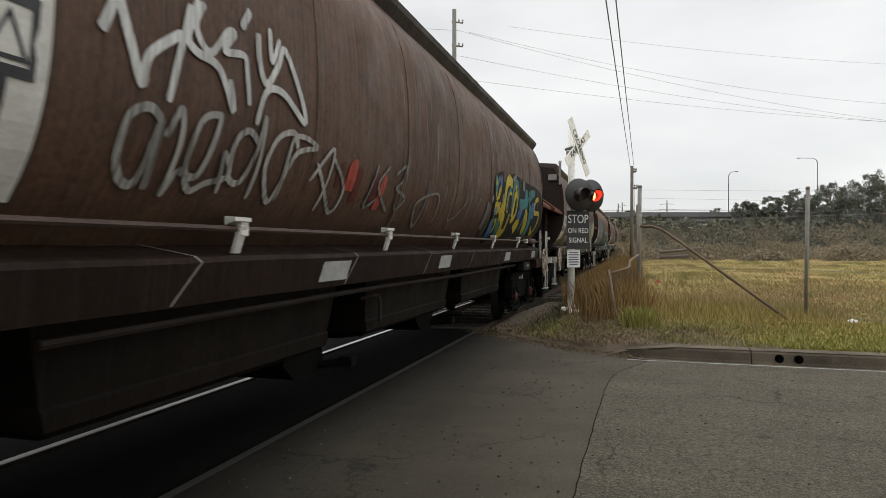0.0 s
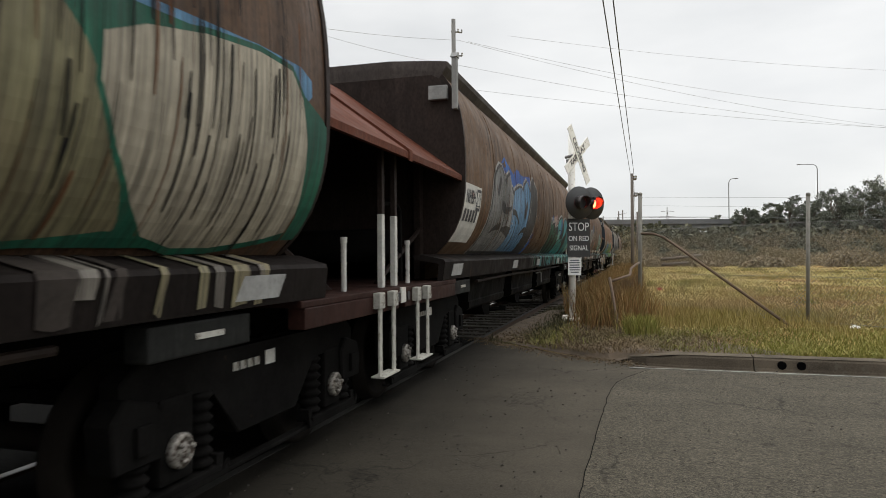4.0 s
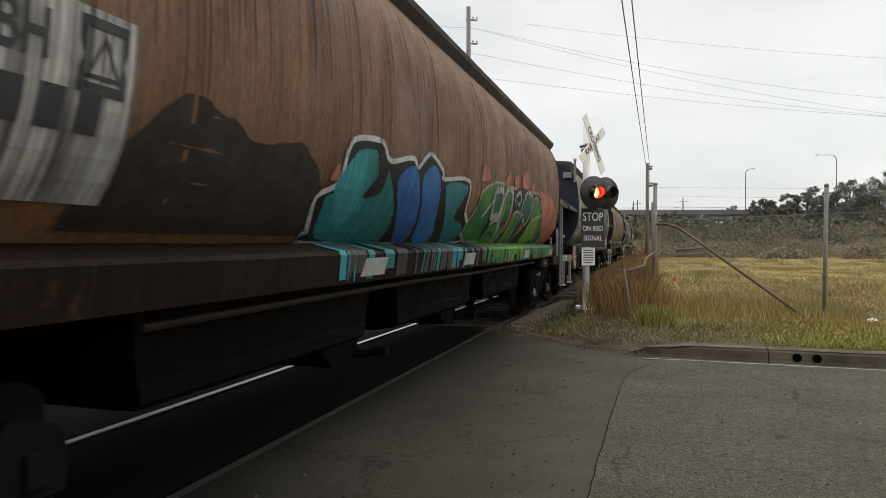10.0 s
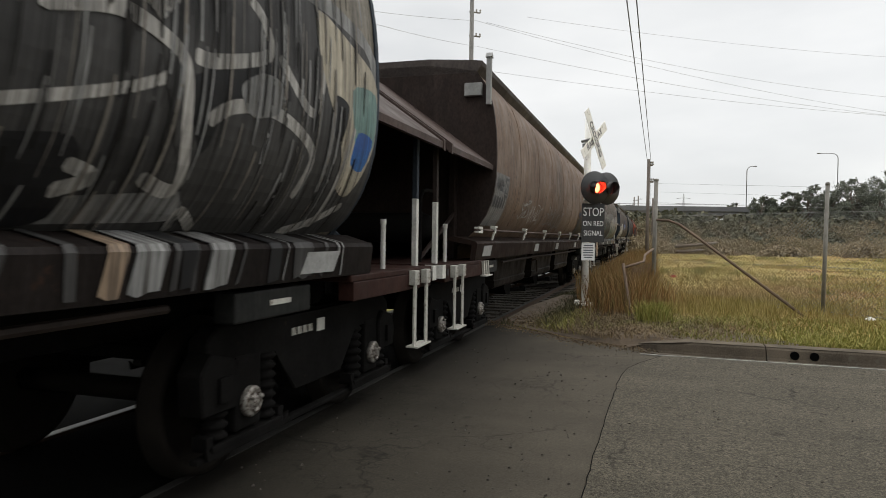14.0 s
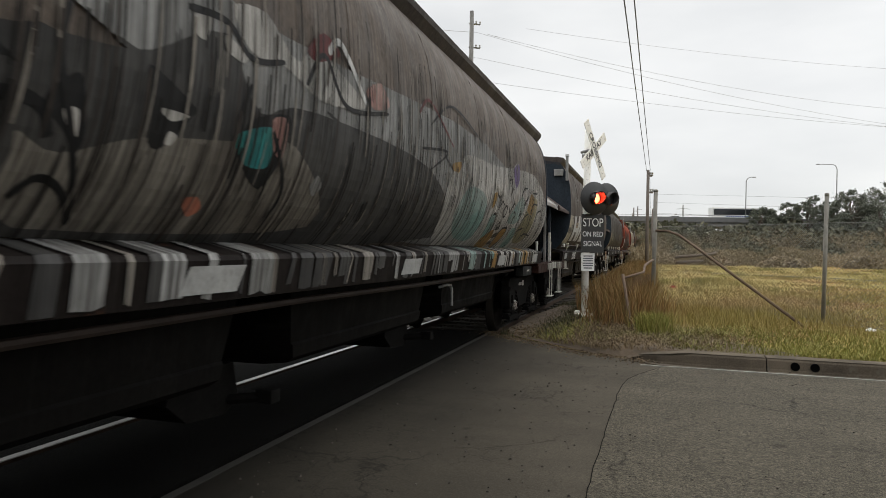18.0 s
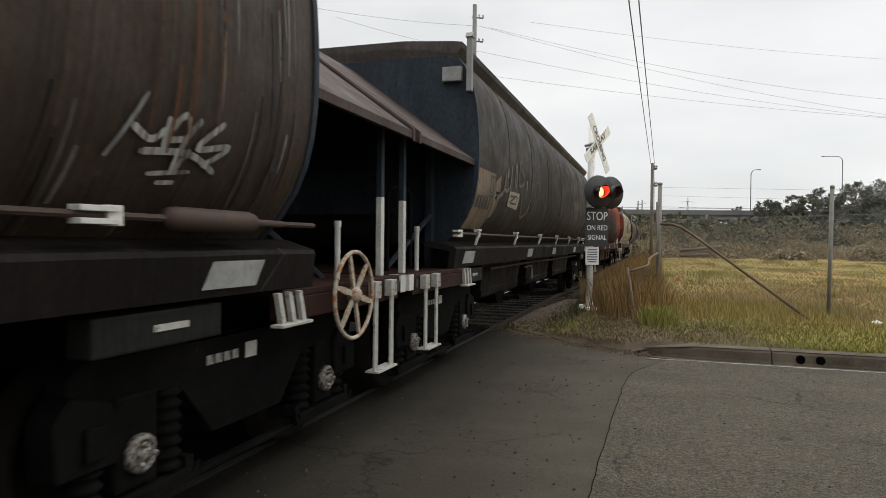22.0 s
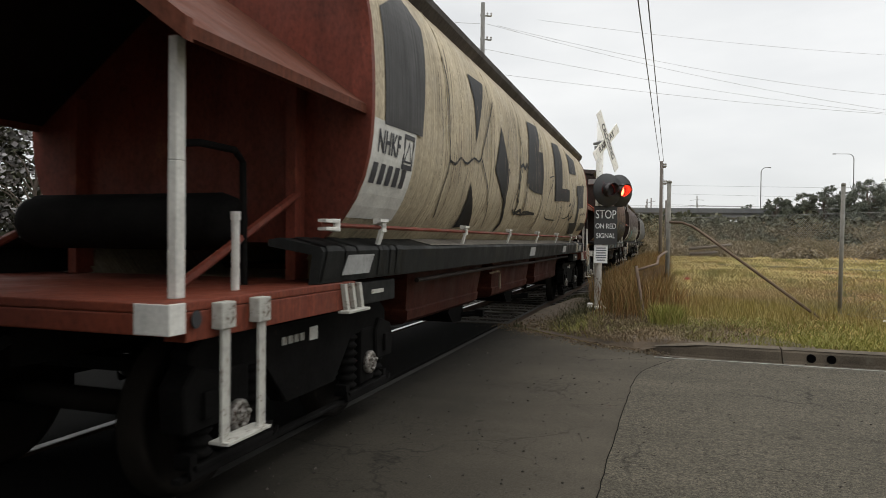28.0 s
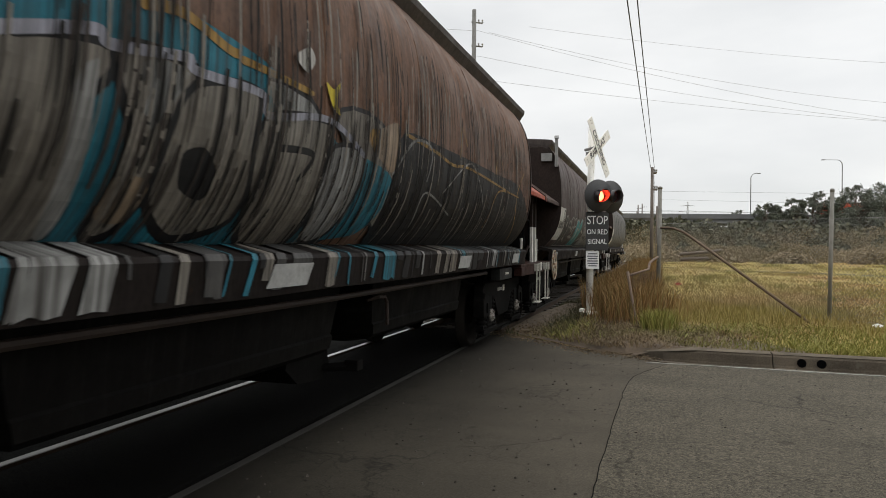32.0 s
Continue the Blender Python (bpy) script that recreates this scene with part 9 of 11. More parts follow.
painted(w, "black", [(10.58, 2.16), (11.12, 2.36), (11.13, 2.18), (11.27, 2.18), (11.37, 1.89), (11.5, 1.91), (11.87, 1.49), (11.34, 1.48), (11.16, 1.62), (10.99, 1.65), (10.99, 1.47), (10.82, 1.47)])
painted(w, "SOOT", [(11.32, 2.08), (11.65, 2.1), (11.92, 2.17), (12.18, 2.32), (12.65, 2.19), (12.57, 2.09), (12.99, 1.92), (13.06, 1.7), (12.85, 1.5), (11.82, 1.49), (11.37, 1.79)])
painted(w, "stone", [(11.14, 2.3), (11.41, 2.37), (11.48, 2.25), (11.53, 2.13), (11.45, 1.91), (11.32, 1.84), (11.2, 2.08)])
painted(w, "SOOT", [(11.13, 2.16), (11.26, 2.29), (11.34, 2.29), (11.32, 2.08), (11.22, 1.97)])
painted(w, "darkgrey", [(11.43, 2.32), (11.55, 2.41), (11.61, 2.29), (11.64, 2.17), (11.55, 2.1), (11.46, 2.2)])
painted(w, "stone", [(11.72, 2.14), (11.88, 2.33), (12.11, 2.39), (12.25, 2.32), (12.51, 2.23), (12.41, 2.06), (12.21, 1.89), (11.79, 1.96), (11.65, 2.07)])
painted(w, "stone", [(11, 2.02), (11.04, 2.02), (11.02, 1.84), (11.04, 1.71), (10.98, 1.76)])
painted(w, "SOOT", [(11.89, 2.03), (12.04, 2.25), (12.25, 2.32), (12.14, 2.09)])
stroke(w, "black", 0.05, [(11.87, 2.18), (12.04, 2.25), (12.27, 2.33)])
stroke(w, "black", 0.07, [(12, 2.49), (12.01, 2.43), (12.01, 2.36)])
stroke(w, "SOOT", 0.07, [(11.71, 1.88), (12.01, 2.07), (12.19, 2.22)])
stroke(w, "SOOT", 0.06, [(13.06, 2.4), (12.97, 2.13), (12.95, 1.89)])
stroke(w, "SOOT", 0.05, [(12.62, 2.18), (12.39, 2), (12.18, 1.81)])
stroke(w, "SOOT", 0.05, [(13.84, 1.52), (13.7, 1.8), (13.73, 2.08)])
stroke(w, "SOOT", 0.03, [(14.78, 2.15), (14.18, 1.99), (13.67, 1.83)])
stroke(w, "WASH", 0.02, [(13.7, 1.8), (14.05, 1.91), (14.62, 2.03)])
stroke(w, "SOOT", 0.05, [(12.29, 2.46), (12.54, 2.4), (12.67, 2.26)])
stroke(w, "cream", 0.028, [(12.1, 2.45), (12.2, 2.4), (12.28, 2.39), (12.41, 2.44), (12.54, 2.37), (12.69, 2.27), (12.85, 2.3), (13.01, 2.36), (13.06, 2.41)])
stroke(w, "cream", 0.026, [(13.06, 2.41), (13.47, 2.5), (13.68, 2.52), (13.83, 2.48), (13.91, 2.29), (14.11, 2.2), (14.25, 2.36), (14.44, 2.59), (14.53, 2.41), (14.6, 2.22), (14.96, 2.15)])
stroke(w, "cream", 0.03, [(14.96, 2.15), (14.74, 1.87), (14.76, 1.67), (14.89, 1.52)])
stroke(w, "stone", 0.02, [(11.93, 2.11), (11.65, 2.08)])
stroke(w, "offwhite", 0.015, [(12.27, 2.4), (12.33, 2.48)])
sill_paint(w, 2.2, 14.8, [HOPR, HOPR, SOOT, HOPR, GRIME], 1005, 0.75)
drips(w, 3.2, 11.4, 1.5, 3.1, [SOOT, GRIME, RUSTRUN, PAINTS[10], S["darkgrey"], S["maroon"], SOOT], 900, 1001, (0.005, 0.02))
drips(w, 8.0, 11.6, 1.6, 2.8, [S["stone"], WASH], 110, 1006, (0.004, 0.016))
drips(w, 11.3, 13.2, 1.5, 2.25, [S["stone"], SOOT, SOOT, GRIME, SOOT, S["grey"]], 300, 1002, (0.004, 0.016))
drips(w, 12.8, 14.6, 1.5, 2.0, [SOOT, WASH, GRIME], 60, 1004, (0.004, 0.014))
# 11: cream side with black block letters
w = add(11, ROOFC, ENDRED, SILLG, HOPR, DECKR, CANB, "A", "red-ended hopper wagon, cream side with big black letters", HUB_STEEL, rear_wheel=True, code="NHKF", panel=WHITE)
painted(w, "darkgrey", [(1.94, 3.07), (2.52, 3.36), (2.87, 3.19), (2.71, 2.27), (1.94, 2.25)], soft=False)
painted(w, "black", [(4.22, 3.13), (4.86, 3.16), (4.59, 2.8), (4.36, 2.45), (4.34, 2.87)], soft=False)
painted(w, "black", [(5.54, 2.8), (5.93, 2.33), (5.75, 1.96), (5.22, 2.26)], soft=False)
painted(w, "black", [(4.24, 2.04), (4.82, 1.61), (4.29, 1.58)], soft=False)
stroke(w, "black", 0.022, [(3.35, 3.08), (3.43, 2.79), (3.44, 2.42), (3.48, 2.17), (3.4, 1.88), (3.49, 1.65)])
stroke(w, "black", 0.025, [(3.48, 2.17), (3.66, 2.16), (3.82, 2.23), (4.03, 2.2), (4.28, 2.28), (4.51, 2.28), (4.68, 2.48), (4.98, 2.81), (5.21, 3.04)])
stroke(w, "black", 0.022, [(4.55, 2.33), (4.99, 1.99), (5.36, 1.6)])
painted(w, "black", [(7.42, 3.18), (8.39, 3.26), (7.84, 2.27), (7.13, 2.26)], soft=False)
stroke(w, "black", 0.02, [(6.58, 2.97), (6.82, 2.5), (6.43, 1.87), (7.68, 1.84)])
painted(w, "black", [(5.58, 2.22), (5.96, 2.35), (5.95, 2.2), (5.92, 2.01), (6.02, 1.83), (6.15, 1.72), (6.18, 1.64), (6.08, 1.56), (6.04, 1.56), (6.07, 1.68), (5.86, 1.89), (5.76, 2.01), (5.67, 2.1)], soft=False)
painted(w, "black", [(7.26, 2.74), (7.75, 2.8), (8.49, 2.85), (8.52, 2.57), (8.42, 2.18), (7.65, 2.17), (7.28, 2.2), (7.28, 2.36), (7.67, 2.4), (7.7, 2.66), (7.56, 2.66), (7.28, 2.63)], soft=False)
stroke(w, "black", 0.05, [(6.65, 2.58), (6.66, 2.45), (6.82, 2.48), (6.97, 2.45), (7.09, 2.52), (7.15, 2.48), (7.44, 2.53), (7.57, 2.43)])
stroke(w, "black", 0.05, [(6.62, 2.39), (6.62, 2.13), (6.61, 2), (6.69, 1.96), (6.62, 1.82), (6.93, 1.87), (7.07, 1.82), (7.28, 1.86), (7.62, 1.86), (8.05, 1.86)])
stroke(w, "black", 0.025, [(7.15, 2.48), (7.15, 2.12), (7.16, 1.9), (7.06, 1.93)])
painted(w, "black", [(9.73, 3.19), (10.66, 3.27), (10.74, 2.93), (10.6, 2.44), (11.65, 2.49), (11.67, 2.25), (10.43, 2.19), (9.76, 2.15), (9.74, 2.58)], soft=False)
stroke(w, "black", 0.04, [(8.47, 2.21), (8.4, 1.78), (8.46, 1.54)])
stroke(w, "black", 0.022, [(9.12, 2.51), (9.57, 2.55), (9.02, 2.17), (9.04, 1.85), (10.11, 1.83)])
painted(w, "black", [(11.76, 3.27), (12.96, 3.23), (12.83, 2.89), (11.7, 2.83)], soft=False)
stroke(w, "black", 0.022, [(11.91, 2.73), (12.36, 2.4), (11.77, 1.98), (10.97, 1.88)])
stroke(w, "black", 0.035, [(10.63, 2.22), (10.66, 1.63)])
painted(w, "black", [(12.91, 2.67), (14.31, 2.77), (13.95, 2.26), (13.09, 2.19), (13.36, 2.43), (12.81, 2.45)], soft=False)
stroke(w, "black", 0.03, [(13.27, 2.15), (13.37, 1.72)])
painted(w, "black", [(12.26, 1.83), (13.45, 1.87), (13.65, 1.63), (12.79, 1.62)], soft=False)
painted(w, "black", [(13.05, 2.63), (13.15, 2.67), (13.13, 2.48), (13.98, 2.53), (13.98, 2.81), (14.15, 2.76), (14.12, 2.23), (13.32, 2.18), (13.29, 2.02), (13.31, 1.66), (13, 1.58), (13.02, 1.92), (13.04, 2.25)], soft=False)
painted(w, "black", [(14.04, 1.89), (15.06, 1.89), (15.06, 1.73), (13.97, 1.69)], soft=False)
stroke(w, "black", 0.045, [(11.68, 1.95), (11.79, 1.98), (11.9, 1.9), (12.01, 1.89), (12.08, 1.95), (12.15, 1.93), (12.32, 2.01), (12.35, 2.19), (12.46, 2.25), (12.5, 2.42)])
painted(w, "black", [(11.59, 2.15), (11.86, 2.24), (11.84, 2.16), (11.73, 2.16), (11.59, 2.13)], soft=False)
stroke(w, "black", 0.02, [(14.31, 3.04), (14.68, 2.8), (14.65, 2.43), (14.6, 2.07)])
stroke(w, "black", 0.03, [(13.64, 1.78), (13.63, 2.01), (13.72, 2.06), (13.86, 2.06), (14, 2.1), (14.18, 2.07), (14.34, 2.13), (14.56, 2.09)])
stroke(w, "black", 0.02, [(13.56, 2.78), (13.58, 2.66)])
sill_top(w, 3.3, 13.2, WASH)
sill_paint(w, 13.75, 14.2, [S["cream"]], 111, 1.0)
sill_paint(w, 1.3, 2.6, [SILLG], 112, 1.0)
drips(w, 3.0, 11.4, 1.5, 3.2, [S["tan"], GRIME, UMBER], 330, 1011, (0.004, 0.014))
drips(w, 11.4, 14.9, 1.5, 3.3, [S["tan"], S["cream"]], 40, 1012, (0.005, 0.014))
# 12: orange, blue and pale letters
w = add(12, ROOFC, ENDC, SILLD, HOPD, DECKC, CANR, "B", "brown hopper wagon with orange, blue and pale grey graffiti", front_wheel=True, code="NHBH", posts=WHITE)
painted(w, "yellow", [(1.94, 1.54), (1.94, 1.6), (1.96, 1.62), (2.09, 1.54), (2, 1.55), (2.04, 1.47), (1.94, 1.52), (1.95, 1.47)])
painted(w, "tan", [(2.62, 2.14), (2.83, 2.26), (3, 2.34), (3.22, 2.19), (2.95, 1.92), (2.65, 2.03)])
painted(w, "ochre", [(2.65, 1.82), (2.74, 2), (3.04, 2.11), (2.93, 1.84), (2.8, 1.65), (2.56, 1.61)])
painted(w, "tan", [(2.78, 1.47), (2.64, 1.72), (2.99, 1.85), (3.34, 1.48)])
painted(w, "orange", [(2.55, 1.49), (2.65, 1.59), (2.91, 1.62), (3, 1.47)])
painted(w, "petrol", [(2.88, 1.64), (3.2, 1.82), (3.88, 1.71), (3.34, 1.48), (3.04, 1.47)])
painted(w, "petrol", [(3.64, 1.91), (4.22, 2.14), (4.24, 1.73), (3.78, 1.5), (3.34, 1.5), (3.23, 1.79)])
painted(w, "black", [(3.14, 1.9), (3.41, 2.17), (4.23, 2.2), (3.93, 2.07), (3.59, 1.98)])
painted(w, "offwhite", [(3.32, 1.99), (3.52, 2.16), (3.7, 2.18), (3.59, 1.99)])
stroke(w, "ochre", 0.045, [(3.25, 2.19), (3.4, 2.25), (3.76, 2.29), (4.31, 2.18)])
stroke(w, "yellow", 0.04, [(3.9, 2.3), (3.95, 2.54)])
stroke(w, "yellow", 0.035, [(4.33, 2.3), (4.28, 2.45), (4.64, 2.35)])
stroke(w, "yellow", 0.04, [(5, 2.29), (5.18, 2.54)])
painted(w, "offwhite", [(3.13, 2.41), (3.26, 2.44), (3.31, 2.34), (3.17, 2.29)])
painted(w, "ochre", [(2.76, 2.2), (3, 2.38), (3, 2.28), (2.84, 2.18)])
painted(w, "petrol", [(4.31, 2.11), (4.94, 2.34), (5.62, 2.21), (4.79, 2.09)])
painted(w, "pink", [(4.42, 1.49), (4.04, 1.67), (4.34, 1.73), (4.7, 1.49)])
painted(w, "stone", [(4.84, 1.49), (4.34, 1.92), (4.69, 2.13), (5.18, 2.11), (5.32, 1.66), (5.41, 1.5)], "black", 0.035)
painted(w, "stone", [(5.6, 1.5), (5.22, 2.03), (5.64, 2.2), (6.11, 2.01), (6.5, 1.51)], "black", 0.03)
painted(w, "grey", [(6.67, 1.51), (6.07, 2.01), (6.77, 2.2), (7.25, 1.95), (7.33, 1.52)], "black", 0.03)
painted(w, "petrol", [(6.63, 2.19), (6.79, 2.41), (7.72, 2.36), (8.16, 2.17)])
painted(w, "grey", [(7.78, 1.52), (7.26, 2.14), (8.21, 2.25), (9.02, 1.54)], "black", 0.03)
painted(w, "stone", [(9.66, 1.54), (8.56, 2.2), (9.22, 2.29), (10.43, 1.6)], "black", 0.03)
painted(w, "petrol", [(6.28, 2.14), (6.7, 2.32), (6.81, 2.2), (7.19, 2.23), (7.7, 2.25), (7.77, 2.35), (7.9, 2.13), (8.45, 2.2), (8.55, 2.08), (8.98, 2.04), (9.53, 1.94), (9.41, 1.59), (8.86, 1.49), (6.52, 1.47)])
painted(w, "petrol", [(6.91, 2.27), (7.22, 2.31), (7.72, 2.29), (7.78, 2.19), (7.2, 2.2), (6.81, 2.2)])
painted(w, "black", [(9.56, 1.5), (9.51, 1.93), (9.67, 2.32), (10.94, 2.34), (12.83, 2.32), (14.36, 2.24), (15.06, 1.49), (9.76, 1.47)])
painted(w, "stone", [(6.29, 2.01), (6.5, 2.1), (6.74, 2.14), (6.79, 2.08), (6.67, 1.89), (6.76, 1.49), (6.51, 1.48)], "black", 0.045)
painted(w, "grey", [(6.66, 1.99), (6.74, 2.1), (6.75, 1.93), (6.8, 1.51), (6.73, 1.51)])
painted(w, "stone", [(6.84, 2.15), (7.2, 2.18), (7.24, 2.1), (7.13, 1.89), (7.08, 1.54), (6.96, 1.51), (6.96, 1.86)], "black", 0.045)
painted(w, "grey", [(6.95, 2.14), (7.2, 2.16), (7.03, 1.9)])
painted(w, "stone", [(7.26, 2.11), (7.69, 2.18), (7.71, 1.92), (7.77, 1.59), (7.45, 1.5), (7.17, 1.64), (7.16, 1.89)], "black", 0.04)
painted(w, "black", [(7.25, 1.84), (7.38, 1.88), (7.52, 1.77), (7.48, 1.66), (7.3, 1.7)])
painted(w, "stone", [(7.8, 2.07), (8.45, 2.16), (8.45, 1.93), (8.46, 1.49), (8, 1.48), (7.81, 1.74)], "black", 0.04)
stroke(w, "black", 0.04, [(7.94, 1.96), (8.3, 1.97), (8.2, 1.81)])
painted(w, "grey", [(8.55, 2.04), (8.96, 2.03), (8.9, 1.57), (8.64, 1.49), (8.47, 1.8)], "black", 0.03)
painted(w, "tan", [(6.94, 1.56), (6.94, 1.71), (7.12, 1.71), (7.1, 1.55)])
stroke(w, "lilac", 0.045, [(6.33, 2.08), (6.71, 2.19), (6.79, 2.16), (7.19, 2.22), (7.24, 2.18), (7.73, 2.19), (7.82, 2.1), (8.45, 2.19), (9, 2.04)])
stroke(w, "ochre", 0.05, [(6.91, 2.35), (7.15, 2.39), (7.45, 2.33), (7.54, 2.33)])
stroke(w, "ochre", 0.04, [(7.54, 2.31), (7.82, 2.31), (8.24, 2.3)])
painted(w, "yellow", [(8.38, 2.4), (8.48, 2.38), (8.57, 2.44), (8.52, 2.32), (8.57, 2.24), (8.46, 2.28)])
painted(w, "tan", [(9.01, 2.19), (9.21, 2.27), (9.52, 2.36), (9.59, 2.16), (9.47, 1.99), (9.07, 2.12)])
painted(w, "ochre", [(9, 2.21), (9.14, 2.26), (9.22, 2.19), (9.13, 2.09)])
painted(w, "offwhite", [(8.04, 2.46), (8.19, 2.55), (8.25, 2.49), (8.16, 2.4)])
stroke(w, "ochre", 0.03, [(9.68, 2.31), (10.44, 2.27), (10.96, 2.22), (11.6, 2.25), (13.54, 2.16)])
stroke(w, "grey", 0.025, [(9.49, 1.98), (9.87, 2.28), (10.31, 2.28), (10.26, 2)])
stroke(w, "grey", 0.02, [(10.74, 1.94), (11.59, 2.31), (12.26, 1.93)])
stroke(w, "ochre", 0.025, [(12.63, 1.68), (12.89, 2.12), (14.15, 2.14)])
stroke(w, "ochre", 0.03, [(14.51, 1.5), (14.01, 2.11), (14.46, 2.51)])
stroke(w, "ochre", 0.025, [(11.17, 2.32), (11.24, 2.63), (11.43, 2.46)])
stroke(w, "ochre", 0.025, [(12.69, 2.31), (12.84, 2.59), (13.14, 2.39)])
stroke(w, "grey", 0.02, [(10.26, 1.62), (10.29, 1.91), (11.13, 1.76)])
sill_paint(w, 2.9, 4.4, [S["ochre"], S["orange"]], 125)
sill_paint(w, 4.4, 6.2, [S["petrol"], S["petrol"], S["petrol"]], 126)
sill_paint(w, 6.2, 14.8, [S["stone"], S["darkgrey"], S["black"], S["grey"], S["black"], S["darkgrey"], S["petrol"]], 124)
drips(w, 3.0, 14.9, 1.5, 3.1, [SOOT, SOOT, GRIME, WASH], 900, 1021, (0.006, 0.028))
# 13: brown with white tags
w = add(13, ROOFC, ENDC, SILLD, HOPD, DECKC, CAND, "B", "chocolate brown hopper wagon with white wild-style tags", front_wheel=True, code="")
graffiti(w, 2.7, 6.4, 1.5, 2.1, [S["darkgrey"], PAINTS[13], S["aqua"], S["darkgrey"]], S["offwhite"], S["black"], 131, 7, "white outlined tags", None, 0.03)
graffiti(w, 6.8, 14.4, 1.5, 2.3, [S["grey"], S["offwhite"]], S["darkgrey"], S["offwhite"], 132, 9, "", S["grey"], 0.03)
drips(w, 2.6, 14.9, 1.5, 3.0, [WASH, GRIME, SOOT], 420, 1031)
# 14: pale grey last wagon
w = add(14, ROOFC, ENDC, SILLD, HOPD, DECKC, CAND, "B", "pale weathered grey hopper wagon at the tail of the train", code="")
drips(w, 2.6, 14.9, 1.5, 3.2, [GRIME, SOOT, WASH], 320, 1041)

# ---- crossing signal ----
MAST = Vector((-1.31, 14.22, 0.0))
view = Vector((1.31, -14.22, 0)).normalized()


def facing(turn, x, y, z):
    """A pose at (x, y, z) on the mast whose local -y looks back to the road, turned right by some degrees."""
    a = math.degrees(math.atan2(view.x, -view.y))
    return Matrix.Translation(MAST) @ pose(0, 0, 0, 0, 0, a) @ pose(x, y, z, 0, 0, turn)


sig = tagged(empty("crossing_signal", Matrix.Identity(4)), "railway crossing signal mast with crossbuck, red lamps and stop board", "crossing signal")
bm = bmesh.new()
tube(bm, [(0, 0, 0), (0, 0, 2.4), (0.015, 0, 3.95)], 0.075, 16, 0.07)
mast = part("mast", bm, WHITE_OLD, sig, "white steel mast, paint flaking off", True, Matrix.Translation(MAST))
bm = bmesh.new()
box(bm, -0.2, 0.17, -0.16, 0.16, -0.05, 0.10, 0.015)
box(bm, -0.2, -0.06, -0.12, 0.06, 0.10, 0.15, 0.01)
part("base", bm, WHITE_OLD, sig, "", False, Matrix.Translation(MAST))
bm = bmesh.new()
for sx in (-0.09, 0.09):
    tube(bm, [(sx, -0.09, 0.10), (sx, -0.09, 0.16)], 0.02, 6)
part("anchor_bolts", bm, GALV, sig, "", False, Matrix.Translation(MAST))
cb = facing(60, 0.13, -0.05, 3.52)
for ang, ln, txt in ((-55, 1.36, "CROSSING"), (37, 1.20, "RAILWAY")):
    bm = bmesh.new()
    box(bm, -ln / 2, ln / 2, -0.012 - (0.03 if ang < 0 else 0), 0.0 - (0.03 if ang < 0 else 0), -0.1, 0.1, 0.004)
    arm = part("crossbuck_board", bm, WHITE_OLD, sig, "white crossbuck board with black letters", False, cb @ Matrix.Rotation(radians(-ang), 4, "Y"))
    letters("board_letters", txt, 0.17, INK, arm, pose(0, -0.0145 - (0.03 if ang < 0 else 0), 0, 90, 0, 0), thick=0.003)
bm = bmesh.new()
box(bm, -0.10, 0.02, -0.08, 0.08, 3.36, 3.44, 0.01)
tube(bm, [(-0.12, -0.05, 3.48), (0.1, -0.12, 3.52)], 0.03, 6)
part("clamp", bm, GALV, sig, "", False, Matrix.Translation(MAST))


def lamp_head(m, turn_label):
    """Black target board with hood, lens and bulb; an added swinging plate makes it flash."""
    bm = bmesh.new()
    n = 32
    lathe(bm, [(0.335, 0.0), (0.34, 0.012), (0.33, 0.02), (0.0, 0.021)], n, lambda r, h, c, s: (r * c, h, r * s))
    head = part("target_board", bm, SIGN_BLACK, sig, "black round lamp target board", True, m)
    bm = bmesh.new()
    prof = [(0.125, -0.22), (0.135, -0.01), (0.14, -0.01), (0.13, -0.23)]
    for i in range(n):
        a0, a1 = 2 * math.pi * i / n, 2 * math.pi * (i + 1) / n
        for (r0, h0), (r1, h1) in zip(prof, prof[1:] + prof[:1]):
            q = []
            for r, h, a in ((r0, h0, a0), (r1, h1, a0), (r1, h1, a1), (r0, h0, a1)):
                cut = 0.12 * max(0, -math.sin(a)) if h < -0.15 else 0
                q.append(bm.verts.new((r * math.cos(a), h + cut, r * math.sin(a))))
            bm.faces.new(q)
    bmesh.ops.remove_doubles(bm, verts=bm.verts[:], dist=1e-5)
    part("hood", bm, HOOD, head, "black tubular lamp hood", True)
    bm = bmesh.new()
    lathe(bm, [(0.118, 0.0), (0.10, -0.012), (0.06, -0.02), (0.0, -0.022)], n, lambda r, h, c, s: (r * c, h, r * s))
    part("lens", bm, LENS, head, "glowing red lens", True)
    bm = bmesh.new()
    lathe(bm, [(0.075, -0.024), (0.05, -0.03), (0.0, -0.032)], n, lambda r, h, c, s: (r * c, h, r * s))
    part("bulb_glare", bm, CORE, head, "bright pale centre of the lens", True)
    # Added plate, no part of the lamp: swings over the lens to flash it.
    bm = bmesh.new()
    lathe(bm, [(0.131, 0.0), (0.131, 0.004)], n, lambda r, h, c, s: (r * c, h, r * s - 0.124))
    sh = part("shutter", bm, SIGN_BLACK, head, "added black plate that covers the lens between flashes", False, pose(0, -0.036, 0.124))
    bm = bmesh.new()
    lathe(bm, [(0.16, 0.02), (0.15, 0.16), (0.05, 0.18)], 20, lambda r, h, c, s: (r * c, h, r * s))
    part("lamp_case", bm, SIGN_BLACK, head, "", True)
    return sh


HOOD = plain("hood_black", (0.07, 0.062, 0.062), 0.45, var=0.2, scale=6)
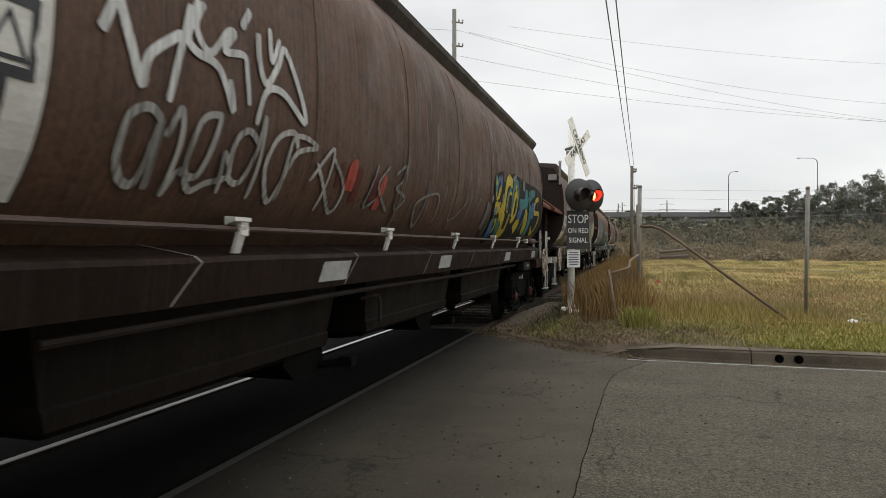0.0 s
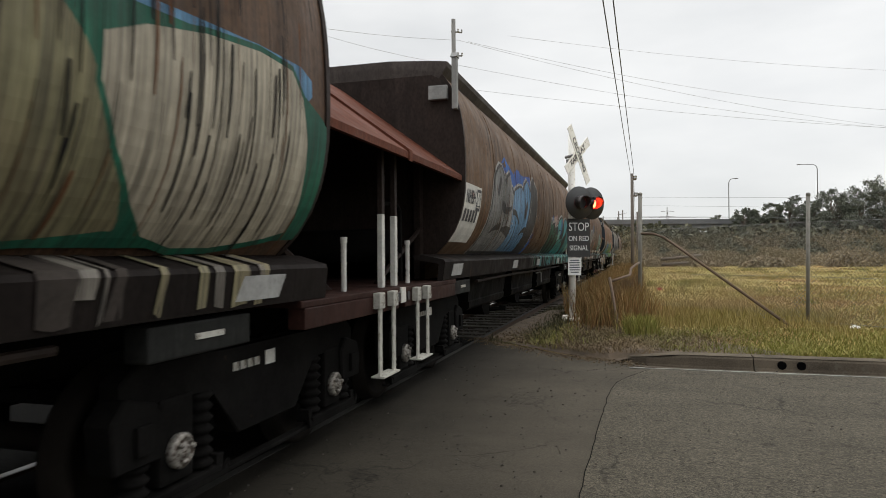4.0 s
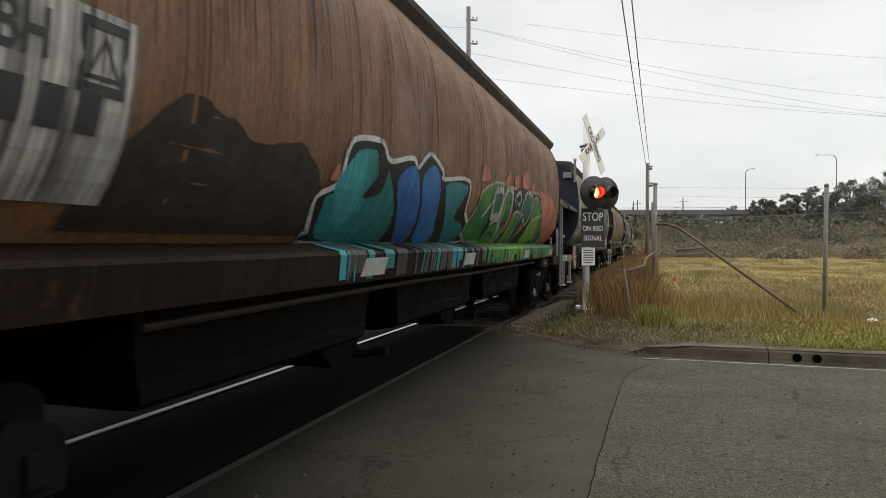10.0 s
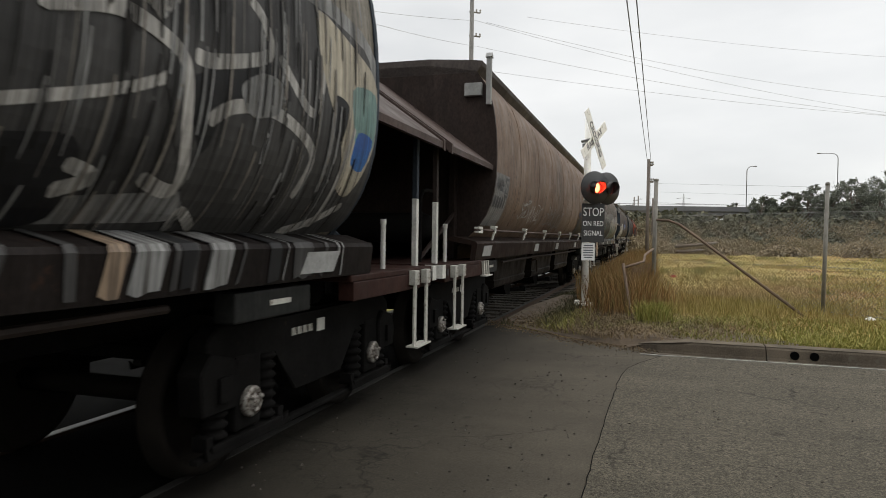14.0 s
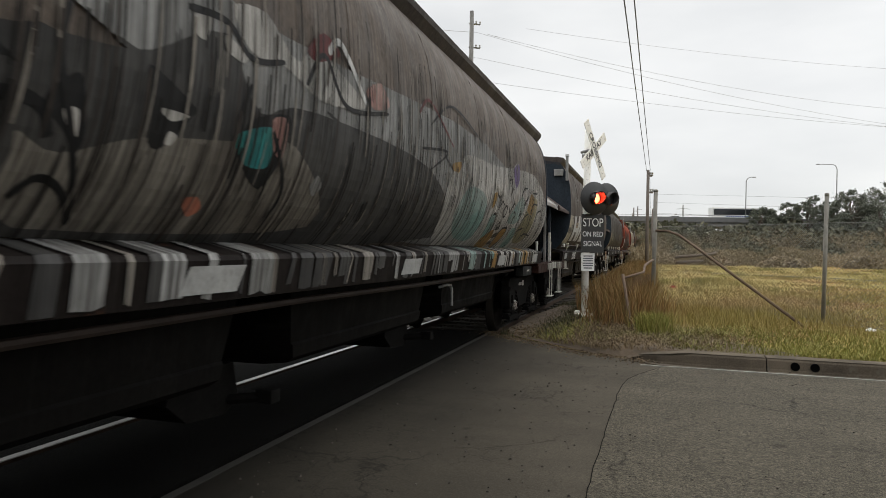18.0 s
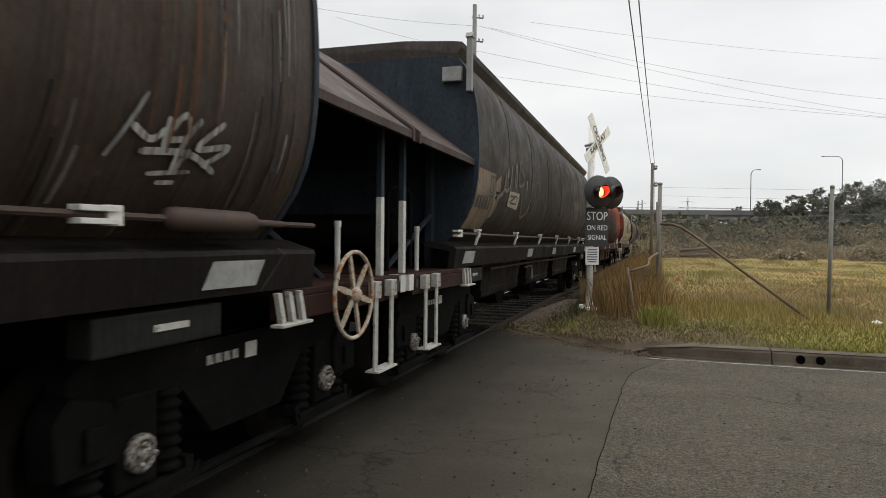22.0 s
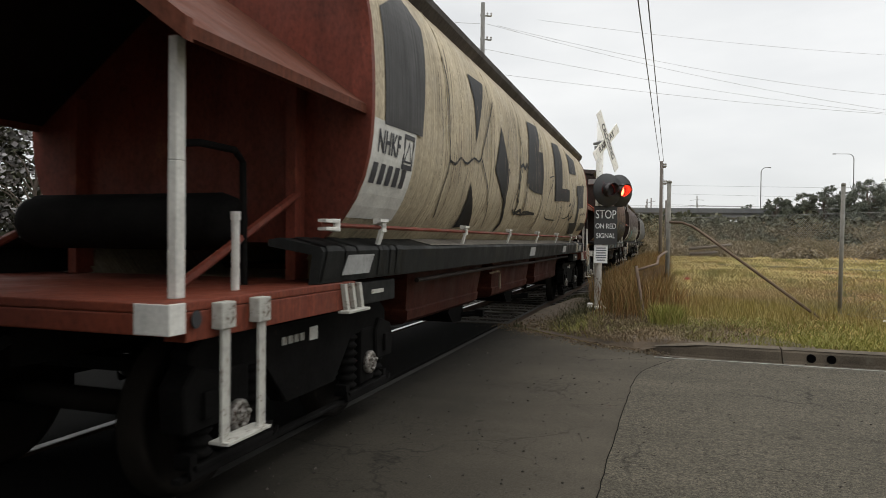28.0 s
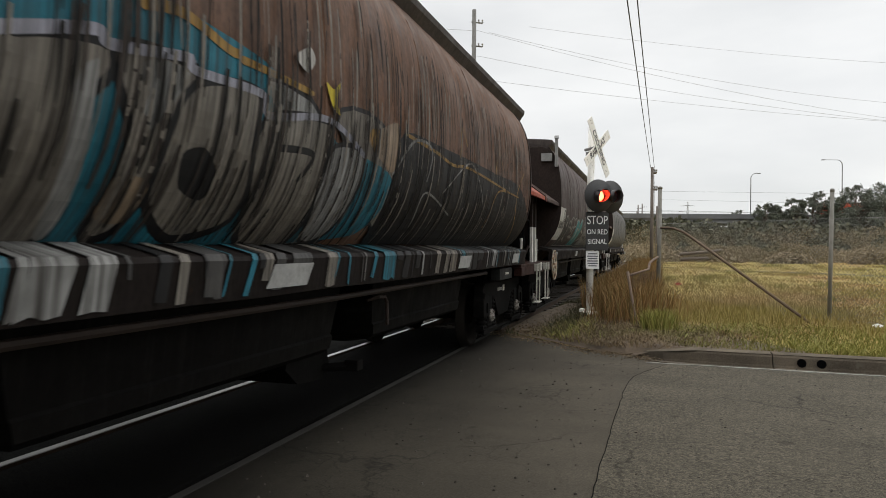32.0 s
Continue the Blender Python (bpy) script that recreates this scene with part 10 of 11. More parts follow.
LENS = glow("lit_red_lens", (1.0, 0.030, 0.012), 24.0)
CORE = glow("lamp_core", (1.0, 0.06, 0.02), 24.0)
SH_NEAR = lamp_head(facing(33, 0.17, -0.30, 2.50), "near")
SH_FAR = lamp_head(facing(40, 0.42, -0.02, 2.50), "far")
bm = bmesh.new()
tube(bm, [(0.19, -0.14, 2.50), (0.05, 0, 2.48), (0.46, 0.10, 2.50)], 0.035, 8)
part("lamp_bracket", bm, BLACK, sig, "", True, facing(0, 0, 0, 0))
st = facing(22, 0.14, -0.12, 1.78)
bm = bmesh.new()
box(bm, -0.25, 0.25, -0.006, 0.006, -0.40, 0.40, 0.003)
board = part("stop_board", bm, SIGN_BLACK, sig, "black board lettered STOP ON RED SIGNAL in white", False, st)
letters("stop_word", "STOP", 0.25, LETTER_WHITE, board, pose(0, -0.010, 0.22, 90, 0, 0) @ Matrix.Diagonal((0.76, 1, 1, 1)), thick=0.0)
letters("on_red_line", "ON RED", 0.15, LETTER_WHITE, board, pose(0, -0.010, -0.02, 90, 0, 0) @ Matrix.Diagonal((0.82, 1, 1, 1)), thick=0.0)
letters("signal_word", "SIGNAL", 0.15, LETTER_WHITE, board, pose(0, -0.010, -0.22, 90, 0, 0) @ Matrix.Diagonal((0.82, 1, 1, 1)), thick=0.0)
nt_ = facing(22, 0.05, -0.13, 1.18)
bm = bmesh.new()
box(bm, -0.145, 0.145, -0.005, 0.005, -0.185, 0.185, 0.003)
note = part("notice", bm, LETTER_WHITE, sig, "small white printed notice", False, nt_)
for i in range(6):
    bm = bmesh.new()
    wd = (0.10, 0.115, 0.105, 0.115, 0.11, 0.09)[i]
    box(bm, -wd, wd, -0.0085, -0.006, 0.128 - i * 0.05 - 0.012, 0.128 - i * 0.05 + 0.012)
    part("print_bar", bm, BAR_GREY, note)

# ---- fences ----
fence = tagged(empty("chain_link_fence"), "old galvanised chain-link fence with pipe posts and a fallen brace", "fence")
FP1, FP2 = Vector((0.06, 16.0, 0.1)), Vector((2.98, 13.45, 0.12))
line = (FP2 - FP1).normalized()
P3, P4, PB = FP2 + line * 3.9, FP2 + line * 7.8, FP1 + Vector((0.03, 4.0, 0))
for p, h, r in ((FP1, 2.72, 0.047), (FP2, 2.38, 0.035), (P3, 2.4, 0.05), (P4, 2.4, 0.05), (PB, 2.3, 0.05), (PB + Vector((0.03, 5, 0)), 2.3, 0.05)):
    bm = bmesh.new()
    tube(bm, [(p.x, p.y, p.z - 0.1), (p.x + 0.03, p.y, p.z + h)], r, 12)
    lathe(bm, [(r * 1.12, h + p.z - 0.03), (r * 1.12, h + p.z + 0.015), (r * 0.5, h + p.z + 0.03)], 12, lambda rr, hh, c, s: (p.x + 0.03 + rr * c, p.y + rr * s, hh))
    part("post", bm, POST_GREY, fence, "", True)
bm = bmesh.new()
tube(bm, [(FP1.x + 0.05, FP1.y - 0.06, 1.90), (FP1.x + 0.32, FP1.y - 0.3, 1.88), (FP1.x + 0.55, FP1.y - 0.5, 1.78), (2.62, 13.0, 0.12)], 0.028, 8)
part("brace", bm, RUSTY, fence, "rusty brace pipe sloping to the ground", True)
for a, b, h in ((FP1, FP2, 1.86), (FP2, P3, 1.86), (P3, P4, 1.86), (FP1, PB, 1.8)):
    d = b - a
    L = d.length
    d = d / L
    nrm = Vector((-d.y, d.x, 0))
    v, f = [], []
    cell, t = 0.075, 0.0021
    n = int((L + h) / cell) + 1
    for sgn in (1, -1):
        for i in range(n):
            s0 = i * cell - (h if sgn == 1 else 0)
            s1 = s0 + h * sgn if sgn == 1 else s0 - h
            q0, q1, z0, z1 = s0, s1, 0.0, h
            if sgn == 1:
                if q0 < 0:
                    z0, q0 = -q0, 0.0
                if q1 > L:
                    z1, q1 = h - (q1 - L), L
            else:
                if q1 < 0:
                    z1, q1 = h + q1, 0.0
                if q0 > L:
                    z0, q0 = q0 - L, L
            if z1 - z0 < 0.03:
                continue
            p0 = Vector((a.x, a.y, 0.14)) + d * q0 + Vector((0, 0, z0))
            p1 = Vector((a.x, a.y, 0.14)) + d * q1 + Vector((0, 0, z1))
            for o1, o2 in ((nrm * t, d * t), (-nrm * t, d * t)):
                k = len(v)
                v += [tuple(p0 - d * t + o1), tuple(p0 + d * t + o1), tuple(p1 + d * t + o1), tuple(p1 - d * t + o1)]
                f.append((k, k + 1, k + 2, k + 3))
    tagged(quads("wire_mesh", v, f, GALV_PALE, fence), kind="stuff")
    for z in (0.2, 1.0, 1.99):
        bm = bmesh.new()
        pa, pb = Vector((a.x, a.y, z)), Vector((b.x, b.y, z))
        tube(bm, [tuple(pa), tuple((pa + pb) / 2 - Vector((0, 0, 0.015))), tuple(pb)], 0.004, 5)
        part("line_wire", bm, GALV, fence)

for z0, z1 in ((2.74, 2.44), (2.55, 2.26), (2.30, 2.07)):
    bm = bmesh.new()
    ends = [Vector((FP1.x, FP1.y, z0)), Vector((FP2.x, FP2.y, z1)), Vector((P3.x, P3.y, z1)), Vector((P4.x, P4.y, z1))]
    tube(bm, [tuple(q) for q in ends], 0.002, 5)
    part("barbed_strand", bm, GALV, fence, "slack wire strand above the mesh")

gate = tagged(empty("broken_gate"), "leaning bent pipe gate with sagging wire in tall grass", "gate")
bm = bmesh.new()
tube(bm, [(-0.26, 11.55, 0.0), (-0.36, 11.85, 0.45), (-0.46, 12.05, 1.02)], 0.026, 8)
part("leaning_post", bm, RUSTY, gate, "", True)
bm = bmesh.new()
tube(bm, [(-0.46, 12.05, 0.95), (-0.2, 12.6, 1.02), (-0.12, 12.9, 1.04), (-0.10, 13.15, 1.16), (-0.02, 13.6, 1.22), (0.05, 15.2, 1.24)], 0.024, 8)
part("bent_top_rail", bm, RUSTY, gate, "", True)
v, f = [], []
for i in range(26):
    t = i / 26
    x, y = -0.42 + 0.44 * t, 12.05 + 2.9 * t
    for s in (0.18, -0.18):
        k = len(v)
        v += [(x, y, 0.15), (x + 0.004, y, 0.15), (x + 0.06 * s + 0.004, y + s * 2, 0.96), (x + 0.06 * s, y + s * 2, 0.96)]
        f.append((k, k + 1, k + 2, k + 3))
tagged(quads("sagging_wire", v, f, RUSTY, gate), kind="stuff")

# ---- poles and cables ----
def power_pole(spot, h, r, material, arms, label, name="power_pole"):
    root = tagged(empty(name, Matrix.Translation(spot)), label, "power pole")
    bm = bmesh.new()
    tube(bm, [(0, 0, -0.2), (0, 0, h * 0.5), (0, 0, h)], r, 12, r * 0.72)
    part("pole", bm, material, root, "", True)
    for z, w, a in arms:
        d = Vector((math.cos(a), math.sin(a), 0))
        bm = bmesh.new()
        tube(bm, [tuple(d * -w * 0.3 + Vector((0, 0, z))), tuple(d * w + Vector((0, 0, z)))], 0.05, 6)
        arm = part("cross_arm", bm, material, root)
        for q in (0.55, 1.0):
            bm = bmesh.new()
            lathe(bm, [(0.03, z), (0.07, z + 0.06), (0.04, z + 0.12), (0.07, z + 0.18), (0.03, z + 0.24)], 8, lambda rr, hh, c, s: (d.x * w * q + rr * c, d.y * w * q + rr * s, hh))
            part("insulator", bm, LINED_TIN, arm)
    return root


def cable(name, a, b, sag, r, material, parent, n=24):
    bm = bmesh.new()
    a, b = Vector(a), Vector(b)
    tube(bm, [tuple(a.lerp(b, i / n) - Vector((0, 0, 4 * sag * (i / n) * (1 - i / n)))) for i in range(n + 1)], r, 5)
    return part(name, bm, material, parent)


TP = far_at(804, 45)
tall = power_pole(TP, 17.45, 0.19, POLE_GREY, ((16.6, 0.6, 0.6), (15.0, 0.6, 0.6), (13.2, 0.6, 0.6)), "tall grey power pole with short cross arms behind the train")
lines = tagged(empty("overhead_lines"), "thin overhead power cables crossing the grey sky", "power lines")
for (px0, py0, d0), (px1, py1, d1), sag in (((812, 55, 45), (1800, 235, 60), 1.2), ((814, 100, 45), (1800, 232, 60), 0.9), ((812, 140, 45), (1800, 226, 62), 0.6), ((830, 58, 45), (1800, 190, 64), 1.5), ((900, 48, 52), (1800, 120, 70), 0.8), ((812, 100, 45), (560, 40, 42), 0.2), ((812, 55, 45), (500, 20, 42), 0.2), ((812, 140, 45), (480, 110, 42), 0.2)):
    A = far_at(px0, d0, EYE + (435 - py0) / 1173 * d0)
    B = far_at(px1, d1, EYE + (435 - py1) / 1173 * d1)
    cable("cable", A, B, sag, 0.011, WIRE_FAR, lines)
P2 = far_at(1118, 40)
P2B = Vector((-1.35, -32, 0))
near_pole = power_pole(P2, 6.25, 0.12, POLE_WOOD, ((5.9, 0.25, 0.3), (4.9, 0.3, 0.3)), "slim dark timber pole beside the railway")
power_pole(P2B, 6.6, 0.14, POLE_WOOD, ((6.2, 0.4, 0.3),), "slim dark timber pole behind the road")
pair = tagged(empty("service_cables"), "pair of dark service cables running to a timber pole", "power lines")
cable("cable", P2 + Vector((-0.08, 0, 6.15)), (-0.88, -32, 6.5), 0.35, 0.013, WIRE, pair, 40)
cable("cable", P2 + Vector((0.12, 0, 6.2)), (-0.76, -32, 6.6), 0.35, 0.013, WIRE, pair, 40)
cable("stay_wire", P2 + Vector((0.1, 0, 6.1)), far_at(1126, 46, 0.0), 0.0, 0.008, WIRE, pair, 4)
power_pole(far_at(1127, 72), 5.9, 0.14, POLE_WOOD, (), "short timber pole farther along the line")
for px, dp, h in ((1094, 190, 13.5), (1101, 200, 14.5), (1092, 230, 14)):
    power_pole(far_at(px, dp), h, 0.22, POLE_WOOD, ((h - 1, 1.2, 0.3),), "far timber pole beyond the bridge")

pylon = tagged(empty("transmission_tower", Matrix.Translation(far_at(1180, 620))), "distant steel lattice transmission tower", "pylon")
bm = bmesh.new()
for s in ((1, 1), (1, -1), (-1, 1), (-1, -1)):
    tube(bm, [(3.2 * s[0], 3.2 * s[1], 0), (0.9 * s[0], 0.9 * s[1], 26), (0.3 * s[0], 0.3 * s[1], 44)], 0.22, 4)
for i in range(8):
    z0, z1 = i * 5, i * 5 + 5
    w0, w1 = 3.2 - z0 * 0.08, 3.2 - z1 * 0.08
    for a, b in (((-w0, 0, z0), (w1, 0, z1)), ((w0, 0, z0), (-w1, 0, z1))):
        tube(bm, [a, b], 0.13, 3)
part("lattice", bm, GALV, pylon)
for z, w in ((30, 9), (35, 7.5), (40, 6)):
    bm = bmesh.new()
    tube(bm, [(-w, 0, z), (0, 0, z + 0.6), (w, 0, z)], 0.25, 4)
    part("cross_arm", bm, GALV, pylon)


def street_lamp(px, depth, h, reach, label):
    root = tagged(empty("street_lamp", Matrix.Translation(far_at(px, depth, 8.1)) @ pose(0, 0, 0, 0, 0, 16.2)), label, "street lamp", "bridge lamps")
    s = 1 if reach > 0 else -1
    bm = bmesh.new()
    pts = [(0, 0, 0), (0, 0, h - 1.2)] + [(s * 1.2 * (1 - math.cos(a)), 0, h - 1.2 + 1.2 * math.sin(a)) for a in np.linspace(0.2, 1.4, 6)] + [(reach, 0, h + 0.02)]
    tube(bm, pts, 0.11, 8, 0.06)
    part("column", bm, GALV, root, "", True)
    bm = bmesh.new()
    box(bm, reach - 0.35, reach + 0.35, -0.16, 0.16, h - 0.1, h + 0.08, 0.03)
    part("lantern", bm, GALV, root)


street_lamp(1289, 152, 10.3, 1.8, "grey steel motorway lamp with a short arm")
street_lamp(1446, 152, 13.4, -4.3, "tall grey steel motorway lamp with a long arm")
street_lamp(1036, 260, 15.0, 3.0, "grey steel motorway lamp far off")

# fallen poles on the lot
for a, b, z0, z1 in ((1168, 1240, 0.85, 1.25), (1170, 1216, 0.40, 0.55)):
    root = tagged(empty("fallen_pole"), "grey-brown fallen timber pole lying in the weeds", "log")
    bm = bmesh.new()
    tube(bm, [tuple(far_at(a, 60, z0)), tuple(far_at((a + b) / 2, 60.6, (z0 + z1) / 2 - 0.03)), tuple(far_at(b, 61, z1))], 0.15, 8, 0.11)
    part("log", bm, BARK, root, "", True)


# ---- grass, litter and weeds near by ----
def blades(name, n, where, h0, h1, wide, material, label, seed, lean=0.35):
    rnd = random.Random(seed)
    v, f = [], []
    for _ in range(n):
        x, y = where(rnd)
        z = max(height(x, y), 0.0 if verge(x, y) < 0.1 else -0.2)
        h, w, a = rnd.uniform(h0, h1), wide * rnd.uniform(0.6, 1.4), rnd.uniform(0, 6.28)
        bx, by = math.cos(a) * w, math.sin(a) * w
        lx, ly = rnd.gauss(0, lean) * h, rnd.gauss(0, lean) * h
        k = len(v)
        v += [(x - bx, y - by, z - 0.02), (x + bx, y + by, z - 0.02), (x + bx * 0.7 + lx * 0.45, y + by * 0.7 + ly * 0.45, z + h * 0.62), (x - bx * 0.7 + lx * 0.45, y - by * 0.7 + ly * 0.45, z + h * 0.62), (x + lx, y + ly, z + h)]
        f += [(k, k + 1, k + 2, k + 3), (k + 3, k + 2, k + 4)]
    return tagged(quads(name, v, f, material), label, "grass", kind="stuff")


def in_field(r):
    d = 11 + 55 * r.random() ** 1.9
    px = r.uniform(1085, 1640)
    p = far_at(px, d)
    return (p.x, p.y) if verge(p.x, p.y) > 1.1 and p.x > 0.1 else (r.uniform(0.5, 4.5), r.uniform(11, 20))


def beside_track(r):
    y = 15.0 + 34 * r.random() ** 1.5
    return r.uniform(-1.55, 0.1) + 0.004 * (y - 13), y


def off_road(r, x, sx, y, sy):
    while True:
        p = (x + r.gauss(0, sx), y + r.gauss(0, sy))
        if verge(*p) > 0.12 and p[0] > -2.35:
            return p


blades("field_grass", 70000, in_field, 0.015, 0.06, 0.012, GRASS_FIELD, "short patchy yellow-green grass over the lot", 21, 1.0)
def in_patch(x, y, sx, sy, turn):
    def spot(r):
        while True:
            a, b = r.gauss(0, sx), r.gauss(0, sy)
            p = (x + a + turn * b, y + b)
            if p[1] > 10.2:
                return p
    return spot


blades("dry_patch", 22000, in_patch(4.6, 19.2, 1.9, 3.2, 0.22), 0.015, 0.07, 0.012, GRASS_BROWN, "orange-brown patch of dead grass in the lot", 37, 1.0)
blades("bare_patch", 6000, in_patch(1.2, 11.3, 0.5, 0.4, 0), 0.01, 0.05, 0.007, GRASS_BROWN, "reddish dead grass behind the kerb", 38, 1.0)
blades("verge_grass", 15000, lambda r: ((lambda q: (0.3 + 7 * q, 9.36 + abs(r.gauss(0, 0.5 + 1.2 * min(1, q * 3))) + (1.2 if q < 0.2 and r.random() < 0.7 else 0)))(r.random() ** 0.8)), 0.03, 0.12, 0.006, GRASS_VERGE, "green grass strip behind the kerb", 22, 0.7)
TUFTS = [(random.Random(700 + i).uniform(0.5, 26), 11 + 46 * random.Random(900 + i).random() ** 1.3, random.Random(i).uniform(0.12, 0.55)) for i in range(230)]


def in_tuft(first):
    def spot(r):
        x, y, q = TUFTS[first + 2 * r.randrange(len(TUFTS) // 2)]
        return (x + r.gauss(0, q), y + r.gauss(0, q * 1.3))
    return spot


blades("green_tufts", 11000, in_tuft(0), 0.08, 0.26, 0.007, GRASS_GREEN, "rank green grass tufts over the lot", 31, 0.35)
blades("brown_tufts", 9000, in_tuft(1), 0.08, 0.26, 0.006, GRASS_FIELD, "brown seeding tufts over the lot", 32, 0.35)
blades("tall_grass", 12000, beside_track, 0.3, 0.85, 0.008, GRASS_DRY, "tall brown dry grass beside the track", 23, 0.22)
blades("fence_grass", 7000, lambda r: (0.1 + 3.4 * r.random() ** 1.3 + r.gauss(0, 0.1), 12.6 + r.gauss(1.6, 1.0)), 0.06, 0.26, 0.007, GRASS_FIELD, "dry grass along the fence", 24, 0.3)
blades("green_tuft", 1500, lambda r: (0.05 + r.gauss(0, 0.11), 10.95 + r.gauss(0, 0.16)), 0.12, 0.36, 0.005, GRASS_GREEN, "bright green grass tuft by the broken gate", 25, 0.35)
blades("gate_grass", 5200, lambda r: (-0.42 + r.gauss(0, 0.26), 13.5 + r.gauss(0, 0.7)), 0.25, 0.8, 0.007, GRASS_DRY, "brown seeding grass at the broken gate", 26, 0.25)
blades("litter_weeds", 6000, lambda r: off_road(r, -1.1, 0.6, 11.5, 0.9), 0.02, 0.12, 0.004, LITTER, "dead weeds and litter at the foot of the sign", 27, 0.9)
blades("dead_grass", 9000, lambda r: off_road(r, 0.25, 0.75, 10.4, 0.75), 0.02, 0.09, 0.004, GRASS_FLAT, "flattened dead straw grass over the dirt behind the kerb", 35, 1.1)
blades("kerb_grass", 3600, lambda r: (0.75 + 6 * r.random() ** 0.7, 9.16 + abs(r.gauss(0, 0.12))), 0.03, 0.10, 0.005, GRASS_VERGE, "grass growing over the back of the kerb", 36, 0.8)
blades("trackside_weeds", 7000, lambda r: (r.uniform(-2.35, -1.35), 10.75 + 8 * r.random()), 0.04, 0.2, 0.008, WEED_DARK, "dull green weeds between rails and sign", 33, 0.5)
blades("verge_weeds", 4200, lambda r: off_road(r, -1.8, 0.35, 11.3, 0.8), 0.03, 0.15, 0.006, GRASS_GREEN, "low green weeds by the rails", 28, 0.7)
rl = random.Random(31)
def litter_spot():
    x, y = off_road(rl, -0.9, 0.8, 10.9, 0.8)
    return Vector((x, y, max(height(x, y), 0.0) + 0.02 + 0.02 * rl.random()))


def spill_spot():
    t = rl.random()
    i = min(8, int(t * 9))
    (x0, y0), (x1, y1) = edge[i], edge[i + 1]
    q = rl.random()
    out = abs(rl.gauss(0, 0.16))
    return Vector((x0 + (x1 - x0) * q - 0.7 * out + rl.gauss(0, 0.05), y0 + (y1 - y0) * q - 0.7 * out + rl.gauss(0, 0.05), 0.008 + 0.012 * rl.random()))


v, f = leaves(3200, spill_spot, 0.016, rl, 0.15)
tagged(quads("spilled_litter", v, f, LITTER), "leaf crumbs and dirt spilled onto the road's edge", "litter", kind="stuff")
v, f = leaves(14000, litter_spot, 0.024, rl, 0.25)
tagged(quads("leaf_litter", v, f, LITTER), "dry leaves and twigs on bare dirt", "litter", kind="stuff")
stones("road_grit", 900, -2.4, 4.0, 2.5, 9.0, 0.004, 0.004, 0.013, STONE, None, 5)
tagged(bpy.data.objects["road_grit"], "loose grit on the bitumen", "grit")
for nm, p, s, m in (("litter_scrap", (3.5, 12.6, 0.16), 0.09, LETTER_WHITE), ("red_litter", far_at(1165, 20, 0.35), 0.10, S["red"])):
    bm = bmesh.new()
    pts = [bm.verts.new((p[0] + s * math.cos(a) * (1 + 0.3 * math.sin(3 * a)), p[1] + 0.6 * s * math.sin(a), p[2] + 0.03 * math.cos(2 * a))) for a in np.linspace(0, 5.6, 8)]
    top = bm.verts.new((p[0], p[1], p[2] + s * 0.7))
    for a, b in zip(pts, pts[1:] + pts[:1]):
        bm.faces.new((a, b, top))
    bm.faces.new(pts[::-1])
    tagged(part(nm, bm, m), "crumpled scrap of rubbish in the grass", "litter")
# sleepers, one by one
bm = bmesh.new()
box(bm, -1.25, 1.25, -0.115, 0.115, -0.26, -0.10, 0.012)
sleeper = mesh_of("sleeper", bm)
for i in range(110):
    use("sleeper", sleeper, TIMBER, track, pose(TRACK + 0.03 * math.sin(i * 2.3), 11.5 + 0.61 * i, 0.006 * math.sin(i * 1.7), 0, 0, 0.6 * math.sin(i * 3.1)))

# ---- traffic on the motorway ----
def vehicle(name, label, category, L, H, W, z0, paint, kind):
    root = tagged(empty(name), label, category)
    bm = bmesh.new()
    if kind == "car":
        prism(bm, [(0, 0.35), (0, 0.75), (0.08 * L, 0.9), (0.24 * L, 0.95), (0.36 * L, H), (0.72 * L, H), (0.86 * L, 0.95), (L, 0.85), (L, 0.35)], lambda p, k: (-p[0], W * k, p[1]))
    else:
        box(bm, -L, 0, 0, W, z0, H, 0.08)
    part("body", bm, paint, root)
    bm = bmesh.new()
    if kind == "car":
        prism(bm, [(0.27 * L, 0.97), (0.37 * L, H - 0.08), (0.71 * L, H - 0.08), (0.82 * L, 0.97)], lambda p, k: (-p[0], -0.02 + (W + 0.04) * k, p[1]))
        part("window_band", bm, GLASS_DARK, root)
    elif kind == "bus":
        box(bm, -L + 0.3, 0.02, -0.02, W + 0.02, 1.75, H - 0.35, 0.03)
        part("window_band", bm, GLASS_DARK, root)
        for i in range(11):
            bm = bmesh.new()
            box(bm, -L + 3.2 + i * 0.5, -L + 3.55 + i * 0.5, -0.03, -0.012, 1.25, 1.6)
            part("lettering_bar", bm, S["royal"], root)
    else:
        bm2 = bmesh.new()
        box(bm2, 0.7, 2.9, 0, W, 0.6, 2.9, 0.15)
        part("cab", bm2, LETTER_WHITE, root, "white cab")
        for i in range(3):
            a = np.linspace(0, 1, 10)
            pts = [(-L * 0.55 + t * 2.6 + i * 0.4, -0.012, 1.5 + 1.6 * math.sin(t * 1.5) - i * 0.25) for t in a]
            tube(bm, pts, 0.06, 4)
        part("white_stripe", bm, LETTER_WHITE, root)
        bm = bmesh.new()
        box(bm, -L, 1.0, 0.4, W - 0.4, 0.8, 1.05)
        part("chassis", bm, BLACK, root)
    for x in (-L * 0.18, -L * 0.8):
        for y in (0.02, W - 0.24):
            bm = bmesh.new()
            lathe(bm, [(0.3, 0), (0.48 if kind != "car" else 0.32, 0.03), (0.48 if kind != "car" else 0.32, 0.19), (0.3, 0.22)], 14, lambda r, h, c, s: (x + r * c, y + h, (0.48 if kind != "car" else 0.32) + r * s))
            part("wheel", bm, TYRE, root)
    return root


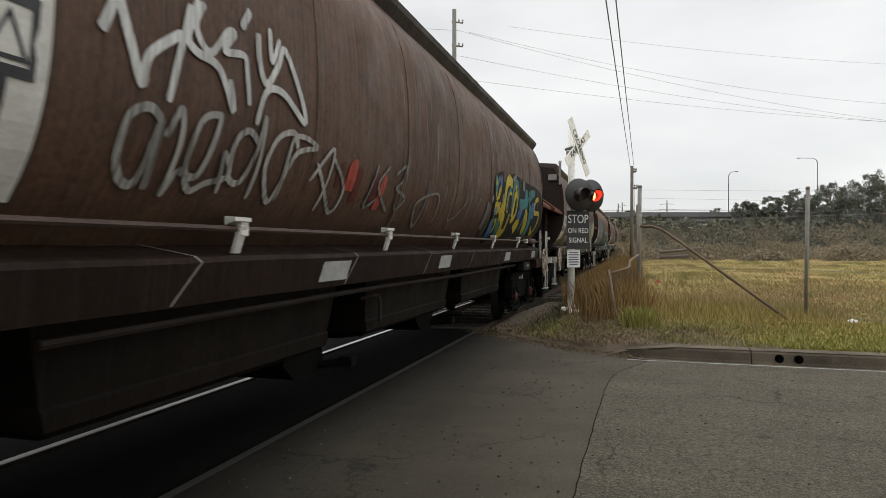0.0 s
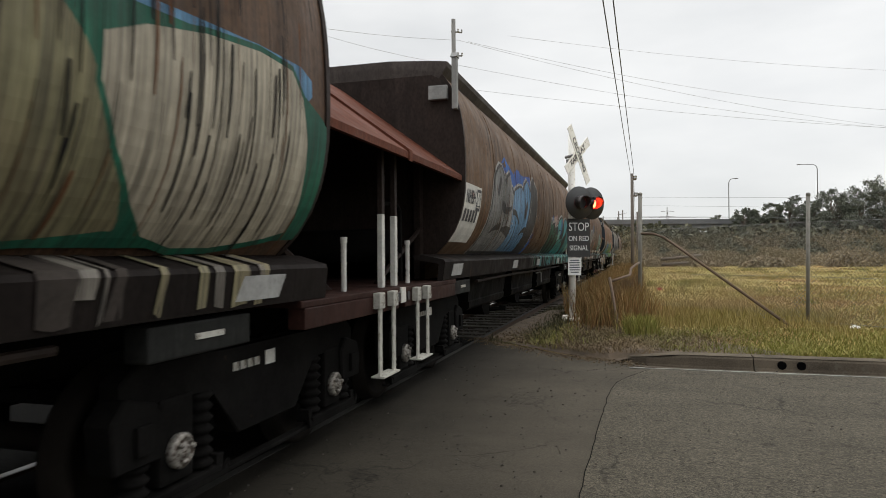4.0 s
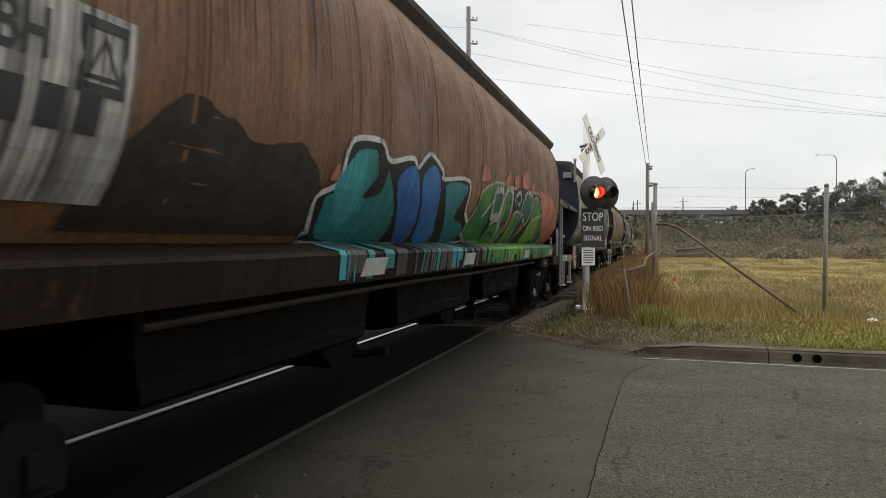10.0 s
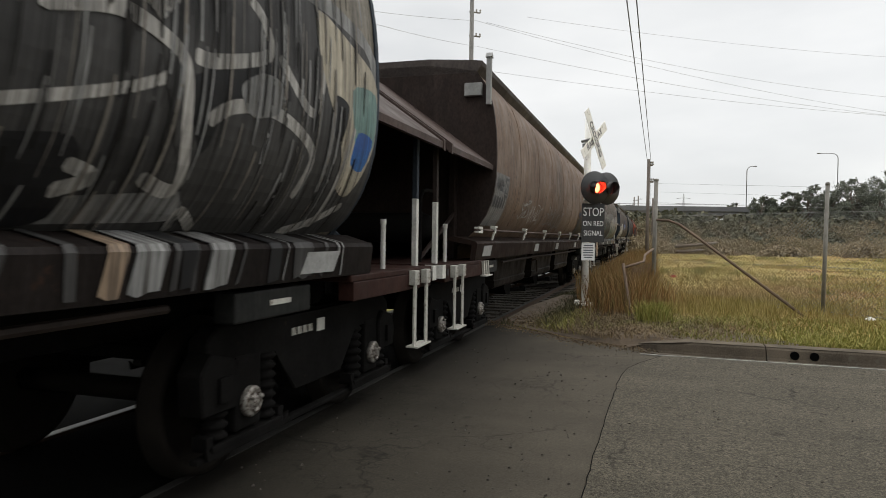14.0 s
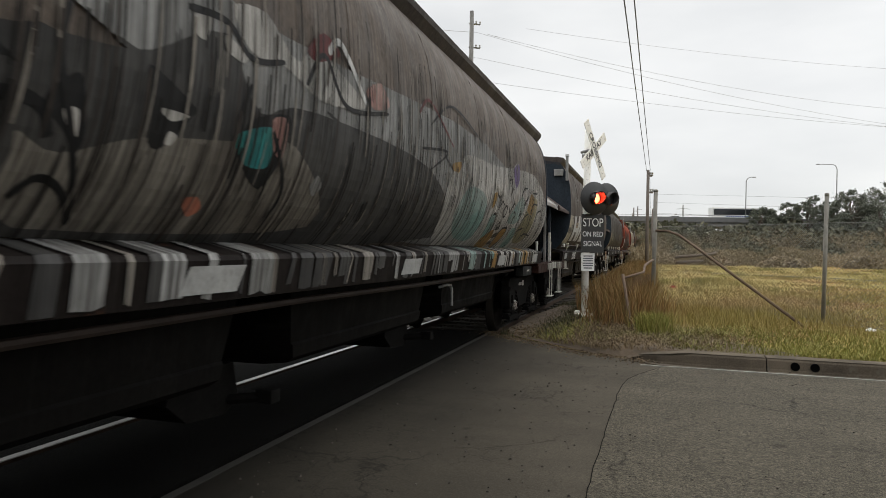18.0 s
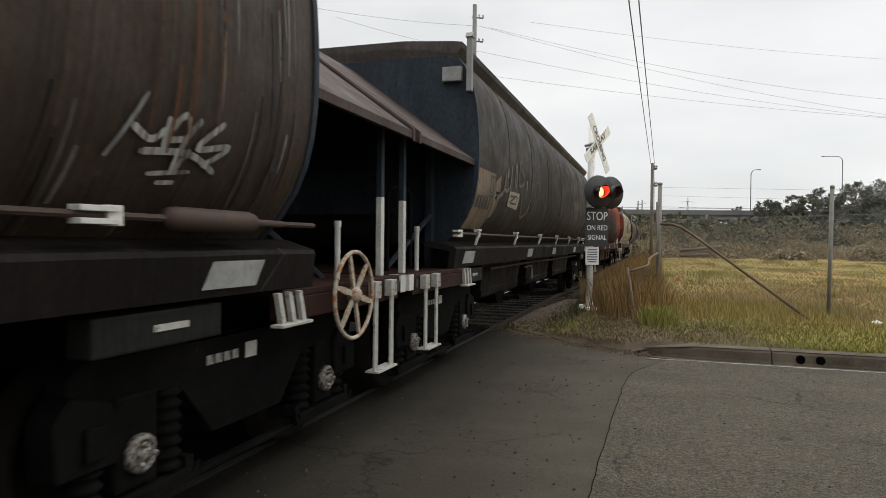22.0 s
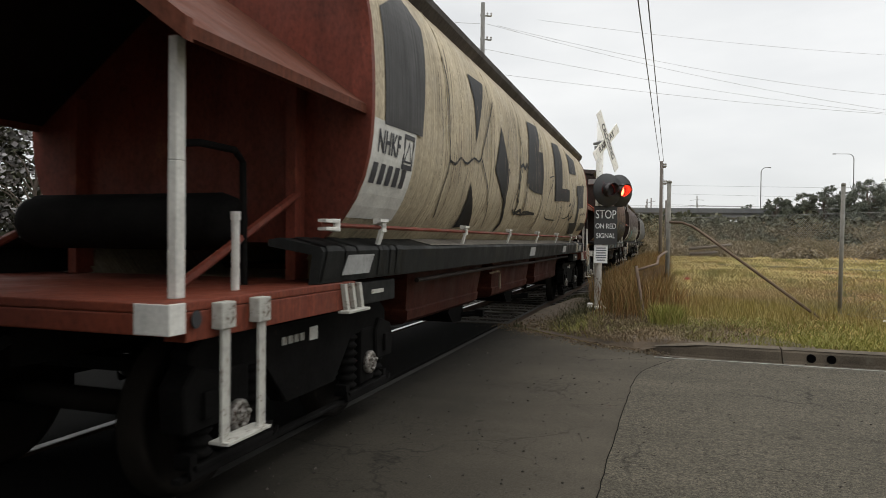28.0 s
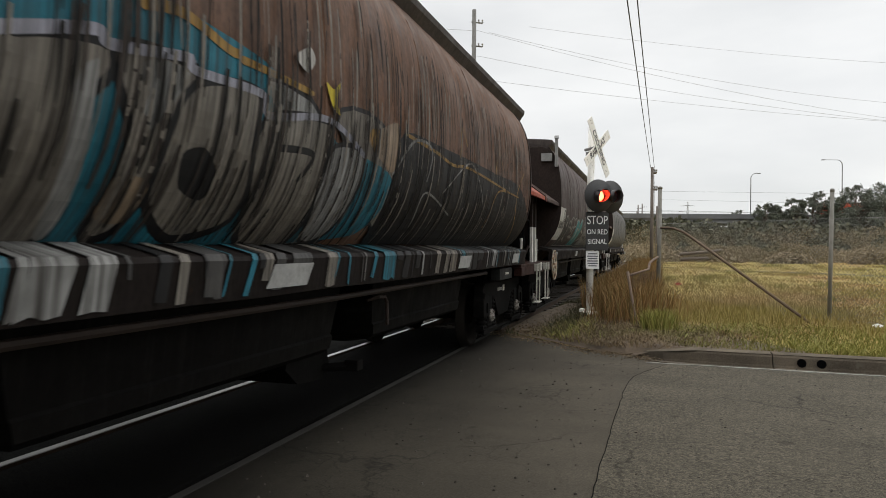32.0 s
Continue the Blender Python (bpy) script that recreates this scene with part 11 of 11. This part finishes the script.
TRUCKRED = plain("orange_red_trailer", (0.50, 0.075, 0.03), 0.5, var=0.08)
CARS = [
    (vehicle("coach", "white coach with dark windows on the motorway bridge", "bus", 12.4, 3.45, 2.5, 0.5, LETTER_WHITE, "bus"), 49.7, 17.0, 21.4, 4.0),
    (vehicle("truck", "articulated truck with an orange-red trailer on the motorway bridge", "truck", 13.6, 3.9, 2.5, 1.05, TRUCKRED, "truck"), 67.8, 30.6, 20.1, 4.0),
    (vehicle("car", "dark hatchback on the motorway bridge", "car", 4.4, 1.5, 1.8, 0.3, BLACK, "car"), 58.0, 0.6, 20.0, 4.2),
    (vehicle("van", "white van on the motorway bridge", "van", 6.5, 2.6, 2.0, 0.4, LETTER_WHITE, "van0"), 56.5, 24.0, 20.0, 4.2),
    (vehicle("car", "silver sedan on the motorway bridge", "car", 4.6, 1.5, 1.8, 0.3, GALV, "car"), 66.0, 17.0, -17.0, 9.5),
    (vehicle("car", "white sedan on the motorway bridge", "car", 4.6, 1.5, 1.8, 0.3, LETTER_WHITE, "car"), 84.0, 11.3, -17.0, 9.5),
]


# ---- everything that moves ----
SLACK = [-0.2, 0.2, -0.16, 0.15, 0.05, 0.07, 0.0, 0.26, 0.27, 0.09, 0.05, 0.56, 0.21, -0.15, 0.0]


def train_at(t):
    """Where the first wagon's front platform stands on the track."""
    return -1.188 - 6.8836 * t - 0.001323 * t * t + 0.000345 * t ** 3


def motions():
    times = [0.5 * i for i in range(65)]
    fine = [0.1 * i for i in range(321)]
    for k, root, sets in TRAIN:
        if k == 11:
            root.scale = (1, 0.966, 1)
        walk(root, [(t, pose(TRACK, PITCH * k + SLACK[k] + train_at(t), 0)) for t in times])
        for ob, y in sets:
            walk(ob, [(t, pose(0, y, 0.46, math.degrees(-train_at(t) / 0.46) + 40 * k)) for t in fine])
    for ob, u, t0, v, y in CARS:
        turn = 0 if v > 0 else 180
        walk(ob, [(t, BRIDGE @ pose(u + v * (t - t0), y, 8.1, 0, 0, turn)) for t in range(0, 33)])
    # The added plates swing aside in turn to imitate flashing.
    cyc, on = 1.361, 0.63
    for ob, lit in ((SH_NEAR, True), (SH_FAR, False)):
        rows = []
        for i in range(321):
            t = i * 0.1
            open_ = (((t - 0.09) % cyc) < on) == lit
            rows.append((t, pose(0, -0.036, 0.124, -84 if open_ else 0)))
        walk(ob, rows)


motions()
